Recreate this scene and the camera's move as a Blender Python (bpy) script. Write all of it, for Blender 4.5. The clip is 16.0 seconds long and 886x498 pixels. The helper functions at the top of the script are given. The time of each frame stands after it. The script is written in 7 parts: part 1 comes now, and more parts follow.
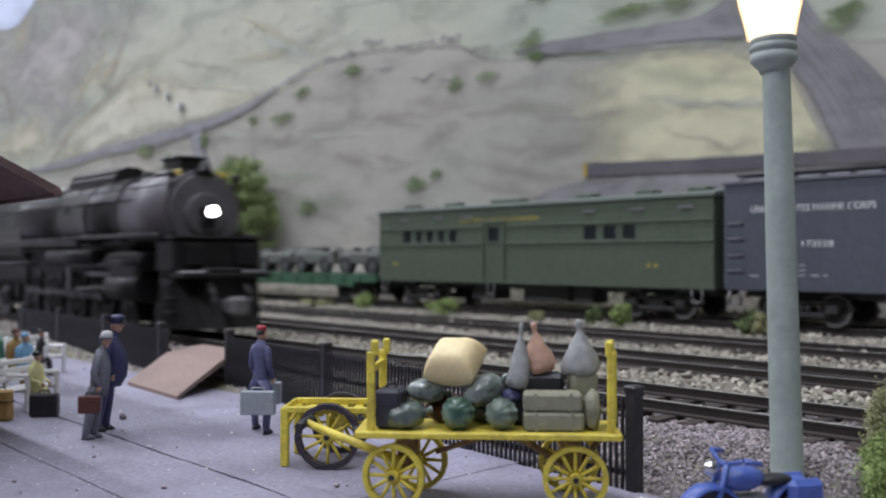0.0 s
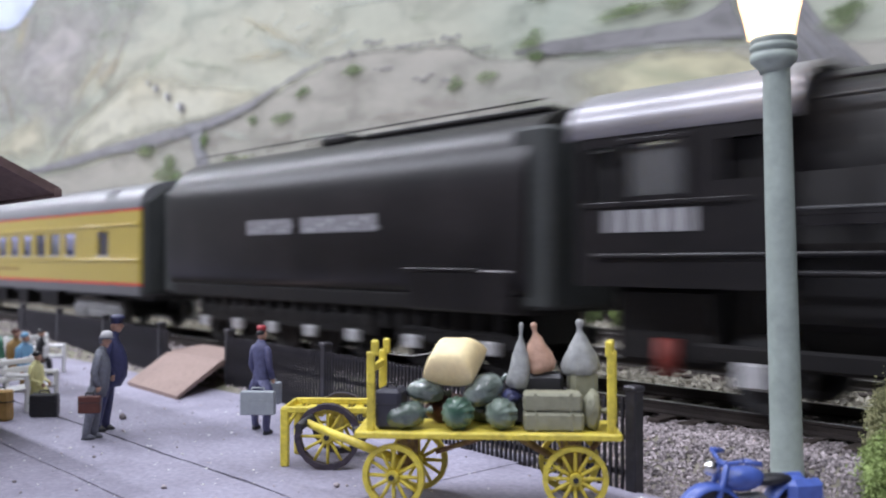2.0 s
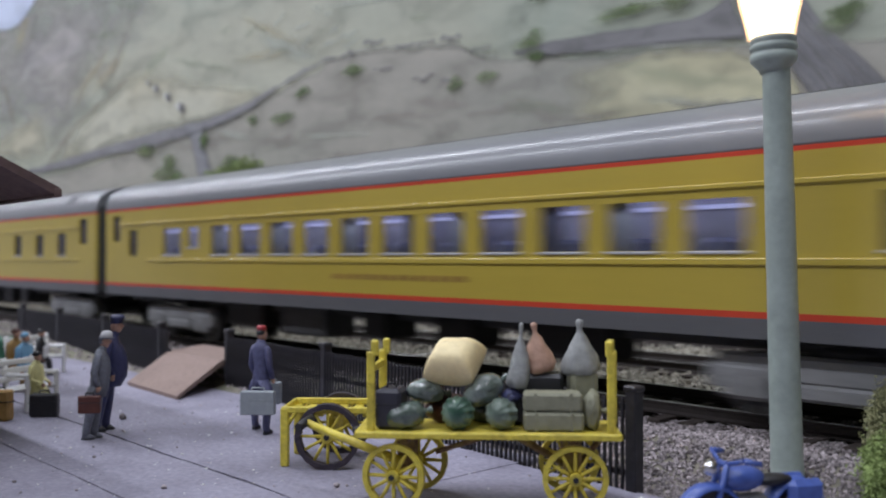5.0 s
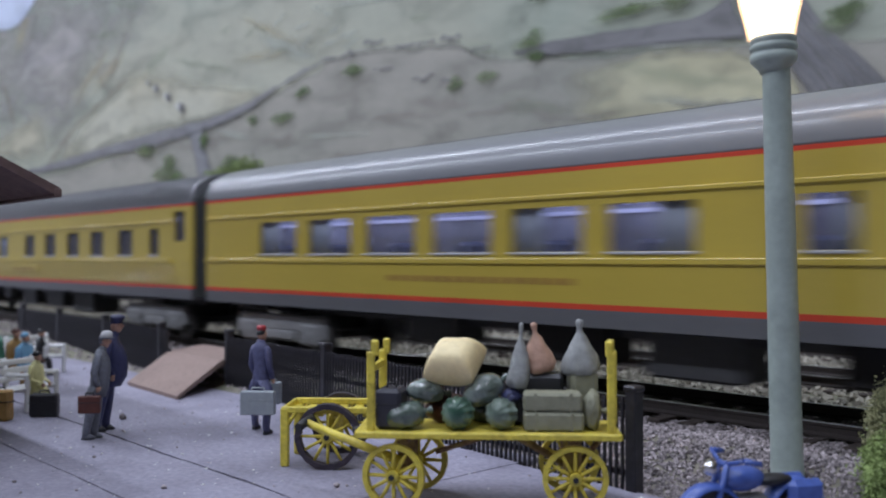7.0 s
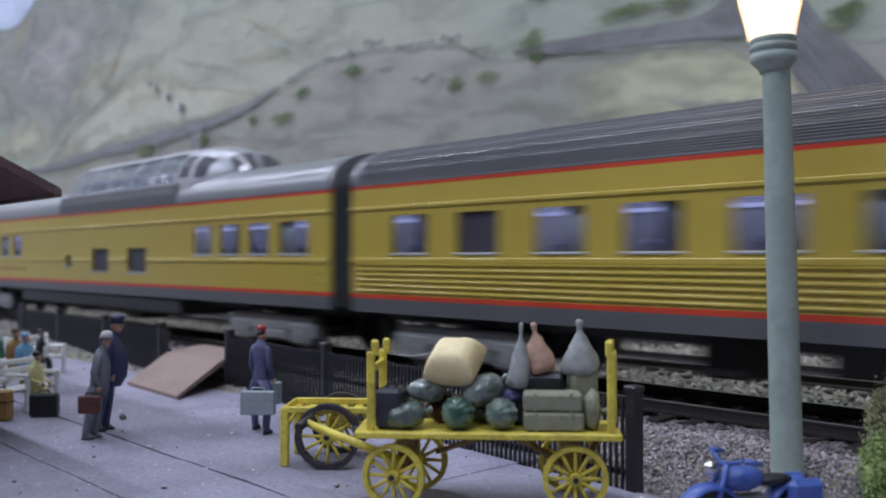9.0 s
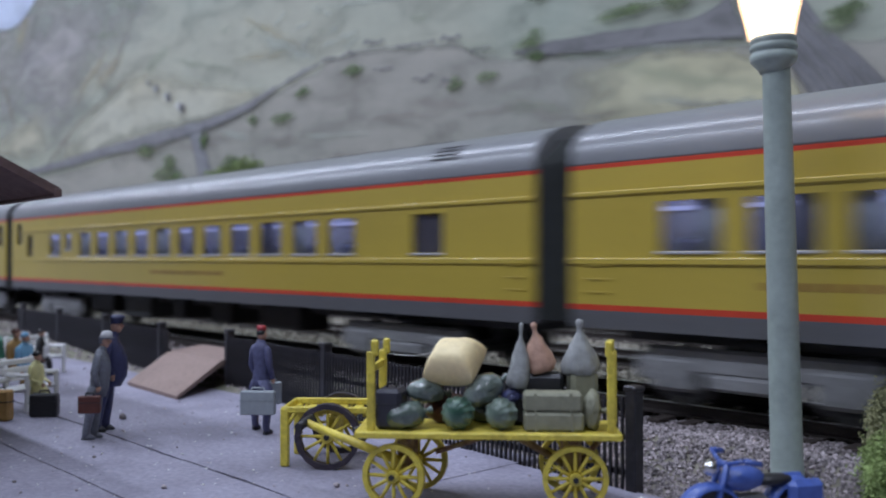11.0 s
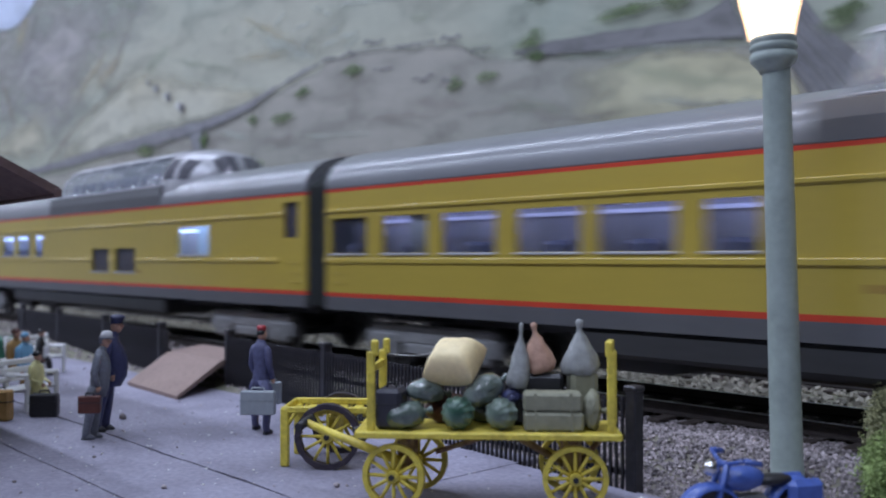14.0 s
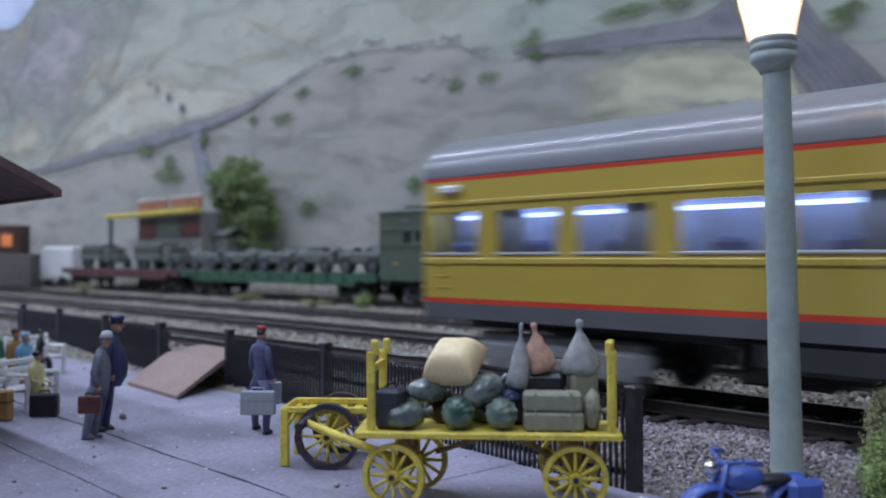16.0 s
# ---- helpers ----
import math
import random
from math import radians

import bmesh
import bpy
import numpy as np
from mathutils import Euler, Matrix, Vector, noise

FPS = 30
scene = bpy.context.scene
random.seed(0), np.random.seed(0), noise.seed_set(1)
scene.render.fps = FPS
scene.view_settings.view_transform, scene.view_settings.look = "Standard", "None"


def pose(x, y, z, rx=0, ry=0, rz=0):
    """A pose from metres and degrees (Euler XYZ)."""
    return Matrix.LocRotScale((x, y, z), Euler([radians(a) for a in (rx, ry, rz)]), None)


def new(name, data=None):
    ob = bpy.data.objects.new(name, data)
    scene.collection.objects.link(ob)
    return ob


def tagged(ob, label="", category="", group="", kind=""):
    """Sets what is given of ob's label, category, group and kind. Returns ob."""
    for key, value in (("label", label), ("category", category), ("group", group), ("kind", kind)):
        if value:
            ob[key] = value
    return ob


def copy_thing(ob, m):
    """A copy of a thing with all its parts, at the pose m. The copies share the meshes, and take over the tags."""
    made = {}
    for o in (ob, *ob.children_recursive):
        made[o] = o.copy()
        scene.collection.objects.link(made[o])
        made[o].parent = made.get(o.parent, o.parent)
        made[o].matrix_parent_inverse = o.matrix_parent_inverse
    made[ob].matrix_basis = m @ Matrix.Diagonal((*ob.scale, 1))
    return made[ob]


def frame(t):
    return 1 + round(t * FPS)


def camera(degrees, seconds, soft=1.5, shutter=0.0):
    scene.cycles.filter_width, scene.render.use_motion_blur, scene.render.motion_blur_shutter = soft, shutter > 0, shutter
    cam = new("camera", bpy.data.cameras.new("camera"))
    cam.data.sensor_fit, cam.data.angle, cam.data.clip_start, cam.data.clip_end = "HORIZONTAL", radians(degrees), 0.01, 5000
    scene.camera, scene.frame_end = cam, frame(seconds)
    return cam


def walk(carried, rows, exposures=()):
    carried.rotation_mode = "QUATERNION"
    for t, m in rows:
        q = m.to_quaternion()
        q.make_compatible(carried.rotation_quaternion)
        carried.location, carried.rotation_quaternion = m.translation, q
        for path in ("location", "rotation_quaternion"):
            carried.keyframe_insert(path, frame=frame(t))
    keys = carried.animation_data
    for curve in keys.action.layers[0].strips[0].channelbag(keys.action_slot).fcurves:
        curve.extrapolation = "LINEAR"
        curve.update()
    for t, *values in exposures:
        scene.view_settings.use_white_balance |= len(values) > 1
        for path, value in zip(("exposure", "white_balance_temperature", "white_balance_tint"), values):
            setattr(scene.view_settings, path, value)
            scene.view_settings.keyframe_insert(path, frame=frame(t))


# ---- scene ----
MM = 0.001

# ---- camera, world and light ----
cam = camera(52.2, 16.0, soft=2.0, shutter=0.7)
EYE = pose(0, 0, 32 * MM, 90.6, 0, 47.1)
cam.data.dof.use_dof = True
cam.data.dof.focus_distance = 0.142
cam.data.dof.aperture_fstop = 32
walk(cam, [(0.0, EYE), (16.0, EYE)],
     exposures=[(0.0, 0.16, 6100, 16), (0.5, 0.17, 6050, 16), (1.0, 0.3, 6050, 16), (1.5, 0.48, 6050, 17), (2.0, 0.64, 6100, 17), (2.5, 0.68, 6200, 17), (3.0, 0.55, 6300, 17),
                (3.5, 0.17, 6300, 16), (4.0, 0.03, 6250, 15), (7.0, -0.12, 5750, 15), (9.0, -0.15, 5650, 15), (12.0, -0.18, 5500, 16), (14.0, -0.18, 5400, 17), (16.0, -0.18, 5350, 17)])

world = bpy.data.worlds.new("room_air")
scene.world = world
world.use_nodes = True
world.node_tree.nodes["Background"].inputs[0].default_value = (0.75, 0.8, 0.9, 1)
world.node_tree.nodes["Background"].inputs[1].default_value = 0.2


def strip_lamp(name, x, y, z, length, width, watts, tone, turn=0):
    data = bpy.data.lights.new(name, "AREA")
    data.shape, data.size, data.size_y = "RECTANGLE", length * MM, width * MM
    data.energy, data.color = watts, tone
    ob = new(name, data)
    ob.matrix_basis = pose(x * MM, y * MM, z * MM, 0, 0, turn)
    return ob


# rows of fluorescent tubes under the ceiling of the long room
strip_lamp("ceiling_tube", -1300, 60, 1180, 4000, 45, 23, (0.94, 0.97, 1.0))
strip_lamp("ceiling_tube", -1300, -800, 1180, 4000, 90, 33, (0.94, 0.97, 1.0))


# ---- materials ----
def material(name, tone, rough=0.6, metal=0.0, spread=0.15, fine=900, coarse=60, bump=0.0, random_spread=0.0, second=None, amount=0.5, emit=None, power=0.0, coat=0.0):
    """Two scales of noise on the base colour, a fine bump, and a shade per object where asked."""
    m = bpy.data.materials.new(name)
    m.use_nodes = True
    n, l = m.node_tree.nodes, m.node_tree.links
    b = n["Principled BSDF"]
    b.inputs["Roughness"].default_value = rough
    b.inputs["Metallic"].default_value = metal
    b.inputs["Coat Weight"].default_value = coat
    b.inputs["Coat Roughness"].default_value = 0.12
    co = n.new("ShaderNodeTexCoord")
    small, large = n.new("ShaderNodeTexNoise"), n.new("ShaderNodeTexNoise")
    small.inputs["Scale"].default_value, small.inputs["Detail"].default_value = fine, 4
    large.inputs["Scale"].default_value, large.inputs["Detail"].default_value = coarse, 5
    for t in (small, large):
        l.new(co.outputs["Object"], t.inputs["Vector"])
    mix = n.new("ShaderNodeMix")
    mix.data_type = "RGBA"
    mix.inputs["A"].default_value = (*tone, 1)
    mix.inputs["B"].default_value = (*(second or tuple(v * 0.6 for v in tone)), 1)
    ramp = n.new("ShaderNodeMapRange")
    ramp.inputs["From Min"].default_value, ramp.inputs["From Max"].default_value = 0.42, 0.66
    ramp.inputs["To Max"].default_value = amount
    l.new(large.outputs["Fac"], ramp.inputs["Value"])
    l.new(ramp.outputs["Result"], mix.inputs["Factor"])
    hsv = n.new("ShaderNodeHueSaturation")
    val = n.new("ShaderNodeMapRange")
    val.inputs["From Min"].default_value, val.inputs["From Max"].default_value = 0.25, 0.75
    val.inputs["To Min"].default_value, val.inputs["To Max"].default_value = 1 - spread, 1 + spread
    l.new(small.outputs["Fac"], val.inputs["Value"])
    last = val.outputs["Result"]
    if random_spread:
        info, rmap, mul = n.new("ShaderNodeObjectInfo"), n.new("ShaderNodeMapRange"), n.new("ShaderNodeMath")
        rmap.inputs["To Min"].default_value, rmap.inputs["To Max"].default_value = 1 - random_spread, 1 + random_spread
        mul.operation = "MULTIPLY"
        l.new(info.outputs["Random"], rmap.inputs["Value"])
        l.new(rmap.outputs["Result"], mul.inputs[0])
        l.new(last, mul.inputs[1])
        last = mul.outputs[0]
    l.new(last, hsv.inputs["Value"])
    l.new(mix.outputs["Result"], hsv.inputs["Color"])
    l.new(hsv.outputs["Color"], b.inputs["Base Color"])
    if bump:
        bm_ = n.new("ShaderNodeBump")
        bm_.inputs["Strength"].default_value, bm_.inputs["Distance"].default_value = bump, 0.0004
        l.new(small.outputs["Fac"], bm_.inputs["Height"])
        l.new(bm_.outputs["Normal"], b.inputs["Normal"])
    if emit:
        b.inputs["Emission Color"].default_value = (*emit, 1)
        b.inputs["Emission Strength"].default_value = power
    return m


def island_material(name, tone, spread=0.4, rough=0.9, second=None):
    """For stones and leaves: a shade of its own for each loose piece."""
    m = bpy.data.materials.new(name)
    m.use_nodes = True
    n, l = m.node_tree.nodes, m.node_tree.links
    b = n["Principled BSDF"]
    b.inputs["Roughness"].default_value = rough
    geo, ramp = n.new("ShaderNodeNewGeometry"), n.new("ShaderNodeValToRGB")
    second = second or tuple(v * (1 - spread) for v in tone)
    ramp.color_ramp.elements[0].color = (*second, 1)
    ramp.color_ramp.elements[1].color = (*(min(1, v * (1 + spread)) for v in tone), 1)
    mid = ramp.color_ramp.elements.new(0.5)
    mid.color = (*tone, 1)
    l.new(geo.outputs["Random Per Island"], ramp.inputs["Fac"])
    l.new(ramp.outputs["Color"], b.inputs["Base Color"])
    return m


def glass(name, tone, rough=0.05, alpha=0.25):
    m = bpy.data.materials.new(name)
    m.use_nodes = True
    b = m.node_tree.nodes["Principled BSDF"]
    b.inputs["Base Color"].default_value = (*tone, 1)
    b.inputs["Roughness"].default_value = rough
    b.inputs["Alpha"].default_value = alpha
    return m


CONCRETE = material("platform_concrete", (0.31, 0.295, 0.375), 0.75, spread=0.22, fine=1100, coarse=55, bump=0.9, second=(0.19, 0.18, 0.23), amount=0.9)
SOIL = material("yard_soil", (0.20, 0.18, 0.15), 0.95, spread=0.3, fine=900, coarse=40, bump=0.9, second=(0.17, 0.18, 0.10), amount=0.6)
STONE = island_material("ballast_stone", (0.295, 0.26, 0.268), 0.6)
YARD_STONE = island_material("yard_stone", (0.36, 0.335, 0.28), 0.5)
RAIL_STEEL = material("weathered_rail", (0.05, 0.041, 0.038), 0.5, 0.3, fine=1500, coarse=200)
RAIL_TOP = material("polished_railhead", (0.85, 0.85, 0.84), 0.42, 1.0, spread=0.05)
TIE = material("dark_tie", (0.06, 0.045, 0.039), 0.85, spread=0.3, fine=1200, coarse=200, random_spread=0.4, bump=0.4)
FENCE = material("fence_black", (0.022, 0.021, 0.025), 0.42, spread=0.4, fine=900, coarse=150, second=(0.045, 0.04, 0.05), amount=0.6)
RAMP = material("ramp_card", (0.29, 0.21, 0.18), 0.8, spread=0.14, fine=900, coarse=80, second=(0.23, 0.165, 0.145))
YELLOW = material("coach_yellow", (0.51, 0.39, 0.058), 0.36, spread=0.04, fine=900, coarse=30, second=(0.45, 0.345, 0.052), coat=0.25)
RED = material("stripe_red", (0.62, 0.06, 0.025), 0.4, spread=0.04)
GREY = material("coach_grey", (0.115, 0.116, 0.125), 0.42, spread=0.08, second=(0.095, 0.096, 0.105), coat=0.05)
ROOF = material("coach_roof_grey", (0.205, 0.21, 0.225), 0.31, 0.0, spread=0.06, second=(0.175, 0.18, 0.195), coat=0.15)
DARK = material("underframe_dark", (0.045, 0.045, 0.048), 0.6, spread=0.3)
TRUCK = material("truck_grey", (0.16, 0.16, 0.165), 0.55, spread=0.3)
TRUCK_LIGHT = material("truck_silver_grey", (0.27, 0.27, 0.275), 0.45, spread=0.3, second=(0.17, 0.17, 0.175))
DIAPHRAGM = material("diaphragm_rubber", (0.045, 0.05, 0.05), 0.7, spread=0.2)
LOCO = material("locomotive_black", (0.0105, 0.0098, 0.0115), 0.34, spread=0.25, second=(0.020, 0.018, 0.020), amount=0.9)
LOCO.node_tree.nodes["Principled BSDF"].inputs["Specular IOR Level"].default_value = 0.32
LOCO_DARK = material("running_gear_black", (0.0095, 0.009, 0.010), 0.55, spread=0.3, second=(0.022, 0.019, 0.018))
LOCO_DARK.node_tree.nodes["Principled BSDF"].inputs["Specular IOR Level"].default_value = 0.3
LOCO_BOILER = material("boiler_jacket_black", (0.011, 0.0105, 0.012), 0.4, spread=0.2, second=(0.018, 0.017, 0.019), coat=0.12)
LOCO_BOILER.node_tree.nodes["Principled BSDF"].inputs["Specular IOR Level"].default_value = 0.8
LOCO_GREY = material("smokebox_graphite", (0.12, 0.113, 0.122), 0.38, spread=0.15)
LOCO_ROD = material("rod_steel", (0.075, 0.075, 0.08), 0.42, 0.5)
RIM_WHITE = material("wheel_rim_pale", (0.55, 0.55, 0.57), 0.5)
LETTER_SILVER = material("letter_silver", (0.42, 0.42, 0.45), 0.5)
LETTER_DARK = material("letter_shadow_red", (0.34, 0.20, 0.04), 0.5)
WHITE = material("white_paint", (0.78, 0.78, 0.78), 0.5, spread=0.06)
GLASS = glass("window_glass", (0.10, 0.11, 0.16), 0.06, 0.22)
DOME_GLASS = glass("dome_glass", (0.36, 0.39, 0.43), 0.06, 0.32)
DOME_SILVER = material("dome_silver", (0.45, 0.45, 0.48), 0.36, 0.3, spread=0.05)
DOME_DARK = glass("dome_dark_glass", (0.12, 0.12, 0.14), 0.08, 1.0)
INTERIOR = material("coach_interior", (0.44, 0.45, 0.55), 0.7, spread=0.3, fine=160, coarse=45, second=(0.20, 0.20, 0.28), amount=0.8)
CURTAIN_PALE = material("coach_curtain_pale", (0.42, 0.45, 0.52), 0.8, spread=0.15)
CURTAIN_DARK = material("coach_curtain_dark", (0.10, 0.10, 0.16), 0.8, spread=0.15)
INTERIOR_DARK = material("coach_interior_brown", (0.05, 0.035, 0.035), 0.7)
LIGHT_STRIP = material("coach_light_strip", (0.8, 0.85, 1.0), 0.5, emit=(0.68, 0.72, 1.0), power=4.5)
DIM_STRIP = material("coach_light_strip_dim", (0.7, 0.75, 0.95), 0.5, emit=(0.55, 0.58, 1.0), power=0.4)
TAIL_STRIP = material("coach_light_strip_tail", (0.8, 0.9, 1.0), 0.5, emit=(0.52, 0.66, 1.0), power=11)
BRIGHT_STRIP = material("coach_light_strip_bright", (0.8, 0.9, 1.0), 0.5, emit=(0.5, 0.62, 1.0), power=4.0)
HEADLAMP = material("headlamp_glow", (1, 1, 1), 0.4, emit=(1.0, 1.0, 0.92), power=14)
CART_YELLOW = material("cart_yellow", (0.70, 0.58, 0.07), 0.45, spread=0.2, fine=1400, coarse=330, second=(0.42, 0.33, 0.05), amount=0.6, bump=0.5)


# ---- mesh helpers, in millimetres ----
def box(bm, x0, x1, y0, y1, z0, z1, bevel=0.0, mat=0, m=None):
    r = bmesh.ops.create_cube(bm, size=1)
    vs = r["verts"]
    for v in vs:
        v.co = Vector(((x0 + x1) / 2 + v.co.x * (x1 - x0), (y0 + y1) / 2 + v.co.y * (y1 - y0), (z0 + z1) / 2 + v.co.z * (z1 - z0)))
    if m is not None:
        bmesh.ops.transform(bm, matrix=m, verts=vs)
    fs = list({f for v in vs for f in v.link_faces})
    if bevel:
        es = list({e for v in vs for e in v.link_edges})
        rb = bmesh.ops.bevel(bm, geom=es, offset=bevel, segments=1, affect="EDGES", profile=0.5)
        fs = list({f for f in fs if f.is_valid} | set(rb["faces"]))
    for f in fs:
        f.material_index = mat
    return bm


def tube(bm, a, b, r0, r1=None, seg=12, mat=0, smooth=True, caps=True):
    """A round bar from a to b."""
    a, b = Vector(a), Vector(b)
    r1 = r0 if r1 is None else r1
    d = b - a
    r = bmesh.ops.create_cone(bm, cap_ends=caps, segments=seg, radius1=r0, radius2=r1, depth=d.length)
    m = Matrix.Translation((a + b) / 2) @ d.to_track_quat("Z", "Y").to_matrix().to_4x4()
    bmesh.ops.transform(bm, matrix=m, verts=r["verts"])
    for f in {f for v in r["verts"] for f in v.link_faces}:
        f.material_index = mat
        f.smooth = smooth and len(f.verts) == 4
    return bm


def ball(bm, c, rx, ry=None, rz=None, mat=0, sub=2, m=None, rough=0.0):
    r = bmesh.ops.create_icosphere(bm, subdivisions=sub, radius=1)
    ry, rz = ry or rx, rz or rx
    for v in r["verts"]:
        k = 1 + rough * noise.noise(v.co * 2.3 + Vector(c) * 0.37)
        v.co = Vector((v.co.x * rx * k, v.co.y * ry * k, v.co.z * rz * k))
    t = Matrix.Translation(c) @ (m if m is not None else Matrix())
    bmesh.ops.transform(bm, matrix=t, verts=r["verts"])
    for f in {f for v in r["verts"] for f in v.link_faces}:
        f.material_index, f.smooth = mat, True
    return bm


def lathe(bm, profile, seg=20, mat=0, m=None, smooth=True):
    """Turn (radius, height) pairs round the z axis."""
    rings = []
    for r, z in profile:
        rings.append([bm.verts.new((r * math.cos(2 * math.pi * i / seg), r * math.sin(2 * math.pi * i / seg), z)) for i in range(seg)])
    fs = []
    for a, b in zip(rings, rings[1:]):
        for i in range(seg):
            fs.append(bm.faces.new((a[i], a[(i + 1) % seg], b[(i + 1) % seg], b[i])))
    fs.append(bm.faces.new(rings[0][::-1]))
    fs.append(bm.faces.new(rings[-1]))
    for f in fs:
        f.material_index, f.smooth = mat, smooth and len(f.verts) == 4
    if m is not None:
        bmesh.ops.transform(bm, matrix=m, verts=[v for r in rings for v in r])
    return bm


def extrude_x(bm, outline, x0, x1, mat=0, smooth=False, caps=True):
    """A closed outline of (y, z) drawn out along x."""
    a = [bm.verts.new((x0, y, z)) for y, z in outline]
    b = [bm.verts.new((x1, y, z)) for y, z in outline]
    n = len(outline)
    fs = [bm.faces.new((a[i], a[(i + 1) % n], b[(i + 1) % n], b[i])) for i in range(n)]
    for f in fs:
        f.smooth = smooth
    for row in (a, b):
        for i in range(n):
            bm.edges.get((row[i], row[(i + 1) % n])).smooth = False
    if caps:
        fs += [bm.faces.new(a[::-1]), bm.faces.new(b)]
    for f in fs:
        f.material_index = mat
    return bm


def ring(bm, c, r_out, r_in, y0, y1, seg=28, mat=0):
    """A flat hoop round the y axis, from y0 to y1."""
    vs = []
    for r, y in ((r_out, y0), (r_out, y1), (r_in, y1), (r_in, y0)):
        vs.append([bm.verts.new((c[0] + r * math.cos(2 * math.pi * i / seg), y, c[1] + r * math.sin(2 * math.pi * i / seg))) for i in range(seg)])
    for k in range(4):
        a, b = vs[k], vs[(k + 1) % 4]
        for i in range(seg):
            f = bm.faces.new((a[i], b[i], b[(i + 1) % seg], a[(i + 1) % seg]))
            f.material_index, f.smooth = mat, k in (0, 2)
    return bm


def mesh_of(name, bm, mats):
    bmesh.ops.recalc_face_normals(bm, faces=bm.faces)
    bmesh.ops.scale(bm, vec=(MM, MM, MM), verts=bm.verts)
    me = bpy.data.meshes.new(name)
    bm.to_mesh(me)
    bm.free()
    for m in (mats if isinstance(mats, (list, tuple)) else [mats]):
        me.materials.append(m)
    return me


def part(name, bm, mats, parent, label="", at=None):
    ob = new(name, mesh_of(name, bm, mats))
    ob.parent = parent
    if at is not None:
        ob.matrix_basis = at
    return tagged(ob, label)


def solid(name, bm, mats, label, category, group="", kind="", at=None):
    ob = new(name, mesh_of(name, bm, mats))
    if at is not None:
        ob.matrix_basis = at
    return tagged(ob, label, category, group, kind)


def thing(name, label, category, group="", kind="", at=None):
    ob = new(name)
    ob.empty_display_size = 0.005
    if at is not None:
        ob.matrix_basis = at
    return tagged(ob, label, category, group, kind)


def at(x, y, z, turn=0):
    return pose(x * MM, y * MM, z * MM, 0, 0, turn)


def share(name, data, parent, m):
    ob = new(name, data)
    ob.parent = parent
    ob.matrix_basis = m
    return ob


RAIL_Z = 7.2

# ---- the place: room, ground, platform, tracks, backdrop ----
def room():
    plaster = material("room_plaster", (0.6, 0.6, 0.58), 0.9, spread=0.03, fine=60, coarse=3)
    bm = bmesh.new()
    box(bm, -3700, 3300, -2200, 1400, 1240, 1280)
    solid("ceiling", bm, plaster, "plain off-white ceiling of the layout room", "ceiling", kind="structure")
    for name, b in (("wall_south", (-3700, 3300, -2240, -2200)), ("wall_north", (-3700, 3300, 1400, 1440)), ("wall_west", (-3740, -3700, -2240, 1440)), ("wall_east", (3300, 3340, -2240, 1440))):
        bm = bmesh.new()
        box(bm, *b, -900, 1240)
        solid(name, bm, plaster, "plain pale plaster wall of the layout room", "wall", kind="structure")
    bm = bmesh.new()
    box(bm, -3700, 3300, -2200, 1400, -940, -900)
    solid("floor", bm, material("room_floor", (0.3, 0.28, 0.26), 0.8, spread=0.05, fine=60, coarse=4), "plain dull floor of the layout room", "floor", kind="structure")


def ground_height(x, y):
    k = min(1, max(0, (y - 107) / 16))
    z = -1.2 + 5.6 * k * k * (3 - 2 * k)
    k = min(1, max(0, (y - 258) / 14))
    z += 3.2 * k
    k = min(1, max(0, (y - 312) / 16))
    z += 12 * k * k * (3 - 2 * k)
    k = min(1, max(0, (y - 330) / 90))
    z += 20 * k * k
    return z + 0.5 * noise.noise(Vector((x, y, 0)) * 0.05) * (1 if y > 110 else 0.3)


def ground():
    bm = bmesh.new()
    xs = np.concatenate([np.linspace(-3600, -1300, 14), np.linspace(-1200, -520, 24), np.linspace(-500, 200, 141), np.linspace(220, 3200, 24)])
    ys = np.concatenate([np.linspace(-400, 90, 12), np.linspace(95, 420, 110), np.linspace(430, 900, 8)])
    g = [[bm.verts.new((x, y, ground_height(x, y))) for x in xs] for y in ys]
    for j in range(len(ys) - 1):
        for i in range(len(xs) - 1):
            bm.faces.new((g[j][i], g[j][i + 1], g[j + 1][i + 1], g[j + 1][i])).smooth = True
    box(bm, -3600, 3200, -400, 900, -70, -8)
    solid("ground", bm, SOIL, "grey-brown soil and fine gravel of the railway yard", "ground", kind="structure")


def stone_verts(rng, size):
    pts = []
    for z, r in ((-0.6, 0.6), (0.6, 0.62)):
        for i in range(4):
            a = i * math.pi / 2 + rng.uniform(-0.4, 0.4)
            k = r * rng.uniform(0.75, 1.2)
            pts.append((math.cos(a) * k * size, math.sin(a) * k * size, (z + rng.uniform(-0.2, 0.2)) * size))
    return pts


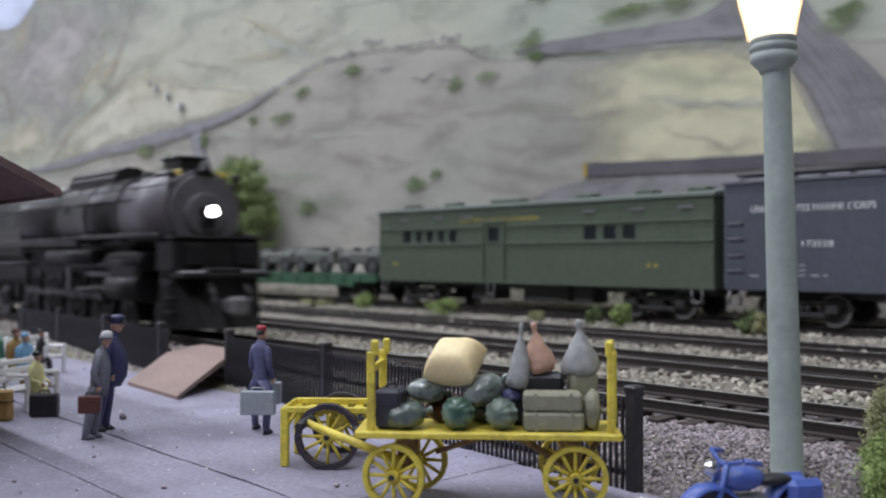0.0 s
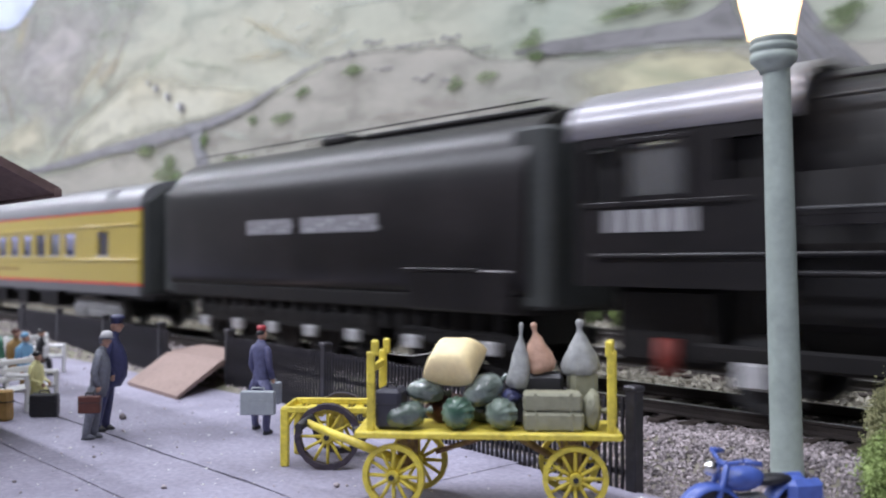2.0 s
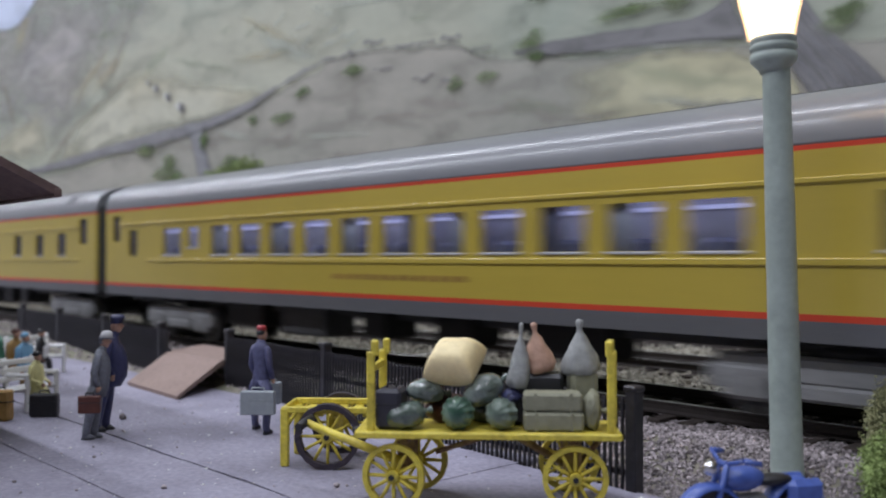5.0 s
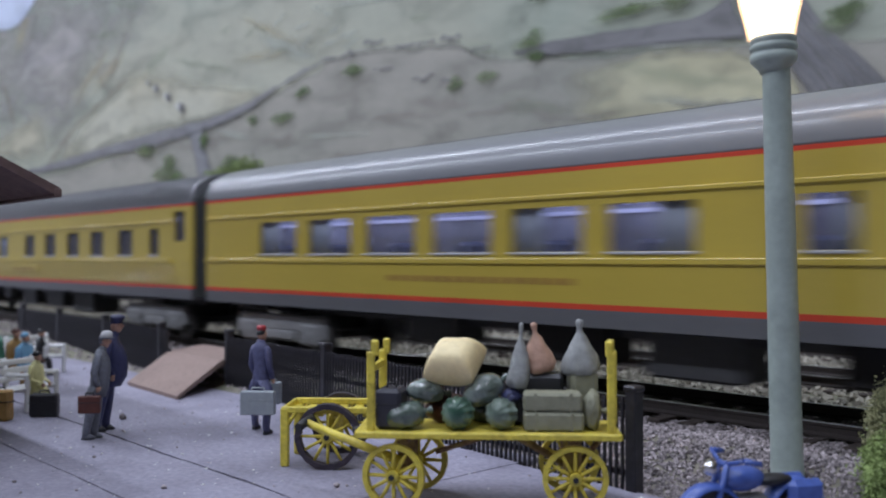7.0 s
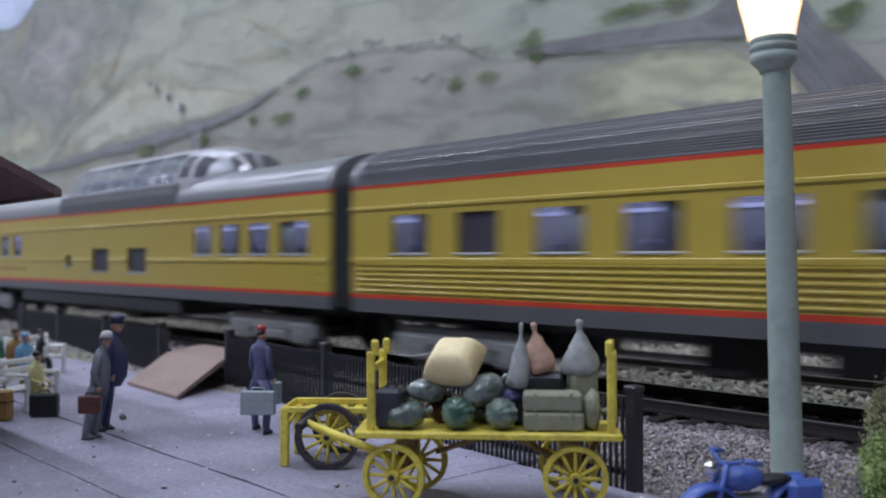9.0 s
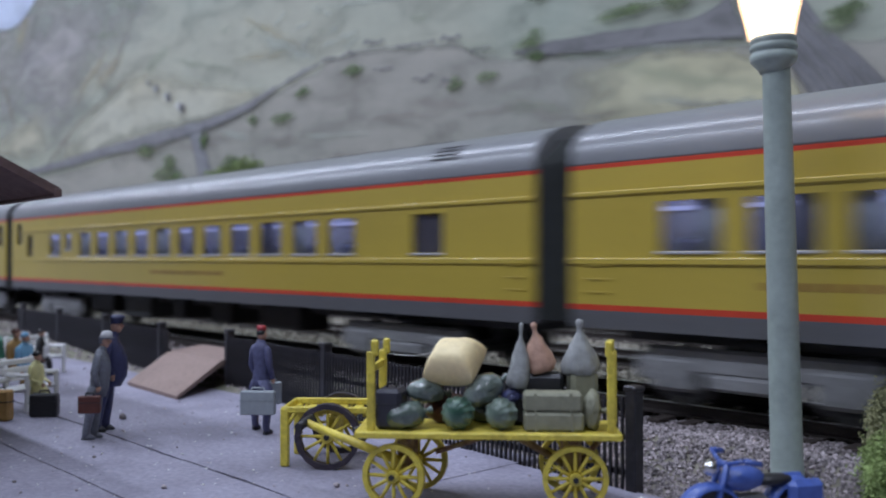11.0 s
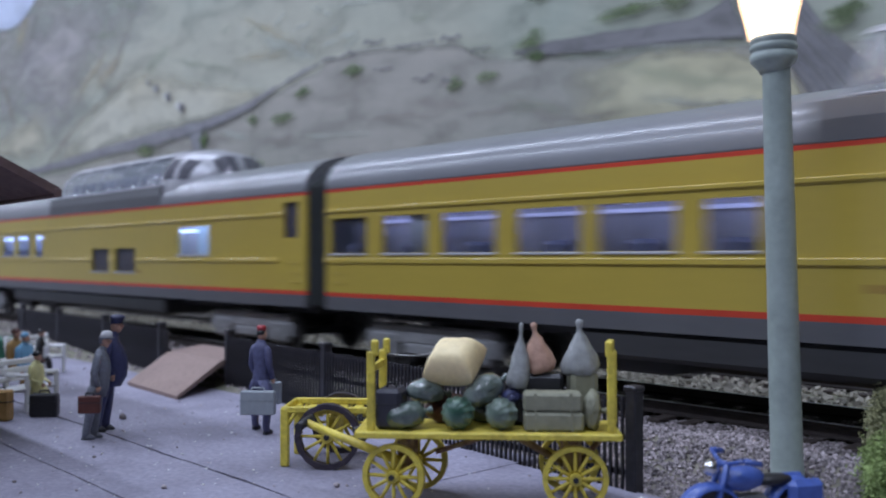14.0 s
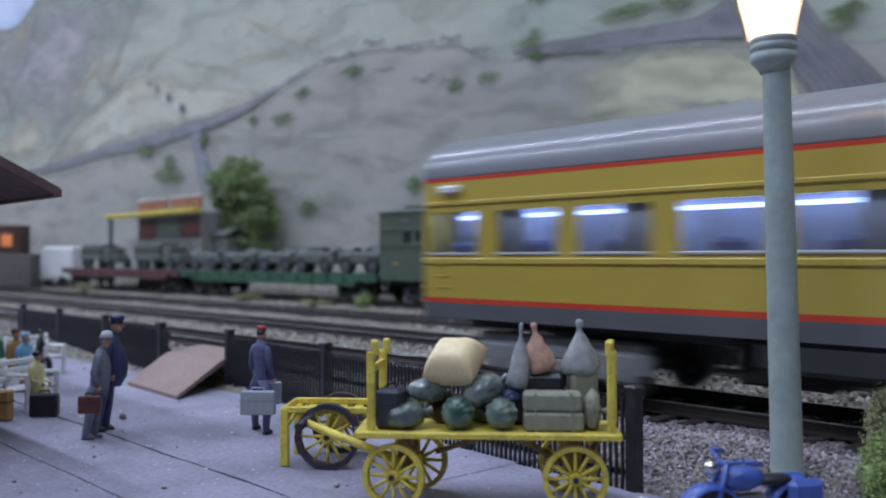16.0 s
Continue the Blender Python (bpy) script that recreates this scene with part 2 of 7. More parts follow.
def stones(name, count, area, size, mat, label, seed, skip=None):
    rng = random.Random(seed)
    verts, faces = [], []
    made = 0
    while made < count:
        x, y = rng.uniform(area[0], area[1]), rng.uniform(area[2], area[3])
        if skip and skip(x, y, rng):
            made += 0.2
            continue
        s = size * rng.uniform(0.55, 1.25)
        z = ground_height(x, y) + s * 0.2
        b = len(verts)
        turn = Matrix.Rotation(rng.uniform(0, 6.28), 3, "Z") @ Matrix.Rotation(rng.uniform(0, 3.1), 3, "X")
        for p in stone_verts(rng, s):
            q = turn @ Vector(p)
            verts.append(((x + q.x) * MM, (y + q.y) * MM, (z + q.z) * MM))
        faces += [(b + 3, b + 2, b + 1, b), (b + 4, b + 5, b + 6, b + 7)]
        faces += [(b + i, b + (i + 1) % 4, b + 4 + (i + 1) % 4, b + 4 + i) for i in range(4)]
        made += 1
    me = bpy.data.meshes.new(name)
    me.from_pydata(verts, [], faces)
    me.materials.append(mat)
    tagged(new(name, me), label, "gravel", kind="stuff")


PLATFORM_EDGE = 104.5


def worn(x, y, side):
    """The crumbled edge of a slab: it wanders, and the joint is wide here and closed there."""
    wander = 0.5 * noise.noise(Vector((x * 0.035, y, 1))) + 0.22 * noise.noise(Vector((x * 0.3, y, 2)))
    gap = (0.17 if y < 60 else 0.27) + 0.22 * noise.noise(Vector((x * 0.09, y, 3))) + 0.16 * noise.noise(Vector((x * 0.7, y, 4 + side)))
    return y + wander + side * max(0.004, gap)


def platform():
    plat = thing("platform", "grey weathered concrete station platform with cracked joints", "platform", kind="structure")
    rows = [-300, -60, 0, 34, 51, 67.7, PLATFORM_EDGE]
    cuts = [-900, -620, -420, -300, -96, -30, 240]
    for j in range(len(rows) - 1):
        for i in range(len(cuts) - 1):
            if cuts[i + 1] > 0 and rows[j + 1] > 90:
                continue
            bm = bmesh.new()
            x0, x1 = cuts[i] + 0.15, cuts[i + 1] - 0.15
            y1 = rows[j + 1] + (6.0 if rows[j + 1] > 90 and cuts[i + 1] < -90 else 0)
            n = max(4, int((x1 - x0) / 1.6))
            xs = [x0 + (x1 - x0) * k / n for k in range(n + 1)]
            top = [(x, worn(x, rows[j], 1)) for x in xs] + [(x, worn(x, y1, -1)) for x in reversed(xs)]
            up = [bm.verts.new((x, y, 0)) for x, y in top]
            down = [bm.verts.new((x, y, -4)) for x, y in top]
            bm.faces.new(up)
            for k in range(len(up)):
                bm.faces.new((up[k - 1], down[k - 1], down[k], up[k]))
            part("slab", bm, CONCRETE, plat)
    bm = bmesh.new()
    box(bm, -900, 240, -300, PLATFORM_EDGE, -5, -0.6)
    part("joint_bed", bm, material("joint_dark", (0.05, 0.045, 0.05), 0.9), plat, "dark dirt in the joints")
    # crumbs of gravel lying about on the slabs
    rng = random.Random(5)
    bm = bmesh.new()
    for k in range(620):
        x, y = rng.uniform(-330, -60), rng.uniform(20, 104)
        s = rng.choice((0.08, 0.1, 0.12, 0.16, 0.2, 0.25, 0.35)) * rng.uniform(0.7, 1.2)
        ball(bm, (x, y, s * 0.4), s, s * 0.8, s * 0.6, sub=1, rough=0.5)
    for x, y, s in ((-175.5, 76.0, 0.9), (-118.8, 57.4, 0.45), (-103.0, 75.4, 0.5), (-234.2, 99.5, 0.7)):
        ball(bm, (x, y, s * 0.6), s, s, s * 0.8, sub=1, rough=0.5)
    # pale flakes of scenery glue and plaster
    flakes = bmesh.new()
    for k in range(420):
        x, y = rng.gauss(-150, 60), rng.gauss(66, 22)
        if y > 100 or y < 20:
            continue
        s = rng.choice((0.07, 0.1, 0.14, 0.22)) * rng.uniform(0.7, 1.3)
        ball(flakes, (x, y, s * 0.3), s * rng.uniform(0.7, 1.5), s, s * 0.5, sub=1, rough=0.5)
    solid("plaster_flakes", flakes, WHITE, "tiny pale flakes scattered on the platform", "flakes", kind="stuff")
    solid("grit", bm, STONE, "loose grey grit scattered on the platform", "grit", kind="stuff")


TRACKS = [("main_track", 144.2, RAIL_Z), ("yard_track", 197.0, RAIL_Z), ("yard_track", 254.0, RAIL_Z), ("siding_track", 291.0, RAIL_Z + 3.3)]


def tracks():
    bm = bmesh.new()
    box(bm, -1.25, 1.25, -14.5, 14.5, -1.8, 0, 0.15)
    tie = mesh_of("tie", bm, TIE)
    rng = random.Random(9)
    for name, y, z in TRACKS:
        tr = thing(name, "weathered model railway track with dark ties and steel rails", "railway track", "tracks", "structure", at(0, y, z))
        ends = (-3500, 3100) if name == "main_track" else (-1150, 420) if name == "yard_track" else (-880, 420)
        for side in (-1, 1):
            bm = bmesh.new()
            c = side * 8.6
            extrude_x(bm, [(c - 1.0, -2.1), (c + 1.0, -2.1), (c + 1.0, -1.8), (c + 0.25, -1.5), (c + 0.25, -0.6), (c + 0.42, -0.45), (c + 0.42, -0.05),
                           (c - 0.42, -0.05), (c - 0.42, -0.45), (c - 0.25, -0.6), (c - 0.25, -1.5), (c - 1.0, -1.8)], -1150, 420)
            box(bm, *ends, c - 0.38, c + 0.38, -0.05, 0.0, mat=1)
            part("rail", bm, [RAIL_STEEL, RAIL_TOP], tr)
        for i in range(178 if name != "siding_track" else 150):
            x = 130 - i * 6.6
            share("tie", tie, tr, pose((x + rng.uniform(-0.25, 0.25)) * MM, rng.uniform(-0.3, 0.3) * MM, -2.1 * MM, 0, 0, rng.uniform(-1.5, 1.5)))


def gravel():
    def under_rails(x, y, rng):
        return any(abs(abs(y - ty) - 8.6) < 1.5 for _, ty, _ in TRACKS)
    stones("ballast", 34000, (-132, 12, 106, 156), 0.46, STONE, "sharp grey ballast stones beside the near track", 1, under_rails)
    stones("ballast", 7000, (-620, -132, 112, 162), 0.75, STONE, "sharp grey ballast stones along the main track", 2, under_rails)
    stones("ballast", 26000, (-560, 60, 162, 330), 0.95, YARD_STONE, "dusty brown-grey ballast of the yard tracks", 3, under_rails)


BACK_AT = pose(-959.5 * MM, 289.7 * MM, 0, 0, 0, 8.967)


def smooth_line(points, steps=8):
    """A rounded line through a few points."""
    p = [points[0], *points, points[-1]]
    out = []
    for a, b, c, d in zip(p, p[1:], p[2:], p[3:]):
        for i in range(steps):
            t = i / steps
            out.append(tuple(0.5 * (2 * b[k] + (c[k] - a[k]) * t + (2 * a[k] - 5 * b[k] + 4 * c[k] - d[k]) * t * t + (3 * b[k] - a[k] - 3 * c[k] + d[k]) * t ** 3) for k in (0, 1)))
    return out + [tuple(points[-1])]


def paint_material(name, tone, second, coarse=12, rough=0.85, strength=1.0):
    """Matt paint brushed on thin: noise at three scales, and a ragged edge where the coat runs out."""
    m = bpy.data.materials.new(name)
    m.use_nodes = True
    n, l = m.node_tree.nodes, m.node_tree.links
    b = n["Principled BSDF"]
    b.inputs["Roughness"].default_value = rough
    b.inputs["Specular IOR Level"].default_value = 0.2
    co = n.new("ShaderNodeTexCoord")
    stretch = n.new("ShaderNodeMapping")
    stretch.inputs["Scale"].default_value = (0.55, 1, 1.25)
    stretch.inputs["Rotation"].default_value = (0, 0.2, 0)
    l.new(co.outputs["Object"], stretch.inputs["Vector"])

    def cloud(scale, detail):
        t = n.new("ShaderNodeTexNoise")
        t.inputs["Scale"].default_value, t.inputs["Detail"].default_value, t.inputs["Distortion"].default_value = scale, detail, 0.6
        l.new(stretch.outputs["Vector"], t.inputs["Vector"])
        return t
    big, mid, fine = cloud(coarse, 5), cloud(coarse * 4, 4), cloud(190, 3)
    mix = n.new("ShaderNodeMix")
    mix.data_type = "RGBA"
    mix.inputs["A"].default_value, mix.inputs["B"].default_value = (*tone, 1), (*second, 1)
    r = n.new("ShaderNodeMapRange")
    r.inputs["From Min"].default_value, r.inputs["From Max"].default_value = 0.4, 0.64
    l.new(big.outputs["Fac"], r.inputs["Value"])
    l.new(r.outputs["Result"], mix.inputs["Factor"])
    hsv, add = n.new("ShaderNodeHueSaturation"), n.new("ShaderNodeMath")
    add.operation = "ADD"
    v1, v2 = n.new("ShaderNodeMapRange"), n.new("ShaderNodeMapRange")
    for v, t, a in ((v1, mid, 0.22), (v2, fine, 0.09)):
        v.inputs["From Min"].default_value, v.inputs["From Max"].default_value = 0.3, 0.7
        v.inputs["To Min"].default_value, v.inputs["To Max"].default_value = 0.5 - a / 2, 0.5 + a / 2
        l.new(t.outputs["Fac"], v.inputs["Value"])
    l.new(v1.outputs["Result"], add.inputs[0])
    l.new(v2.outputs["Result"], add.inputs[1])
    l.new(add.outputs[0], hsv.inputs["Value"])
    l.new(mix.outputs["Result"], hsv.inputs["Color"])
    l.new(hsv.outputs["Color"], b.inputs["Base Color"])
    at_, am, rr = n.new("ShaderNodeAttribute"), n.new("ShaderNodeMath"), n.new("ShaderNodeMapRange")
    at_.attribute_name = "cover"
    am.operation = "ADD"
    l.new(at_.outputs["Fac"], am.inputs[0])
    l.new(mid.outputs["Fac"], am.inputs[1])
    rr.inputs["From Min"].default_value, rr.inputs["From Max"].default_value = 0.58, 1.5
    rr.inputs["To Max"].default_value = strength
    l.new(am.outputs[0], rr.inputs["Value"])
    l.new(rr.outputs["Result"], b.inputs["Alpha"])
    return m


def paint(name, upper, lower, layer, mat, parent, label, ragged=1.0, feather=0.0, ends=0.0):
    """A coat of paint on the board between two lines; it thins out over the given share of its height and length."""
    a, b = smooth_line(upper), smooth_line(lower)
    n = max(len(a), len(b)) * 2

    def pick(line, k):
        s = k * (len(line) - 1)
        i = min(int(s), len(line) - 2)
        q = s - i
        return [line[i][j] * (1 - q) + line[i + 1][j] * q for j in (0, 1)]
    bm = bmesh.new()
    cover = bm.verts.layers.float.new("cover")
    steps = [0, feather * 0.5, feather, 0.5, 1 - feather, 1 - feather * 0.5, 1] if feather else [0, 1]
    rows = []
    for i in range(n + 1):
        u, v = pick(a, i / n), pick(b, i / n)
        u[1] += ragged * noise.noise(Vector((u[0] * 0.09, u[1] * 0.09, layer)))
        v[1] += ragged * noise.noise(Vector((v[0] * 0.09, v[1] * 0.09, layer + 9)))
        e = min(1, min(i, n - i) / n / ends) if ends else 1
        row = []
        for t in steps:
            q = bm.verts.new((u[0] * (1 - t) + v[0] * t, -0.3 * layer, u[1] * (1 - t) + v[1] * t))
            near = min(t, 1 - t) / feather if feather else 1.0
            q[cover] = e * min(1.0, near) ** 1.3
            row.append(q)
        rows.append(row)
    for p, q in zip(rows, rows[1:]):
        for k in range(len(steps) - 1):
            bm.faces.new((p[k], q[k], q[k + 1], p[k + 1]))
    return part(name, bm, mat, parent, label)


def backdrop():
    P = paint_material
    pale = P("painted_far_hill", (0.52, 0.52, 0.43), (0.43, 0.47, 0.40), 9)
    pink = P("painted_rock", (0.49, 0.465, 0.44), (0.425, 0.405, 0.415), 14)
    cream = P("painted_cream_slope", (0.60, 0.59, 0.49), (0.575, 0.54, 0.41), 12)
    mauve = P("painted_mauve_slope", (0.45, 0.43, 0.385), (0.395, 0.39, 0.35), 9)
    sand = P("painted_sand", (0.64, 0.61, 0.43), (0.56, 0.55, 0.42), 12)
    grey = P("painted_road_grey", (0.245, 0.24, 0.25), (0.30, 0.295, 0.305), 20)
    thin = P("painted_road_thin", (0.27, 0.265, 0.285), (0.34, 0.335, 0.35), 25, strength=1.0)
    branch = P("painted_branch_road", (0.30, 0.30, 0.325), (0.34, 0.34, 0.36), 25)
    crag = P("painted_crag", (0.24, 0.235, 0.25), (0.33, 0.32, 0.33), 60, strength=0.6)
    umber = P("painted_umber_line", (0.27, 0.22, 0.17), (0.36, 0.30, 0.24), 40, strength=0.85)
    dark = P("painted_dark_edge", (0.12, 0.115, 0.13), (0.17, 0.16, 0.18), 25)
    ridge = P("painted_ridge_grey", (0.30, 0.29, 0.29), (0.38, 0.37, 0.35), 60, strength=0.38)
    sky = P("painted_sky", (0.66, 0.74, 0.95), (0.70, 0.76, 0.92), 6)
    leaf = P("painted_shrub", (0.17, 0.23, 0.11), (0.28, 0.32, 0.20), 60, strength=0.8)
    ochre = P("painted_ochre", (0.5, 0.36, 0.08), (0.45, 0.32, 0.08), 30)
    whitish = P("painted_white", (0.75, 0.75, 0.73), (0.68, 0.70, 0.70), 40)
    back = thing("backdrop", "hand-painted backdrop board of dry hills with grey roads", "backdrop", kind="structure", at=BACK_AT)
    bm = bmesh.new()
    cover = bm.verts.layers.float.new("cover")
    box(bm, -500, 1500, 0, 8, -40, 560)
    for v in bm.verts:
        v[cover] = 1
    part("board", bm, pale, back)
    # sky corner, rock face, cream slopes
    paint("painted_rock", [(-213.1, 385.3), (66.5, 315.4), (117.5, 310.2), (303.6, 271.6)], [(-213.1, 114.5), (97.6, 114.9), (155.7, 154.1), (258.2, 197.7)], 1, pink, back, "mauve and pink painted rock face", 3, 0.45, 0.4)
    paint("painted_sky", [(-73.2, 338.0), (34.0, 316.6), (92.5, 294.3)], [(-73.2, 273.0), (22.9, 257.9), (68.7, 277.5)], 3, sky, back, "pale blue painted sky", 1)
    paint("painted_slope", [(91.7, 119.4), (154.7, 154.2), (212.3, 185.0), (245.3, 192.7), (302.9, 176.9), (365.1, 160.6), (413.2, 158.3)], [(93.8, 114.8), (155.0, 118.5), (212.6, 123.9), (245.6, 127.0), (303.1, 132.1), (365.2, 141.1), (413.2, 154.9)], 2, cream, back, "cream painted slope", 1.5, 0.28, 0.2)
    paint("painted_slope", [(-48.0, 167.4), (22.9, 162.7), (66.5, 175.9), (107.6, 145.6)], [(-48.0, 123.8), (22.9, 119.5), (77.0, 116.2), (102.6, 115.7)], 2, cream, back, "cream painted slope", 2, 0.45, 0.4)
    # the great hill in the middle
    paint("painted_hill", [(-73.2, 110.6), (107.6, 111.2), (250.3, 125.2), (352.4, 135.6), (409.4, 152.5), (449.9, 161.5), (466.3, 169.7), (505.0, 171.0), (531.6, 166.4), (567.6, 163.5), (592.9, 152.8), (631.9, 146.7), (681.0, 141.7), (741.8, 137.8), (825.9, 129.0)],
          [(-73.2, -28.3), (200.4, -17.5), (415.4, -9.0), (567.6, -3.0), (681.0, 1.4), (825.9, 7.1)], 2, mauve, back, "mauve-grey painted hill", 2, 0.03)
    paint("painted_hill", [(639.3, 138.7), (697.2, 140.6), (739.0, 137.4), (768.8, 121.8), (779.0, 99.6), (787.7, 82.7)], [(660.7, 71.4), (697.2, 75.4), (727.5, 76.5), (750.1, 76.5), (768.8, 76.7), (787.7, 79.3)], 3, sand, back, "sandy painted hill", 2, 0.12, 0.16)
    for (x, z), w, h in (((462.0, 167.5), 8, 5), ((481.5, 168.5), 7, 4), ((504.8, 171.6), 10, 5), ((531.4, 167.0), 9, 3.5), ((548.0, 166.0), 8, 2.5), ((567.6, 165.0), 9, 4), ((590.0, 156.0), 8, 3),
                         ((512.2, 153.6), 9, 3), ((545.3, 144.1), 9, 3), ((567.6, 139.6), 8, 3)):
        for k in range(3):
            dx, dz = w * (0.6 * k - 0.6) + 3 * noise.noise(Vector((x, k, 1))), h * (0.15 + 0.9 * noise.noise(Vector((x, k, 5))))
            paint("painted_crag", [(x + dx - w * 0.5, z + dz - h * 0.2), (x + dx - w * 0.1, z + dz + h * 0.6), (x + dx + w * 0.5, z + dz)], [(x + dx - w * 0.5, z + dz - h * 0.4), (x + dx, z + dz - h * 0.45), (x + dx + w * 0.5, z + dz - h * 0.3)], 4 + 0.1 * k, crag, back, "grey painted crag on the ridge", 2, 0.35, 0.25)
    paint("painted_ridge", [(438.0, 163.0), (457.8, 168.4), (480.0, 169.5), (504.8, 171.0), (540.0, 166.0), (567.6, 164.0), (592.0, 153.5), (611.0, 151.5)], [(438.0, 160.0), (457.8, 164.0), (480.0, 165.0), (504.8, 166.0), (540.0, 162.0), (567.6, 160.0), (592.0, 150.5), (611.0, 149.6)], 3.9, ridge, back, "grey painted ridge", 2, 0.4, 0.15)
    # umber line down the left edge of the cream slope, and the little ladder at the far rock
    paint("painted_edge", [(93.0, 121.0), (102.5, 126.5), (132.0, 147.5), (169.0, 164.0), (212.8, 181.3), (241.2, 192.6)], [(93.0, 118.5), (103.8, 124.5), (133.4, 145.0), (170.2, 161.8), (213.6, 179.2), (241.8, 191.4)], 4, umber, back, "umber painted edge of the slope", 1.5, 0.3, 0.2)
    paint("painted_edge", [(5.5, 206.0), (28.5, 162.5)], [(9.5, 205.4), (32.5, 161.5)], 4, umber, back, "umber painted line on the rock", 1, 0.3, 0.1)
    # roads
    paint("painted_road", [(44.2, 116.5), (92.8, 119.9), (198.9, 130.6), (294.2, 138.0), (349.9, 142.8), (393.2, 152.0), (413.2, 156.1), (438.3, 163.1), (457.8, 168.4)], [(44.3, 111.6), (92.8, 112.6), (199.0, 119.9), (289.1, 125.7), (332.2, 130.9), (376.2, 139.4), (409.1, 152.4), (438.3, 160.4), (457.8, 166.4)], 5, thin, back, "grey painted road", 1.5, 0.2, 0.08)
    paint("painted_road_edge", [(199.0, 122.4), (289.1, 128.5), (332.2, 133.9), (376.2, 142.6), (409.1, 154.6), (438.3, 162.0)], [(199.0, 119.4), (289.1, 125.2), (332.2, 130.4), (376.2, 138.8), (409.1, 151.9), (438.3, 160.0)], 6.5, crag, back, "dark edge of the painted road", 1.2, 0.4, 0.12)
    paint("painted_road", [(296.0, 137.6), (308.9, 126.4), (314.0, 112.7), (319.1, 97.0), (323.0, 82.0)], [(334.9, 137.2), (326.0, 125.1), (332.0, 111.5), (339.0, 95.9), (345.0, 81.0)], 6, branch, back, "grey painted side road", 1, 0.15, 0.06)
    paint("painted_road", [(610.2, 151.5), (639.4, 153.8), (667.8, 153.8), (700.6, 153.5), (724.9, 153.8), (740.2, 162.5)], [(612.9, 149.8), (627.1, 147.0), (656.3, 144.6), (683.5, 143.6), (710.8, 142.0), (752.5, 138.4)], 5, grey, back, "grey painted road", 0.8, 0.08, 0.04)
    paint("painted_road_edge", [(618.0, 149.6), (656.3, 145.6), (683.5, 144.7), (710.8, 143.2), (736.5, 141.4), (752.0, 138.8)], [(618.0, 148.0), (656.3, 144.2), (683.5, 143.3), (710.8, 141.8), (736.5, 140.0), (752.0, 137.4)], 6.2, crag, back, "dark edge of the painted road", 0.8, 0.3, 0.1)
    paint("painted_road_edge", [(668.0, 144.0), (690.0, 142.9), (715.0, 141.3), (742.0, 139.2)], [(668.0, 143.0), (690.0, 141.9), (715.0, 140.3), (742.0, 138.2)], 6.6, whitish, back, "pale edge of the painted road", 0.6, 0.3, 0.2)
    paint("painted_road", [(740.2, 162.5), (750.5, 143.5), (768.3, 122.0), (777.5, 106.9), (789.1, 81.6)], [(773.0, 160.0), (784.4, 140.8), (797.3, 126.7), (809.0, 113.4), (833.0, 80.4)], 6, grey, back, "broad grey painted road", 0.8, 0.05)
    paint("painted_road_edge", [(764.5, 127.3), (768.8, 122.6), (778.0, 107.4), (788.6, 83.2)], [(766.2, 127.8), (770.6, 123.0), (780.0, 107.8), (790.8, 83.4)], 7, crag, back, "dark edge of the painted road", 0.8, 0.3)
    for k in range(7):
        q = 0.16 + 0.11 * k
        line = [(740.2 + 33 * q, 160 - 2 * q), (750.5 + 34 * q, 143.5 - 2.7 * q), (768.3 + 29 * q, 122 + 4.7 * q), (777.5 + 31.5 * q, 106.9 + 6.5 * q), (789.1 + 44 * q, 82.5)]
        paint("painted_streak", line, [(x + 2.4, z) for x, z in line], 7 + 0.05 * k, crag if k % 2 else branch, back, "dry brush streak along the road", 1.5, 0.45, 0.3)
    paint("painted_road", [(624.4, 68.3), (660.7, 76.9), (697.2, 77.2), (741.8, 76.2), (781.5, 75.8), (825.9, 74.9)], [(608.9, 37.9), (664.2, 37.5), (697.2, 37.3), (741.8, 37.0), (781.5, 36.7), (825.9, 36.4)], 6, grey, back, "grey painted road", 1, 0.1, 0.1)
    paint("painted_wall", [(660.7, 83.7), (697.2, 82.8), (741.8, 81.7), (781.5, 81.6), (825.9, 81.2)], [(660.7, 76.3), (697.2, 76.0), (741.8, 75.1), (781.5, 75.3), (825.9, 74.4)], 7, dark, back, "dark painted wall", 0.6)
    paint("painted_mark", [(659.3, 83.8), (661.8, 83.6)], [(659.3, 76.4), (661.8, 76.2)], 8, ochre, back, "ochre painted end of the wall", 0)
    # broad dry strokes over the slopes
    rng = random.Random(21)
    tones = [P("painted_stroke_light", (0.66, 0.67, 0.58), (0.62, 0.66, 0.60), 20, strength=0.5), P("painted_stroke_green", (0.42, 0.49, 0.36), (0.48, 0.52, 0.40), 20, strength=0.3),
             P("painted_stroke_brown", (0.40, 0.36, 0.33), (0.44, 0.41, 0.38), 20, strength=0.3), P("painted_stroke_ochre", (0.62, 0.54, 0.36), (0.60, 0.55, 0.40), 20, strength=0.4)]

    def stroke(x, z, w, h, slope, tone, layer):
        xs = [x - w / 2 + w * k / 4 for k in range(5)]
        top = [(q, z + slope * (q - x) + h * 0.5 + rng.uniform(-0.2, 0.2) * h) for q in xs]
        low = [(q, z + slope * (q - x) - h * 0.5 + rng.uniform(-0.2, 0.2) * h) for q in xs]
        paint("painted_stroke", top, low, layer, tone, back, "soft brush stroke on the hill", 2, 0.45, 0.3)
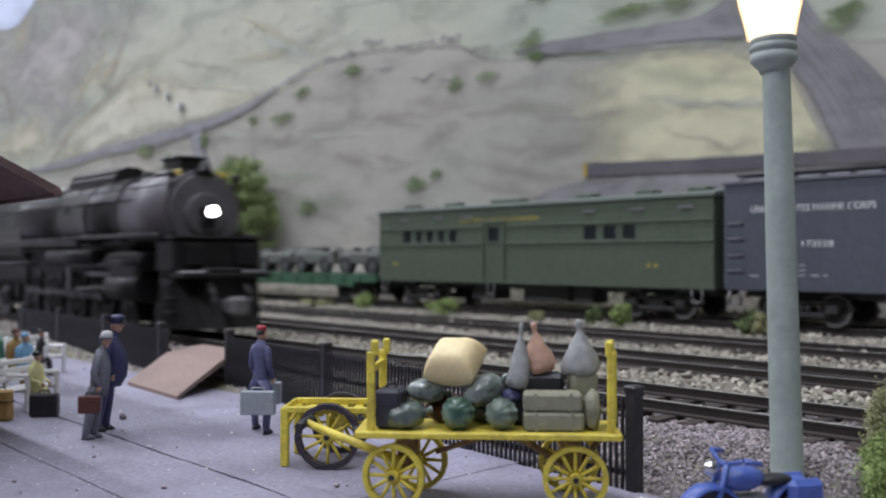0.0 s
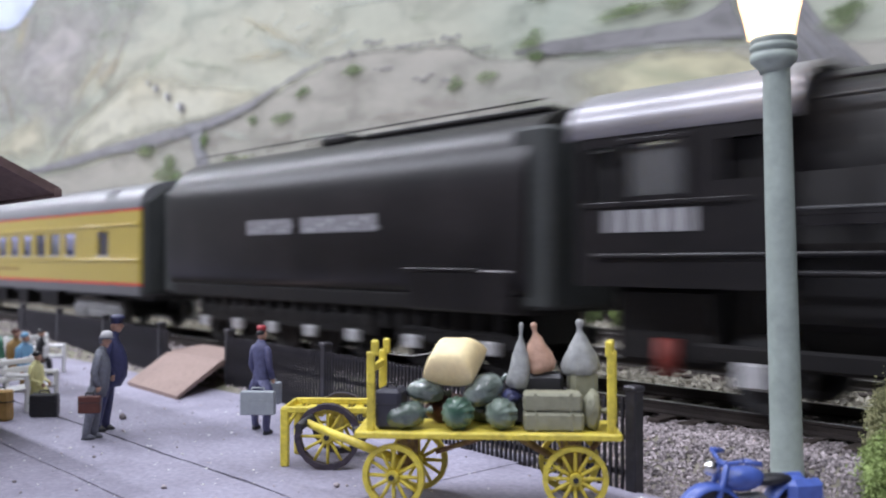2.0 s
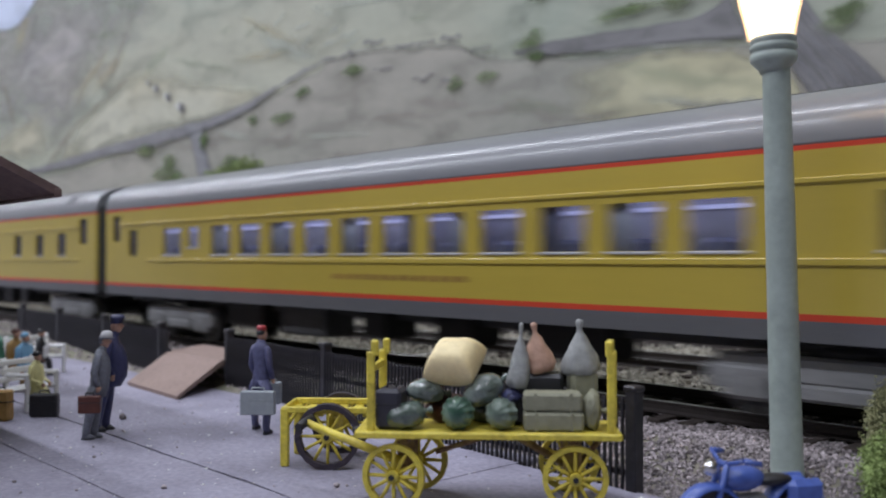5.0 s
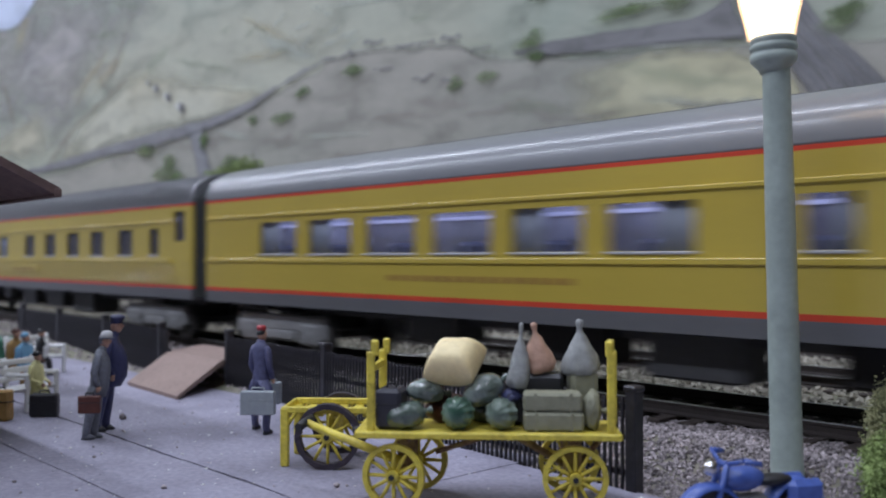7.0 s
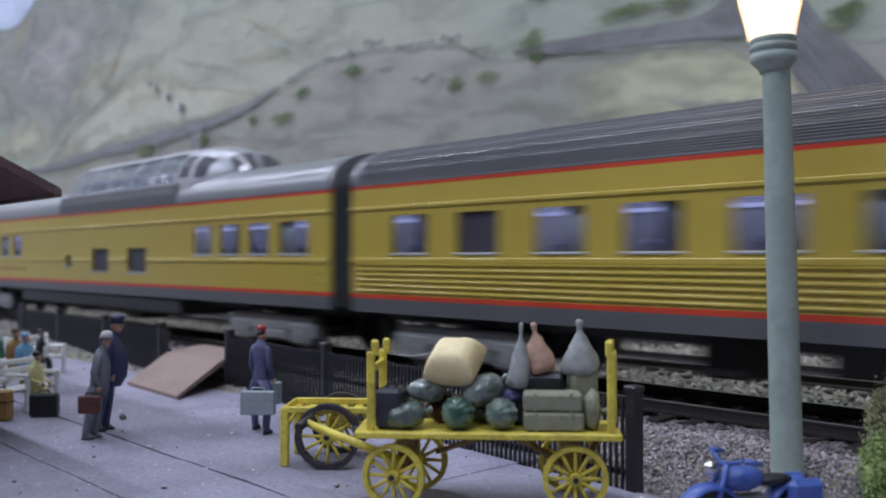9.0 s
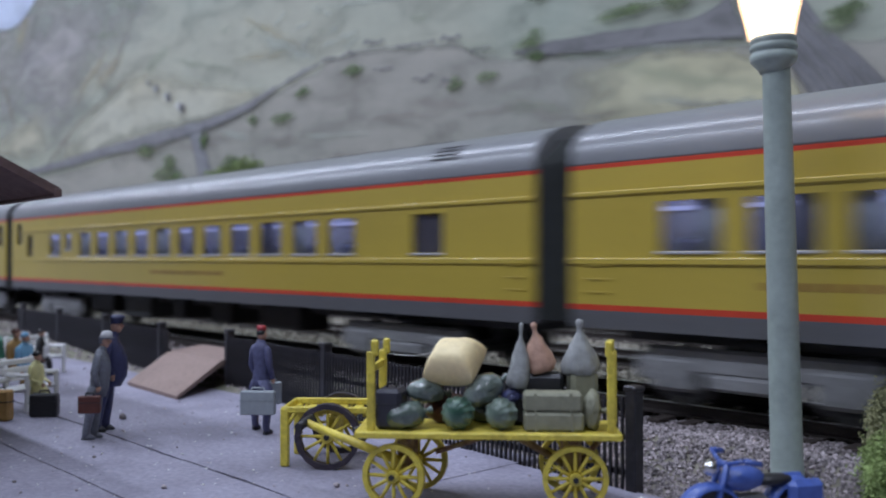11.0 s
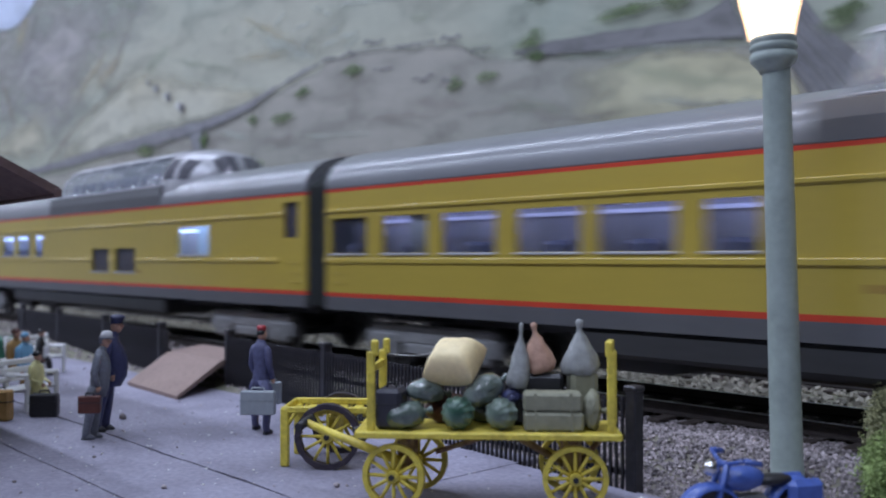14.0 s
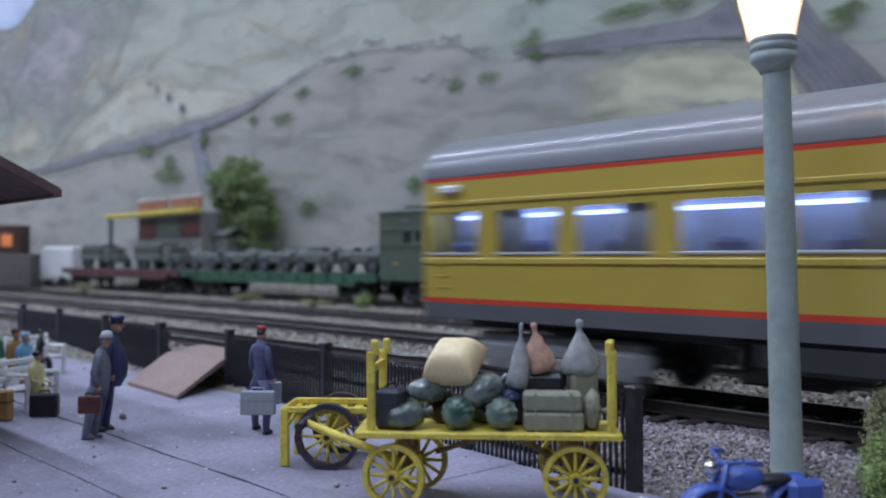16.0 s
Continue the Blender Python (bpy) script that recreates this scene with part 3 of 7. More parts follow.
    for k in range(26):
        x = rng.uniform(170, 800)
        stroke(x, rng.uniform(150, 330), rng.uniform(30, 100), rng.uniform(6, 22), rng.uniform(-0.5, 0.1), rng.choice(tones), 1.2 + 0.02 * k)
    for k in range(16):
        stroke(rng.uniform(40, 330), rng.uniform(190, 380), rng.uniform(20, 60), rng.uniform(14, 40), rng.uniform(0.2, 1.6), rng.choice(tones), 1.8 + 0.01 * k)
    for k in range(30):
        x = rng.uniform(330, 800)
        stroke(x, rng.uniform(40, 132), rng.uniform(30, 110), rng.uniform(5, 16), rng.uniform(-0.25, 0.05), rng.choice((tones[2], tones[1], tones[0], tones[2])), 3.1 + 0.02 * k)
    for (x, z), w, h, sl in (((601.0, 118.9), 60, 9, 0.05), ((660.7, 109.8), 60, 4, 0), ((727.5, 108.9), 45, 5, -0.1), ((567.6, 137.8), 34, 5, 0), ((631.9, 94.5), 80, 12, -0.1), ((724.6, 92.3), 40, 5, -0.3)):
        stroke(x, z, w, h, sl, tones[2], 3.8)
    for k in range(22):
        stroke(rng.gauss(450, 45), rng.gauss(195, 16), rng.uniform(8, 22), rng.uniform(3, 7), rng.uniform(-0.4, 0.6), tones[0] if k % 3 else tones[1], 1.95 + 0.01 * k)
    # shrubs dabbed on with a brush
    for (x, z), w, h in (((486.3, 154.9), 11, 4), ((626.3, 156.5), 10, 5), ((630.1, 146.3), 8, 3), ((569.8, 137.5), 8, 4), ((592.9, 138.8), 8, 4), ((540.8, 78.0), 10, 5), ((554.4, 83.6), 6, 4), ((443.2, 66.5), 11, 6),
                         ((422.5, 130.3), 15, 4), ((384.8, 132.2), 8, 4), ((438.7, 147.2), 9, 4), ((328.5, 122.6), 8, 6), ((359.1, 102.4), 18, 7), ((281.3, 108.3), 14, 7), ((250.3, 119.6), 18, 5), ((281.3, 98.3), 20, 6),
                         ((793.8, 143.7), 12, 6), ((690.8, 162.2), 22, 4), ((709.6, 162.5), 12, 4), ((631.9, 178.6), 8, 3)):
        for k in range(5):
            cx, cz = x + rng.gauss(0, w * 0.34), z + rng.gauss(0, h * 0.3)
            r, q = h * rng.uniform(0.9, 1.5), w * rng.uniform(0.6, 1.1)
            paint("painted_shrub", [(cx - q, cz), (cx, cz + r), (cx + q, cz + 0.2 * r)], [(cx - q, cz - 0.2 * r), (cx, cz - r * 0.7), (cx + q, cz)], 8.2 + 0.05 * k, leaf, back, "dabbed green painted shrub", 2, 0.5, 0.45)
    # little painted signs up the slope
    for (x, z), h in (((255.7, 175.9), 2.6), ((266.8, 170.0), 3.8), ((282.9, 161.3), 4.5), ((300.1, 151.8), 5.2)):
        paint("painted_sign", [(x - h * 1.7, z + h * 0.9), (x + h * 0.6, z + h * 1.2)], [(x - h * 1.7, z - h * 0.2), (x + h * 0.6, z - h * 1.5)], 8.2, whitish, back, "small white painted sign", 1, 0.4, 0.35)
        paint("painted_sign", [(x - h * 0.75, z + h * 0.9), (x + h * 0.75, z + h * 0.7)], [(x - h * 0.6, z - h), (x + h * 0.8, z - h * 1.1)], 8.6, dark, back, "dark painted sign board", 0.5, 0.3, 0.25)
    return back


room()
ground()
platform()
tracks()
gravel()
backdrop()

# ---- the passenger train ----
PITCH = 301.0
HALF = 17.5


def wheelset(parent, x, r, name="wheelset", gauge=8.9, mats=None, spokes=0, rim=None):
    """Two wheels on an axle, turning about its own middle."""
    bm = bmesh.new()
    tube(bm, (0, -gauge, 0), (0, gauge, 0), r * 0.2, seg=8)
    for s in (-1, 1):
        y0, y1 = sorted((s * gauge, s * (gauge + 1.9)))
        if spokes:
            ring(bm, (0, 0), r, r * 0.8, y0, y1, 30)
            tube(bm, (0, y0, 0), (0, y1, 0), r * 0.24, seg=12)
            box(bm, -r * 0.75, -r * 0.3, y0, y1, -r * 0.5, r * 0.5, 0.2)
        else:
            ring(bm, (0, 0), r, r * 0.72, y0, y1, 24, 1)
            tube(bm, (0, y0 + 0.4, 0), (0, y1 - 0.4, 0), r * 0.74, seg=24)
            tube(bm, (0, y0 - 0.2, 0), (0, y1 + 0.3, 0), r * 0.3, seg=10)
            for i in range(3):
                a = 2 * math.pi * i / 3
                box(bm, r * 0.4 * math.cos(a) - 0.4, r * 0.4 * math.cos(a) + 0.4, y0 - 0.1, y1 + 0.1, r * 0.4 * math.sin(a) - 0.4, r * 0.4 * math.sin(a) + 0.4, mat=1)
    ob = part(name, bm, mats or [DARK, TRUCK], parent)
    if spokes:
        bm = bmesh.new()
        tube(bm, (r * 0.2, 0, 0), (r * 0.82, 0, 0), r * 0.07, seg=6)
        spoke = mesh_of("spoke", bm, mats or [DARK, TRUCK])
        for q in (-1, 1):
            for i in range(spokes):
                share("spoke", spoke, ob, Matrix.Translation((0, q * (gauge + 0.9) * MM, 0)) @ Matrix.Rotation(2 * math.pi * i / spokes, 4, "Y"))
    ob.location = (x * MM, 0, r * MM)
    SPIN.append((ob, r))
    return ob


SPIN = []


def coach_truck(parent, x):
    tr = new("truck")
    tr.parent = parent
    tr.location = (x * MM, 0, 0)
    for s in (-1, 1):
        bm = bmesh.new()
        y0, y1 = sorted((s * 12.2, s * 14.2))
        box(bm, -20, 20, y0, y1, 6.0, 10.2, 0.5)
        box(bm, -8, 8, y0 - 0.2, y1 + 0.2, 3.6, 6.2, 0.5)
        for wx in (-14, 14):
            box(bm, wx - 4.2, wx + 4.2, y0 - 0.4, y1 + 0.4, 2.8, 8.4, 0.7)
            tube(bm, (wx, y0 - 0.8, 5.3), (wx, y1 + 0.8, 5.3), 1.3, seg=10)
        for k in range(3):
            tube(bm, (-2.4 + k * 2.4, (y0 + y1) / 2, 3.6), (-2.4 + k * 2.4, (y0 + y1) / 2, 9.0), 0.8, seg=8)
        box(bm, -21, -18.4, y0, y1, 4.5, 8.2, 0.3)
        box(bm, 18.4, 21, y0, y1, 4.5, 8.2, 0.3)
        part("sideframe", bm, TRUCK_LIGHT, tr)
    bm = bmesh.new()
    box(bm, -3, 3, -12.5, 12.5, 5.5, 11.5, 0.5)
    part("bolster", bm, DARK, tr)
    for wx in (-14, 14):
        wheelset(tr, wx, 5.2)
    return tr


def side_sheet(bm, y, x0, x1, zs, windows, mats_by_z, depth):
    """A side of sheet metal at y with real window openings and their reveals."""
    xb = sorted({x0, x1, *(w[0] for w in windows), *(w[1] for w in windows)})
    zb = sorted({*zs, *(w[2] for w in windows), *(w[3] for w in windows)})
    cache = {}

    def vert(x, z):
        if (x, z) not in cache:
            cache[(x, z)] = bm.verts.new((x, y, z))
        return cache[(x, z)]
    for xa, xc in zip(xb, xb[1:]):
        for za, zc in zip(zb, zb[1:]):
            mx, mz = (xa + xc) / 2, (za + zc) / 2
            if any(w[0] < mx < w[1] and w[2] < mz < w[3] for w in windows):
                continue
            f = bm.faces.new((vert(xa, za), vert(xc, za), vert(xc, zc), vert(xa, zc)))
            f.material_index = mats_by_z(mz)
    for a, b, c, d in windows:
        o = [bm.verts.new((x, y, z)) for x, z in ((a, c), (b, c), (b, d), (a, d))]
        i = [bm.verts.new((x, y + depth, z)) for x, z in ((a, c), (b, c), (b, d), (a, d))]
        for k in range(4):
            bm.faces.new((o[k], o[(k + 1) % 4], i[(k + 1) % 4], i[k])).material_index = 0


def stripe_of(z):
    return 2 if z < 15.8 else 1 if z < 16.8 else 0 if z < 40.4 else 1


def roof_outline(k=0.0):
    pts = [(-HALF + k, 41.2)]
    for i in range(0, 15):
        a = math.pi * (1 - i / 14)
        pts.append(((HALF - k) * math.cos(a) * (1 - 0.0 * i), 41.6 + (9.6 - k) * math.sin(a) ** 0.8))
    pts.append((HALF - k, 41.2))
    return pts


def coach(label, windows, dark=(), ribs=False, dome=None, doors=(), last=False, bright=(), letters=(-165, -120), trucks=(-36, -264)):
    """A streamlined coach; x runs back from the gap before it, z up from the rails."""
    car = thing("passenger_coach", label, "railway coach", "coaches of the train")
    a, b = -296.6, -4.4
    every = list(windows) + list(doors)
    bm = bmesh.new()
    zs = (12.7, 15.8, 16.8, 40.4, 41.2)
    side_sheet(bm, -HALF, a, b, zs, every, stripe_of, 1.0)
    side_sheet(bm, HALF, a, b, zs, [], stripe_of, -1.0)
    for x in (a, b):
        for za, zc in zip(zs, zs[1:]):
            vs = [bm.verts.new((x, y, z)) for y, z in ((-HALF, za), (HALF, za), (HALF, zc), (-HALF, zc))]
            bm.faces.new(vs).material_index = stripe_of((za + zc) / 2)
    bmesh.ops.remove_doubles(bm, verts=bm.verts, dist=0.001)
    part("body", bm, [YELLOW, RED, GREY], car)
    for z, h in ((24.3, 0.55), (36.0, 0.4)):
        bm = bmesh.new()
        stops = [a] + [v for w in sorted(every) if w[2] < z + h and w[3] > z - h for v in (w[0], w[1])] + [b]
        if doors:
            stops[-1] = min(d[0] for d in doors) - 2 if max(d[1] for d in doors) > -30 else b
            if min(d[0] for d in doors) < -200:
                stops[0] = max(d[1] for d in doors if d[0] < -200) + 8
        for k in range(0, len(stops) - 1, 2):
            if stops[k + 1] > stops[k]:
                box(bm, stops[k], stops[k + 1], -HALF - 0.45, -HALF - 0.02, z - h, z + h, 0.12)
        part("belt_rail", bm, YELLOW, car)
    if ribs:
        for k in range(6):
            bm = bmesh.new()
            z = 17.6 + k * 1.18
            box(bm, a + 2, -16 + (2.5 if k < 3 else 0), -HALF - 0.42, -HALF - 0.02, z - 0.27, z + 0.27, 0.12)
            part("flute", bm, YELLOW, car)
    # roof, with raised ribs on the fluted car
    bm = bmesh.new()
    extrude_x(bm, roof_outline(), a, b, smooth=True)
    part("roof", bm, ROOF, car)
    for k in range(17 if ribs else 0):
        ang = math.pi - math.asin(min(1.0, (0.06 + 0.05 * k) ** 1.25))
        y, z = HALF * math.cos(ang), 41.6 + 9.6 * math.sin(ang) ** 0.8
        bm = bmesh.new()
        box(bm, a + 2, b - 2, y - 0.14, y + 0.1, z - 0.14, z + 0.12)
        part("roof_rib", bm, ROOF, car)
    for x in (-30,) if not dome else ():
        bm = bmesh.new()
        for k in range(4):
            ang = math.pi * (1 - (0.10 + 0.035 * k))
            y, z = HALF * math.cos(ang), 41.6 + 9.6 * math.sin(ang) ** 0.8
            box(bm, x - 4, x + 4, y - 0.2, y + 0.3, z - 0.1, z + 0.25, 0.08)
        part("roof_vent", bm, TRUCK, car)
    # panes, interior and its light
    for w in every:
        bm = bmesh.new()
        box(bm, w[0], w[1], -HALF + 0.6, -HALF + 0.8, w[2], w[3])
        pane = part("window_pane", bm, GLASS, car)
        pane.visible_shadow = False
        if w in windows:
            bm = bmesh.new()
            box(bm, w[0] - 0.2, w[1] + 0.2, -HALF - 0.35, -HALF - 0.02, w[2] - 0.55, w[2] - 0.05, 0.1)
            part("window_sill", bm, LETTER_SILVER, car)
    bm = bmesh.new()
    box(bm, a + 1, b - 1, -9.5, 9.5, 13, 41)
    part("inner_wall", bm, INTERIOR, car)
    bm = bmesh.new()
    box(bm, a + 1, b - 1, -HALF + 1.1, -9.6, 13.0, 22.0 if not any(w[2] < 22 for w in windows) else 18.0)
    part("inner_floor", bm, INTERIOR_DARK, car)
    drapes = random.Random(len(label) + len(windows))
    for w in windows:
        if w in bright:
            # pale sheet with emission of its own imitates the brightly lit lounge
            bm = bmesh.new()
            box(bm, w[0] - 0.5, w[1] + 0.5, -10.4, -9.7, w[2] - 1, w[3] + 1)
            part("blind", bm, material("glowing_backing", (0.6, 0.72, 0.85), 0.7, emit=(0.5, 0.7, 1.0), power=0.25), car)
        elif w in dark:
            # dark sheet close behind the pane stands in for an unlit interior
            bm = bmesh.new()
            box(bm, w[0] - 0.6, w[1] + 0.6, -HALF + 1.2, -HALF + 1.5, w[2] - 0.6, w[3] + 0.6)
            part("blind", bm, INTERIOR_DARK, car)
        else:
            bm = bmesh.new()
            mid = (w[0] + w[1]) / 2
            box(bm, mid - 3.4, mid + 1.0, -15.5, -10, 22.0, 28.2, 0.8)
            part("seat", bm, material_seat, car)
            # curtains are made up, added at random to vary how bright the windows look
            if drapes.random() < 0.55:
                bm = bmesh.new()
                x0 = w[0] if drapes.random() < 0.5 else w[1] - (w[1] - w[0]) * 0.4
                for k in range(6):
                    tube(bm, (x0 + (w[1] - w[0]) * 0.07 * k, -HALF + 1.7, w[2] - 0.5), (x0 + (w[1] - w[0]) * 0.07 * k, -HALF + 1.7, w[3] + 0.5), (w[1] - w[0]) * 0.045, seg=6)
                part("curtain", bm, drapes.choice((CURTAIN_PALE, CURTAIN_PALE, CURTAIN_DARK)), car)
    bm = bmesh.new()
    box(bm, a + 3, b - 3, -HALF + 2.2, -HALF + 4.0, 36.6, 37.2)
    part("light_strip", bm, TAIL_STRIP if last else LIGHT_STRIP, car)
    bm = bmesh.new()
    box(bm, a + 3, b - 3, -10.1, -9.55, 33.0, 33.7)
    part("light_strip", bm, BRIGHT_STRIP if last else DIM_STRIP, car)
    for w in doors:
        # same dark sheet behind the door glass, for the unlit vestibule
        bm = bmesh.new()
        box(bm, w[0] - 0.5, w[1] + 0.5, -HALF + 1.0, -HALF + 1.3, w[2] - 0.5, w[3] + 0.5)
        part("blind", bm, INTERIOR_DARK, car)
    # gangways, underframe and trucks
    for x0, x1 in ([(b, b + 4.2)] if last else [(b, b + 4.2), (a - 4.2, a)]):
        bm = bmesh.new()
        hoops = []
        for k in range(9):
            d = 0.7 if k % 2 else 0.0
            w, top = HALF - 1.0 - d, 47.6 - d
            hoops.append([bm.verts.new((x0 + (x1 - x0) * k / 8, y, z)) for y, z in ((-w, 13.5), (-w, top - 5), (-w * 0.6, top), (w * 0.6, top), (w, top - 5), (w, 13.5))])
        for ha, hb in zip(hoops, hoops[1:]):
            for k in range(6):
                bm.faces.new((ha[k], ha[(k + 1) % 6], hb[(k + 1) % 6], hb[k]))
        bm.faces.new(hoops[0])
        bm.faces.new(hoops[-1])
        part("diaphragm", bm, DIAPHRAGM, car)
    rng = random.Random(len(label))
    bm = bmesh.new()
    box(bm, a + 6, b - 6, -10, 10, 10.6, 12.7)
    part("underframe", bm, DARK, car)
    x = -88
    while x > -212:
        w = rng.uniform(8, 20)
        bm = bmesh.new()
        box(bm, x - w, x, -13.0, -3, rng.uniform(4.5, 7.5), 12.6, 0.5)
        part("equipment_box", bm, rng.choice((DARK, LOCO_DARK, DARK)), car)
        x -= w + rng.uniform(6, 20)
    for tx in trucks:
        coach_truck(car, tx)
    # name in letters too small to read
    bm = bmesh.new()
    x = letters[0]
    if ribs:
        box(bm, letters[0] + 4, letters[1], -HALF - 0.7, -HALF - 0.43, 19.4, 22.0, 0.1)
        part("name_plate", bm, YELLOW, car, "plain yellow name plate on the fluting")
        bm = bmesh.new()
        x += 8
    while x < letters[1] - (4 if ribs else 0):
        y = -HALF - (0.71 if ribs else 0.01)
        box(bm, x, x + 2.6, y - 0.05, y, 20.0, 21.2)
        x += 3.3
    part("lettering", bm, LETTER_DARK, car)
    for x in (-8.5, a + 6):
        bm = bmesh.new()
        for k in range(3):
            tube(bm, (x - 2, -HALF - 0.3, 19 + k * 2.3), (x + 2, -HALF - 0.3, 19 + k * 2.3), 0.1, seg=6)
        part("grab_iron", bm, YELLOW, car)
    if dome:
        d0, d1, d2 = dome
        bm = bmesh.new()
        extrude_x(bm, [(-17.65, 41.3), (-17.6, 44.5), (-17.0, 47.3), (17.0, 47.3), (17.6, 44.5), (17.65, 41.3)], d0, d1)
        part("dome_base", bm, GREY, car)
        bm = bmesh.new()
        box(bm, -222, -82, -16.8, 16.8, 7.6, 12.7, 0.8)
        part("skirt", bm, DARK, car)
        outline = [(-16.0, 47.2), (-15.2, 50.5), (-13.6, 54.0), (-10.5, 57.4), (-6.0, 59.2), (0, 59.8), (6.0, 59.2), (10.5, 57.4), (13.6, 54.0), (15.2, 50.5), (16.0, 47.2)]
        bm = bmesh.new()
        extrude_x(bm, outline[0:4] + [(-10.2, 57.1), (-13.3, 53.8), (-14.9, 50.4), (-15.7, 47.2)], d0 + 6, d1 - 2, smooth=True)
        extrude_x(bm, [(-y, z) for y, z in outline[0:4]] + [(10.2, 57.1), (13.3, 53.8), (14.9, 50.4), (15.7, 47.2)], d0 + 6, d1 - 2, smooth=True)
        # sloped back panes
        top = [bm.verts.new((d0 + 6, y, z)) for y, z in outline]
        low = [bm.verts.new((d0 + 2, y * 0.97, 47.0 + (z - 47.2) * 0.2 + 0.6)) for y, z in outline]
        for k in range(10):
            bm.faces.new((top[k], top[k + 1], low[k + 1], low[k]))
        pane = part("dome_glass", bm, DOME_GLASS, car, "clear curved dome glazing")
        pane.visible_shadow = False
        bm = bmesh.new()
        extrude_x(bm, [(-10.7, 57.3), (-6.0, 59.4), (0, 60.0), (6.0, 59.4), (10.7, 57.3), (6, 58.8), (0, 59.3), (-6, 58.8)], d0 + 5, d1 - 1, smooth=False)
        part("dome_roof", bm, LETTER_SILVER, car)
        for k in range(6):
            x = d0 + 6 + (d1 - d0 - 8) * k / 5
            bm = bmesh.new()
            for p, q in zip(outline, outline[1:]):
                tube(bm, (x, p[0] * 0.985, p[1] - 0.2), (x, q[0] * 0.985, q[1] - 0.2), 0.3, seg=6)
            part("dome_frame", bm, LETTER_SILVER, car)
        bm = bmesh.new()
        for q in (-1, 1):
            box(bm, d0 + 5, d1, q * 16.6 - 0.3, q * 16.6 + 0.3, 47.32, 47.8, 0.12)
        part("dome_sill", bm, DOME_SILVER, car, "bright metal sill under the dome glass")
        # silver hood at the front of the dome, with two dark panes on each side and two in the nose
        full = [(-16.9, 44.0), (-16.2, 48.0), (-14.4, 53.0), (-10.8, 57.4), (-5.4, 59.3), (0, 59.9), (5.4, 59.3), (10.8, 57.4), (14.4, 53.0), (16.2, 48.0), (16.9, 44.0)]
        rings = []
        for x, wide, high in ((d1 - 3, 1.0, 1.0), (d1 + 6, 0.99, 0.98), (d1 + 17, 0.9, 0.84), (d2, 0.72, 0.36)):
            rings.append([Vector((x - (0 if wide > 0.98 else 4 * (y / 17) ** 2), y * wide, 44.0 + (z - 44.0) * high)) for y, z in full])
        bm = bmesh.new()
        loops = [[bm.verts.new(v) for v in r] for r in rings]
        for p, q in zip(loops, loops[1:]):
            for k in range(10):
                bm.faces.new((p[k], p[k + 1], q[k + 1], q[k])).smooth = True
        bm.faces.new(loops[0])
        bm.faces.new(loops[-1])
        hood = part("dome_hood", bm, DOME_SILVER, car, "silver hood at the front of the dome")
        for i, k in ((0, 1), (1, 1), (0, 7), (1, 7), (2, 3), (2, 5)):
            span = (k, k + 2)
            c = [rings[i][span[0]], rings[i][span[1]], rings[i + 1][span[1]], rings[i + 1][span[0]]]
            mid = sum(c, Vector()) / 4
            mid_ring = (rings[i][k + 1] + rings[i + 1][k + 1]) / 2
            out = (mid - Vector((mid.x - 3, 0, 48))).normalized()
            bm = bmesh.new()
            pts = [mid + (v - mid) * 0.74 for v in c]
            pts.insert(1, mid + (rings[i][k + 1] - mid) * 0.8)
            pts.insert(4, mid + (rings[i + 1][k + 1] - mid) * 0.8)
            lift = out * 0.35
            hi, lo = [bm.verts.new(v + lift) for v in pts], [bm.verts.new(v - out * 0.8) for v in pts]
            hub, sunk = bm.verts.new(mid_ring + lift), bm.verts.new(mid - out * 0.8)
            for j in range(6):
                bm.faces.new((hi[j], hi[(j + 1) % 6], hub))
                bm.faces.new((lo[j], sunk, lo[(j + 1) % 6]))
                bm.faces.new((hi[j], lo[j], lo[(j + 1) % 6], hi[(j + 1) % 6]))
            part("hood_pane", bm, DOME_DARK, hood, "dark pane of the dome hood")
        bm = bmesh.new()
        for k in range(11):
            x = d0 + 12 + (d1 - d0 - 20) * k / 10
            for y in (-9, 9):
                box(bm, x - 1.2, x + 1.6, y - 4, y + 4, 47.2, 52.4, 0.6)
        part("dome_seats", bm, material_seat, car)
    else:
        bm = bmesh.new()
        tube(bm, (a + 40, 0.5, 51.8), (b - 40, 0.5, 51.8), 0.3, seg=6)
        part("aerial", bm, DARK, car)
    if last:
        bm = bmesh.new()
        box(bm, a + 5, a + 11, -HALF - 1.2, -HALF + 0.1, 37.9, 39.6, 0.4)
        part("marker_lamp", bm, [WHITE], car)
        bm = bmesh.new()
        box(bm, a - 1.2, a, -6, 6, 15, 40, 0.3)
        part("end_door", bm, DIAPHRAGM, car)
    return car


material_seat = material("seat_blue_grey", (0.10, 0.11, 0.20), 0.8)
ORD = (26.0, 34.2)


def win(c, w, z=ORD):
    return (c - w / 2, c + w / 2, z[0], z[1])


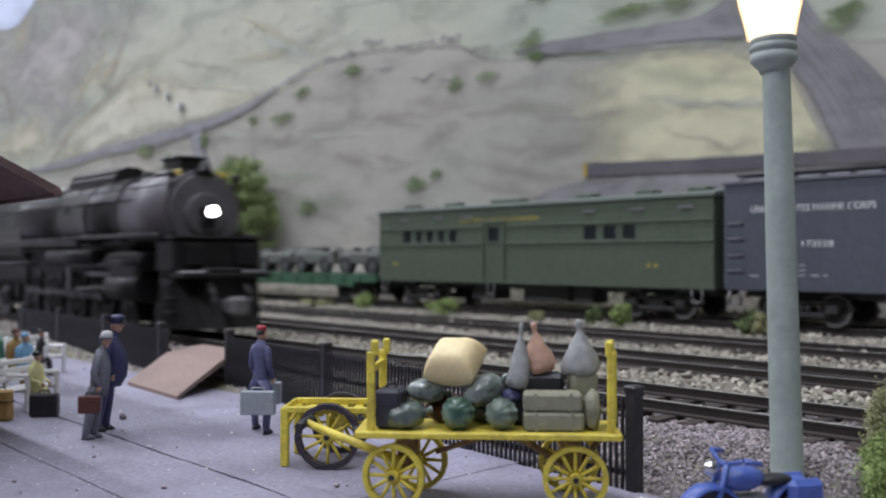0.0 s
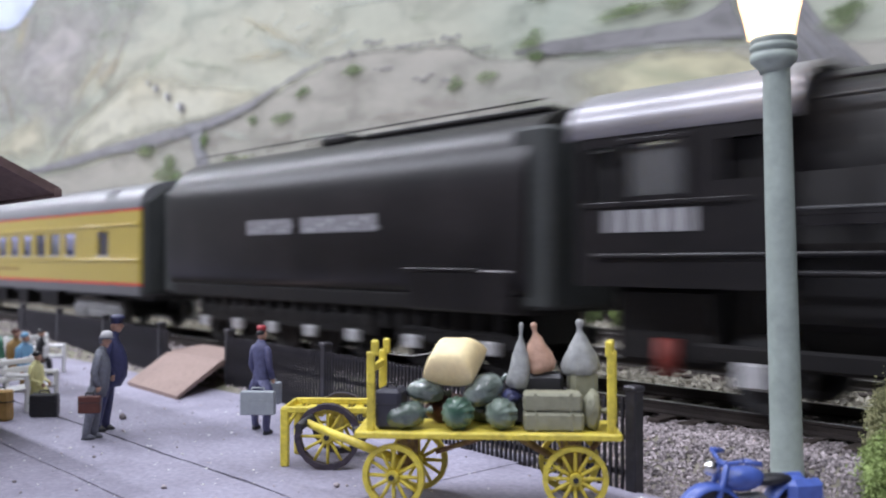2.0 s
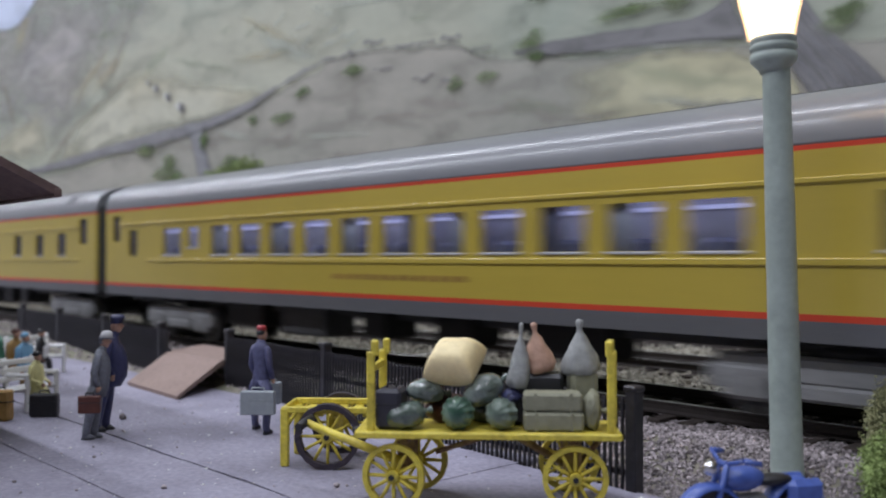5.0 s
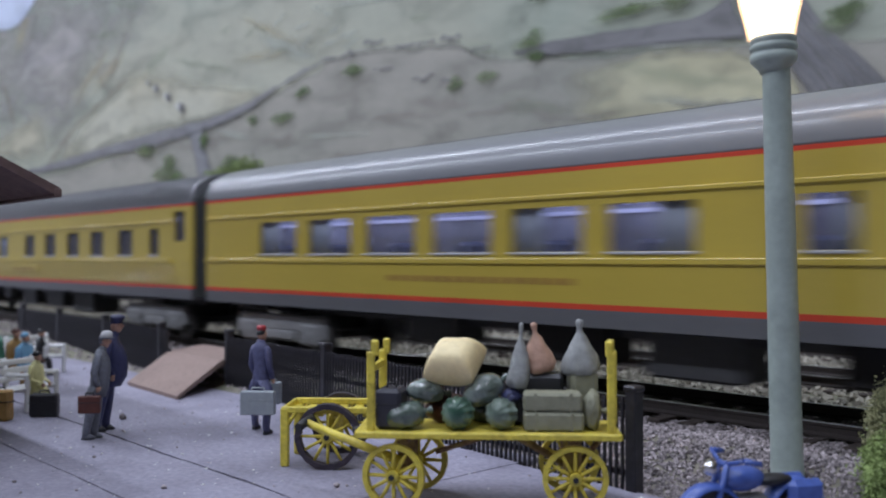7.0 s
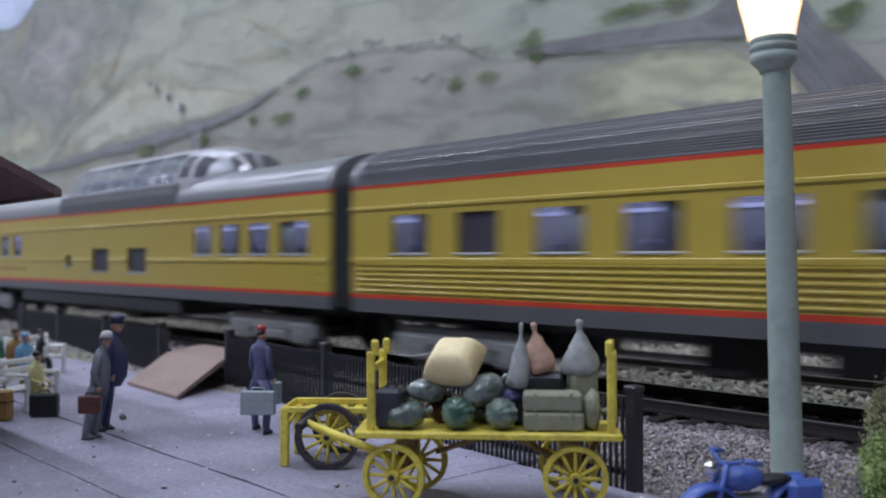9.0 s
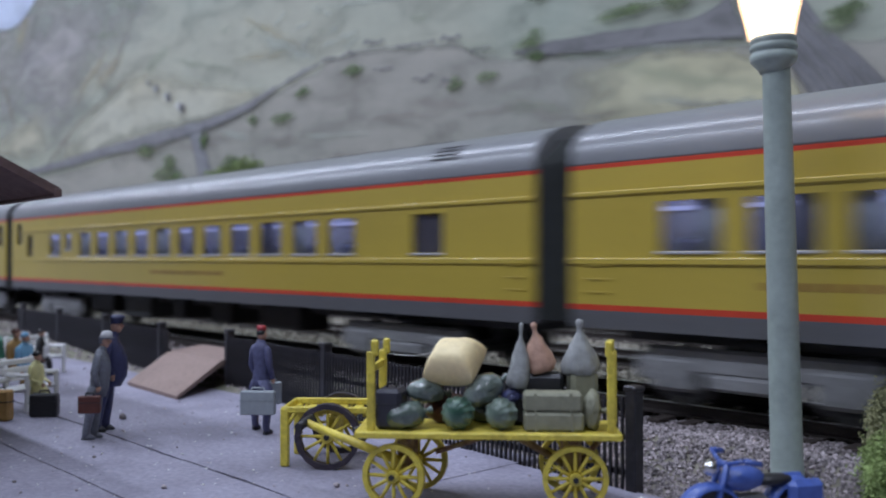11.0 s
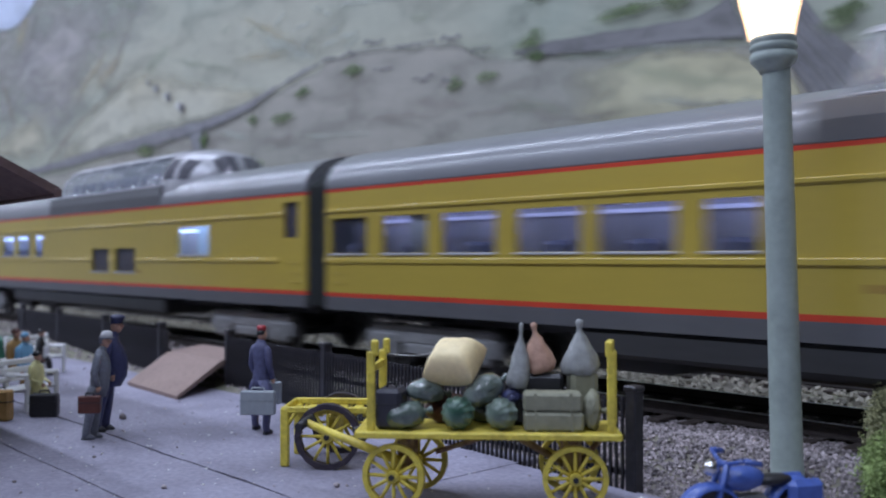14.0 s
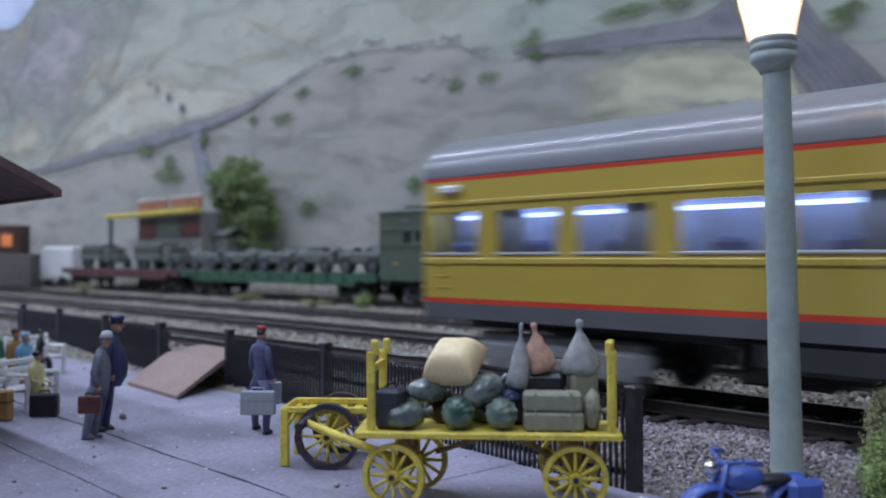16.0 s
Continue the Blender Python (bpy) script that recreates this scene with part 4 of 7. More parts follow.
def coaches():
    row = [win(-64.3 - 15.4 * i, 10.6) for i in range(11)] + [win(-234.3, 6.8, (28.2, 34.2)), win(-247.8, 12.0)]
    lone = win(-34, 9.6)
    tail_doors = [win(-275.2, 6.2, (25.6, 34)), win(-288, 6.0, (30.5, 39))]
    chair = lambda: coach("yellow and grey streamlined chair coach with red stripes", row + [lone], dark=(lone,), doors=tail_doors, trucks=(-47, -250))
    one = chair()
    two = copy_thing(one, Matrix())
    big = [win(-147 - 22.5 * i, 17) for i in range(6)]
    small = [win(-37, 8.5), win(-60.5, 8.5), win(-85.7, 8.5)]
    three = coach("yellow streamlined diner with large windows and grey roof", small + [win(-117, 8)] + big, dark=small, doors=[win(-16, 7, (30, 39))], letters=(-215, -165))
    rib_row = [win(c, 11.6) for c in (-51, -74.5, -96.5, -119.5, -142.5, -175, -195, -215.3, -235, -256, -276.5)]
    four = coach("yellow fluted-side sleeper coach with grey ribbed roof", rib_row + [win(-29.5, 6.8)], dark=rib_row[:5] + [rib_row[9], win(-29.5, 6.8)], ribs=True, doors=[win(-12.5, 7, (30, 39))], letters=(-168, -130))
    low = (20.4, 28.2)
    five_w = [win(-20, 13), win(-36.7, 10.5), win(-51.5, 11), win(-66.8, 10.8)]
    five_low = [win(-110.8, 14.5, low), win(-140, 14.5, low), win(-169, 6, (22, 26))]
    five_back = [win(-226 - 15.5 * i, 11) for i in range(4)]
    five = coach("yellow dome coach with glazed dome and low side windows", five_w + five_low + five_back, dark=five_low, dome=(-178, -84, -62), letters=(-260, -215))
    six = copy_thing(one, Matrix())
    dome_row = [win(-190.5, 9.5), win(-208.3, 16), win(-227.5, 15.5), win(-248.3, 15.5), win(-268, 15), win(-288, 14)]
    dome_low = [win(-109.5, 16, low), win(-130, 15, low)]
    blind = win(-62.5, 19.5)
    seven = coach("yellow dome coach with glazed dome and bright lounge window", dome_row + dome_low + [blind], dark=dome_low, dome=(-178, -80, -58), bright=(blind,), doors=[win(-11, 6.5, (30, 39))], letters=(-170, -140))
    eight = coach("yellow dome lounge coach at the tail with lit windows", dome_row + dome_low + [blind], dark=dome_low, dome=(-178, -84, -62), bright=(blind,), doors=[win(-11, 6.5, (30, 39))], last=True, letters=(-100, -99))
    for c in (two, six):
        SPIN.extend((o, 5.2) for o in c.children_recursive if o.name.startswith("wheelset"))
    return [one, two, three, four, five, six, seven, eight]


def driver_rod(parent, xs, r_crank, z, y):
    bm = bmesh.new()
    box(bm, xs[0], xs[-1], y - 0.5, y + 0.5, -0.8, 0.8, 0.2)
    for x in xs:
        tube(bm, (x, y - 0.8, 0), (x, y + 0.8, 0), 1.6, seg=12)
    rod = part("side_rod", bm, LOCO_ROD, parent)
    RODS.append((rod, r_crank, z))
    return rod


RODS = []


def locomotive():
    lo = thing("steam_locomotive", "large black steam locomotive with graphite smokebox and lit headlamp", "steam locomotive")
    cz = 40.0
    bm = bmesh.new()

    def barrel(x0, x1, r0, r1, seg=40, mat=0):
        tube(bm, (x0, 0, cz), (x1, 0, cz), r0, r1, seg=seg, mat=mat)
    barrel(212, 300, 14.6, 14.4)
    barrel(300, 356, 14.4, 13.9)
    part("boiler", bm, LOCO_BOILER, lo)
    for x in (255, 300, 330, 356):
        bm = bmesh.new()
        ring2 = bmesh.ops.create_cone(bm, cap_ends=True, segments=40, radius1=14.75, radius2=14.75, depth=1.0)
        bmesh.ops.transform(bm, matrix=Matrix.Translation((x, 0, cz)) @ Matrix.Rotation(math.pi / 2, 4, "Y"), verts=ring2["verts"])
        part("boiler_band", bm, LOCO_BOILER, lo)
    bm = bmesh.new()
    box(bm, 212, 262, -14.4, 14.4, 26, 41, 1.0)
    part("firebox", bm, LOCO_BOILER, lo)
    bm = bmesh.new()
    barrel(352, 393.5, 13.9, 13.7, mat=0)
    ring(bm, (0, 0), 14.0, 12.0, 0, 1)
    bmesh.ops.delete(bm, geom=[v for v in bm.verts if abs(v.co.x) < 20], context="VERTS")
    tube(bm, (393.5, 0, cz), (395.0, 0, cz), 12.6, 12.0, seg=40)
    tube(bm, (395.0, 0, cz - 1), (396.1, 0, cz - 1), 7.5, 6.6, seg=30)
    part("smokebox", bm, LOCO_GREY, lo, "graphite grey smokebox")
    bm = bmesh.new()
    tube(bm, (394.5, 0, cz), (400.1, 0, cz), 2.4, 2.6, seg=20)
    box(bm, 394.5, 398.5, -2, 2, cz - 5.5, cz - 2.5, 0.3)
    lamp = part("headlamp", bm, LOCO, lo)
    bm = bmesh.new()
    tube(bm, (400.1, 0, cz), (400.5, 0, cz), 1.8, 1.6, seg=20)
    part("lens", bm, HEADLAMP, lamp, "glowing headlamp lens")
    # stack casing, yellow number board, sand dome casing
    bm = bmesh.new()
    box(bm, 369, 389, -6, 6, 52, 54.6, 1.0)
    box(bm, 374.0, 386.5, -4.6, 4.6, 54.4, 58.2, 0.6)
    box(bm, 373.0, 387.5, -5.2, 5.2, 58.0, 58.9, 0.3)
    part("smokestack", bm, LOCO, lo)
    bm = bmesh.new()
    box(bm, 387, 393.6, -8.8, -7.6, 51.6, 53.6, 0.2)
    box(bm, 387, 393.6, 7.6, 8.8, 51.6, 53.6, 0.2)
    part("number_board", bm, YELLOW, lo, "small yellow number board")
    bm = bmesh.new()
    lathe(bm, [(2.6, 0), (2.2, 0.8), (1.5, 2.6), (1.2, 3.4), (0.3, 3.8)], 16, m=Matrix.Translation((394.5, 0, 53.0)))
    box(bm, 393.5, 395.5, -3.2, 3.2, 51.8, 53.2, 0.2)
    part("bell", bm, LOCO, lo)
    for y in (-11.5, 11.5):
        bm = bmesh.new()
        tube(bm, (392.5, y, 47.0), (394.5, y, 51.0), 0.6, seg=8)
        ball(bm, (394.6, y, 51.6), 1.5, sub=2)
        part("marker_lamp", bm, LOCO, lo)
    bm = bmesh.new()
    extrude_x(bm, [(-7, 50), (-6.6, 56), (-4, 58.7), (4, 58.7), (6.6, 56), (7, 50)], 294, 341, smooth=False)
    bmesh.ops.bevel(bm, geom=list(bm.edges), offset=1.2, segments=2, affect="EDGES")
    part("dome_casing", bm, LOCO_DARK, lo)
    for x, r, h in ((284, 1.5, 57), (248, 2.4, 55.6), (354, 2.2, 56)):
        bm = bmesh.new()
        lathe(bm, [(r, 51), (r, h - 0.6), (r * 0.7, h), (0.05, h + 0.2)], 12, m=Matrix.Translation((x, 0, 0)))
        part("safety_valve", bm, LOCO, lo)
    for y, z in ((-12.6, 48.5), (12.6, 48.5)):
        bm = bmesh.new()
        tube(bm, (216, y * 1.05, z), (391, y * 1.02, z), 0.32, seg=8)
        for x in range(225, 391, 24):
            tube(bm, (x, y * 0.9, z - 0.8), (x, y * 1.05, z), 0.3, seg=6)
        part("handrail", bm, LOCO_ROD, lo)
    bm = bmesh.new()
    tube(bm, (216, -9.2, 51.9), (366, -9.0, 51.6), 0.35, seg=8)
    tube(bm, (235, -14.2, 45), (370, -14.0, 44.5), 0.3, seg=8)
    for x in (262, 312, 340):
        tube(bm, (x, -14.6, 42), (x + 6, -9.5, 51.6), 0.3, seg=6)
    part("boiler_pipe", bm, LOCO, lo)
    for x0_, x1_, z_, r_ in ((178, 236, 25.2, 0.45), (214, 290, 22.6, 0.5)):
        bm = bmesh.new()
        tube(bm, (x0_, -17.7, z_), (x1_, -17.5, z_ + 0.3), r_, seg=8)
        part("feed_pipe", bm, LOCO, lo)
    bm = bmesh.new()
    for a_, b_, c_, d_ in ((183.6, 184.5, 34.6, 44.9), (195.5, 196.4, 34.6, 44.9), (183.6, 196.4, 44.2, 45.0), (176, 206, 33.6, 34.4)):
        box(bm, a_, b_, -17.9, -17.32, c_, d_, 0.1)
    part("window_frame", bm, LOCO, lo)
    # running boards, pilot deck and pilot
    for s in (-1, 1):
        bm = bmesh.new()
        y0, y1 = sorted((s * 12.5, s * 17.6))
        box(bm, 214, 330, y0, y1, 31.0, 32.0, 0.1)
        box(bm, 330, 398, y0, y1, 31.6, 32.6, 0.1)
        box(bm, 214, 330, s * 17.2 - 0.3, s * 17.2 + 0.3, 29.6, 32.2)
        tube(bm, (214, s * 17.4, 32.0), (330, s * 17.4, 32.0), 0.35, seg=6, mat=1)
        tube(bm, (330, s * 17.4, 32.6), (398, s * 17.4, 32.6), 0.35, seg=6, mat=1)
        part("running_board", bm, [LOCO, LOCO_ROD], lo)
        bm = bmesh.new()
        tube(bm, (230, s * 15.8, 28), (352, s * 15.8, 28), 0.5, seg=8)
        tube(bm, (300, s * 15.0, 25.5), (345, s * 15.0, 25.5), 3.0, seg=16)
        part("air_reservoir", bm, LOCO_DARK, lo)
        bm = bmesh.new()
        tube(bm, (358, s * 14.0, 15), (382, s * 14.0, 15), 4.6, seg=24)
        box(bm, 359, 381, s * 13 - 4, s * 13 + 4, 15, 27, 1.2)
        tube(bm, (356, s * 14.0, 23.5), (384, s * 14.0, 23.5), 3.2, seg=20)
        part("cylinder", bm, LOCO_DARK, lo)
        bm = bmesh.new()
        tube(bm, (325, s * 14.5, 13.5), (359, s * 14.2, 14.8), 0.9, seg=8)
        box(bm, 334, 359, s * 14 - 1, s * 14 + 1, 18.2, 20, 0.3)
        tube(bm, (318, s * 15.4, 22), (357, s * 14.8, 22.6), 0.6, seg=8)
        box(bm, 316, 320, s * 15 - 0.6, s * 15 + 0.6, 13, 27, 0.3)
        part("valve_gear", bm, LOCO_ROD, lo)
    bm = bmesh.new()
    box(bm, 392, 404, -15.6, 15.6, 20.4, 31.0, 0.7)
    part("pilot_deck", bm, LOCO_DARK, lo)
    bm = bmesh.new()
    box(bm, 400, 410.5, -15.5, 15.5, 18.6, 20.2, 0.3)
    part("buffer_beam", bm, LOCO_DARK, lo)
    bm = bmesh.new()
    box(bm, 392, 405, -16.4, 16.4, 31.1, 31.8, 0.2)
    part("deck_plate", bm, LOCO_DARK, lo)
    for q in (-1, 1):
        bm = bmesh.new()
        box(bm, 404.2, 405.4, q * 9 - 3.4, q * 9 + 3.4, 22.5, 29.5, 0.4)
        part("air_pump_shield", bm, LOCO, lo)
        bm = bmesh.new()
        for z in (8, 12.5, 17):
            box(bm, 399, 404, q * 15.6 - 1.4, q * 15.6 + 1.4, z - 0.3, z + 0.3, 0.1)
        tube(bm, (401, q * 16.6, 7), (399, q * 16.6, 21), 0.3, seg=6)
        part("footstep", bm, LOCO_DARK, lo)
        bm = bmesh.new()
        tube(bm, (409, q * 6, 17.5), (413.5, q * 6.4, 13), 0.55, seg=8)
        tube(bm, (413.5, q * 6.4, 13), (412.5, q * 6, 7.5), 0.5, seg=8)
        part("air_hose", bm, LOCO_ROD, lo)
    bm = bmesh.new()
    tube(bm, (407.5, -15.5, 20.6), (407.5, 15.5, 20.6), 0.35, seg=8)
    for y in (-14, 0, 14):
        tube(bm, (407.5, y, 20.0), (407.5, y, 20.6), 0.3, seg=6)
    part("deck_rail", bm, LETTER_SILVER, lo)
    bm = bmesh.new()
    top = [(403, y, 18.6) for y in (-15, -8, 0, 8, 15)]
    low = [(407 + (6 if abs(y) < 1 else 4 if abs(y) < 9 else 0), y * 0.9, 3.0) for y in (-15, -8, 0, 8, 15)]
    tv, lv = [bm.verts.new(p) for p in top], [bm.verts.new(p) for p in low]
    bv = [bm.verts.new((394, p[1], 3.0)) for p in top]
    ev = [bm.verts.new((394, p[1], 18.6)) for p in top]
    for k in range(4):
        bm.faces.new((tv[k], tv[k + 1], lv[k + 1], lv[k]))
        bm.faces.new((lv[k], lv[k + 1], bv[k + 1], bv[k]))
        bm.faces.new((ev[k], ev[k + 1], tv[k + 1], tv[k]))
        bm.faces.new((bv[k], bv[k + 1], ev[k + 1], ev[k]))
    for k in (0, 4):
        bm.faces.new((tv[k], lv[k], bv[k], ev[k]))
    part("pilot", bm, LOCO_DARK, lo)
    bm = bmesh.new()
    box(bm, 408, 416, -2, 2, 8, 12, 0.8)
    box(bm, 413.5, 419, -3, 2.4, 7, 13, 1.0)
    part("coupler", bm, TRUCK, lo, "pale grey knuckle coupler")
    # cab
    bm = bmesh.new()
    side_sheet(bm, -17.3, 174, 212, (20, 46), [(176.0, 182.5, 33.5, 44), (184.5, 195.5, 35.3, 44.2), (202.5, 210, 37.0, 43.5)], lambda z: 0, 1.2)
    bmesh.ops.remove_doubles(bm, verts=bm.verts, dist=0.001)
    part("cab_side", bm, LOCO, lo)
    bm = bmesh.new()
    side_sheet(bm, 17.3, 174, 212, (20, 46), [(183, 191, 33.5, 43), (194.5, 202, 33.5, 43)], lambda z: 0, -1.2)
    bmesh.ops.remove_doubles(bm, verts=bm.verts, dist=0.001)
    part("cab_side", bm, LOCO, lo)
    bm = bmesh.new()
    box(bm, 210.5, 212, -17.2, 17.2, 24, 47)
    part("cab_front", bm, LOCO, lo)
    bm = bmesh.new()
    box(bm, 174.2, 211, -17.1, 17.1, 20, 22)
    part("cab_floor", bm, LOCO, lo)
    # black block added under the cab to make the shaded gap dark
    bm = bmesh.new()
    box(bm, 177, 198, -11, 11, 6.5, 19.9, 1.0)
    part("ashpan", bm, LOCO_DARK, lo)
    bm = bmesh.new()
    box(bm, 184.5, 195.5, -16.6, -16.3, 35.3, 44.2)
    part("cab_window", bm, glass("cab_glass", (0.16, 0.165, 0.17), 0.15, 0.55), lo)
    # black block added to fill the cab, standing in for its unlit inside
    bm = bmesh.new()
    box(bm, 175, 209, -14.5, 14.5, 22, 44, 0.5)
    part("backhead", bm, LOCO_DARK, lo)
    # roof base colour is raised to carry the broad highlight along its top
    bm = bmesh.new()
    arc = [(17.6 * math.cos(math.pi * (1 - i / 16)), 45.8 + 10.4 * math.sin(math.pi * (1 - i / 16)) ** 0.75) for i in range(17)]
    inner = [(y * 0.94, 45.6 + (z - 45.8) * 0.92) for y, z in arc[::-1]]
    extrude_x(bm, arc + inner, 172, 214, smooth=True)
    extrude_x(bm, arc, 210.6, 211.6)
    part("cab_roof", bm, material("cab_roof_highlight_grey", (0.30, 0.295, 0.32), 0.33, 0.35, spread=0.12), lo, "glossy cab roof with its highlight put into the pale grey")
    bm = bmesh.new()
    for k in range(6):
        box(bm, 180.5 + k * 3.0, 182.4 + k * 3.0, -17.5, -17.32, 29.2, 33.0)
    part("lettering", bm, LETTER_SILVER, lo, "silver number too small to read")
    bm = bmesh.new()
    box(bm, 190, 408, -7, 7, 9, 22, 0.8)
    box(bm, 206, 262, -12, 12, 14, 27, 1.0)
    # two more black blocks fill the shaded space under the boiler and between drivers
    box(bm, 255, 362, -10.5, 10.5, 19, 31, 1.0)
    box(bm, 250, 356, -8.2, 8.2, 2.4, 19.5, 0.5)
    part("frame", bm, LOCO_DARK, lo)
    for x in (251.5, 276.3, 300.8, 325.3):
        bm = bmesh.new()
        box(bm, x - 0.9, x + 0.9, -12.2, -11.0, 5, 17, 0.3)
        box(bm, x - 1.6, x + 1.6, -12.6, -10.6, 8, 13, 0.4)
        part("brake_hanger", bm, LOCO_DARK, lo)
    # wheels: lead truck, drivers, trailing truck
    for x in (361, 387):
        wheelset(lo, x, 5.6, mats=[LOCO_DARK, LOCO_ROD])
    xs = (264, 288.5, 313, 337.5)
    for x in xs:
        wheelset(lo, x, 11.4, name="driving_wheel", mats=[LOCO_DARK, LOCO_DARK], spokes=16)
    for s in (-1, 1):
        driver_rod(lo, xs, 4.0, 11.4, s * 12.6)
    for x in (206, 231):
        wheelset(lo, x, 6.4, mats=[LOCO_DARK, LOCO_ROD])
        bm = bmesh.new()
        box(bm, x - 2.6, x + 2.6, -15.2, -14.0, 4.5, 8.6, 0.4)
        part("journal_box", bm, RIM_WHITE, lo, "pale journal cover")
    for q in (-1, 1):
        bm = bmesh.new()
        box(bm, 196, 242, q * 12.6 - 0.8, q * 12.6 + 0.8, 7.8, 11, 0.5)
        part("trailing_frame", bm, LOCO_DARK, lo)
    bm = bmesh.new()
    tube(bm, (191, -15, 5.5), (191, -15, 11.5), 1.7, seg=12)
    part("injector", bm, material("valve_red", (0.22, 0.035, 0.025), 0.6), lo, "dull red injector")
    return lo


def tender():
    te = thing("tender", "long black locomotive tender with rounded top and silver lettering", "locomotive tender")
    bm = bmesh.new()
    half = [(-15.6, 17.4), (-16.6, 19.5), (-17.15, 23), (-17.2, 30)]
    for i in range(15):
        a = math.pi - i * math.pi / 2 / 14
        half.append((17.2 * math.cos(a), 38 + 17 * math.sin(a) ** 0.85))
    prof = half + [(-y, z) for y, z in half[-2::-1]]
    extrude_x(bm, prof, 14.5, 161, smooth=True)
    part("tank", bm, LOCO, te)
    bm = bmesh.new()
    box(bm, 128, 158, -17.9, -17.0, 14.0, 22.5, 0.4)
    box(bm, 127, 150, -18.3, -17.0, 22.2, 22.8, 0.1)
    part("step_box", bm, [LOCO], te)
    bm = bmesh.new()
    for k in range(13):
        if k != 5:
            box(bm, 62.3 + k * 4.3, 64.7 + k * 4.3, -17.5, -17.22, 31.0, 34.9)
            box(bm, 62.3 + k * 4.3, 65.7 + k * 4.3, -17.46, -17.22, 32.5 + (k % 3 - 1), 33.3 + (k % 3 - 1))
    part("lettering", bm, LETTER_SILVER, te, "silver letters as plain bars")
    bm = bmesh.new()
    for y in (-8, 8):
        tube(bm, (17, y, 56.0), (158, y, 56.4), 0.22, seg=6)
        for x in range(18, 158, 20):
            tube(bm, (x, y, 54.0), (x, y, 56.1), 0.2, seg=6)
    part("deck_rail", bm, LOCO, te)
    bm = bmesh.new()
    box(bm, 77, 89, -5, 5, 54.4, 56.8, 0.7)
    part("hatch", bm, LOCO_DARK, te)
    bm = bmesh.new()
    box(bm, 98, 158, -6.4, 6.4, 54.2, 55.5, 0.3)
    part("bunker_coaming", bm, LOCO_DARK, te)
    bm = bmesh.new()
    box(bm, 156, 166, -15.5, 15.5, 15, 50, 0.8)
    part("gangway", bm, DIAPHRAGM, te)
    bm = bmesh.new()
    box(bm, 3.5, 15, -13, 13, 14, 46, 0.8)
    part("gangway", bm, DIAPHRAGM, te)
    bm = bmesh.new()
    box(bm, 16, 160, -15.8, 15.8, 13.8, 17.5, 0.4)
    box(bm, 28, 156, -8, 8, 7, 14, 0.4)
    for x in range(30, 154, 6):
        box(bm, x, x + 3, -14.4, -12.4, 9, 14, 0.2)
    part("frame", bm, LOCO_DARK, te)
    for s in (-1, 1):
        bm = bmesh.new()
        box(bm, 30, 112, s * 13.2 - 0.8, s * 13.2 + 0.8, 7.0, 11.5, 0.4)
        box(bm, 120, 156, s * 13.2 - 0.8, s * 13.2 + 0.8, 6.4, 10.0, 0.4)
        part("sideframe", bm, LOCO_DARK, te)
    for x in (35, 53, 70.5, 88, 105.5, 126.5, 150):
        wheelset(te, x, 6.2, mats=[LOCO_DARK, LOCO])
        bm = bmesh.new()
        box(bm, x - 2.0, x + 2.0, -15.8, -14.2, 5.4, 8.2, 0.3)
        part("journal_box", bm, RIM_WHITE, te, "pale journal cover")
    return te

# ---- things on the platform ----
SKIN = material("figurine_flesh", (0.50, 0.30, 0.22), 0.6, spread=0.1)
SUIT_GREY = material("figurine_grey", (0.17, 0.18, 0.22), 0.6, spread=0.2, fine=1500)
NAVY = material("figurine_navy", (0.045, 0.05, 0.13), 0.5, spread=0.25, fine=1500)
PORTER_BLUE = material("figurine_slate_blue", (0.085, 0.088, 0.18), 0.6, spread=0.25, fine=1500)
BLACKISH = material("black_paint", (0.018, 0.018, 0.022), 0.45, spread=0.3)
PALE_HAT = material("figurine_pale_hat", (0.62, 0.62, 0.64), 0.6)
CAP_RED = material("figurine_red_cap", (0.40, 0.04, 0.05), 0.5)
LEMON = material("figurine_lemon", (0.70, 0.67, 0.32), 0.6, spread=0.12)
SKY_BLUE = material("figurine_light_blue", (0.22, 0.45, 0.68), 0.6)
BROWN = material("leather_brown", (0.10, 0.03, 0.022), 0.5, spread=0.25)
TAN = material("tan_paint", (0.42, 0.26, 0.09), 0.6, spread=0.15)
CASE_GREY = material("case_grey", (0.30, 0.33, 0.36), 0.55, spread=0.12)
RIGHT = 47.1


def loft(bm, rings, seg=14, mat=0):
    """A skin over upright ovals given as (x, y, z, radius along x, radius along y)."""
    loops = []
    for x, y, z, a, b in rings:
        loops.append([bm.verts.new((x + a * math.cos(2 * math.pi * k / seg), y + b * math.sin(2 * math.pi * k / seg), z)) for k in range(seg)])
    for p, q in zip(loops, loops[1:]):
        for k in range(seg):
            f = bm.faces.new((p[k], p[(k + 1) % seg], q[(k + 1) % seg], q[k]))
            f.smooth, f.material_index = True, mat
    for ring_, flip in ((loops[0], True), (loops[-1], False)):
        f = bm.faces.new(ring_[::-1] if flip else ring_)
        f.smooth, f.material_index = True, mat


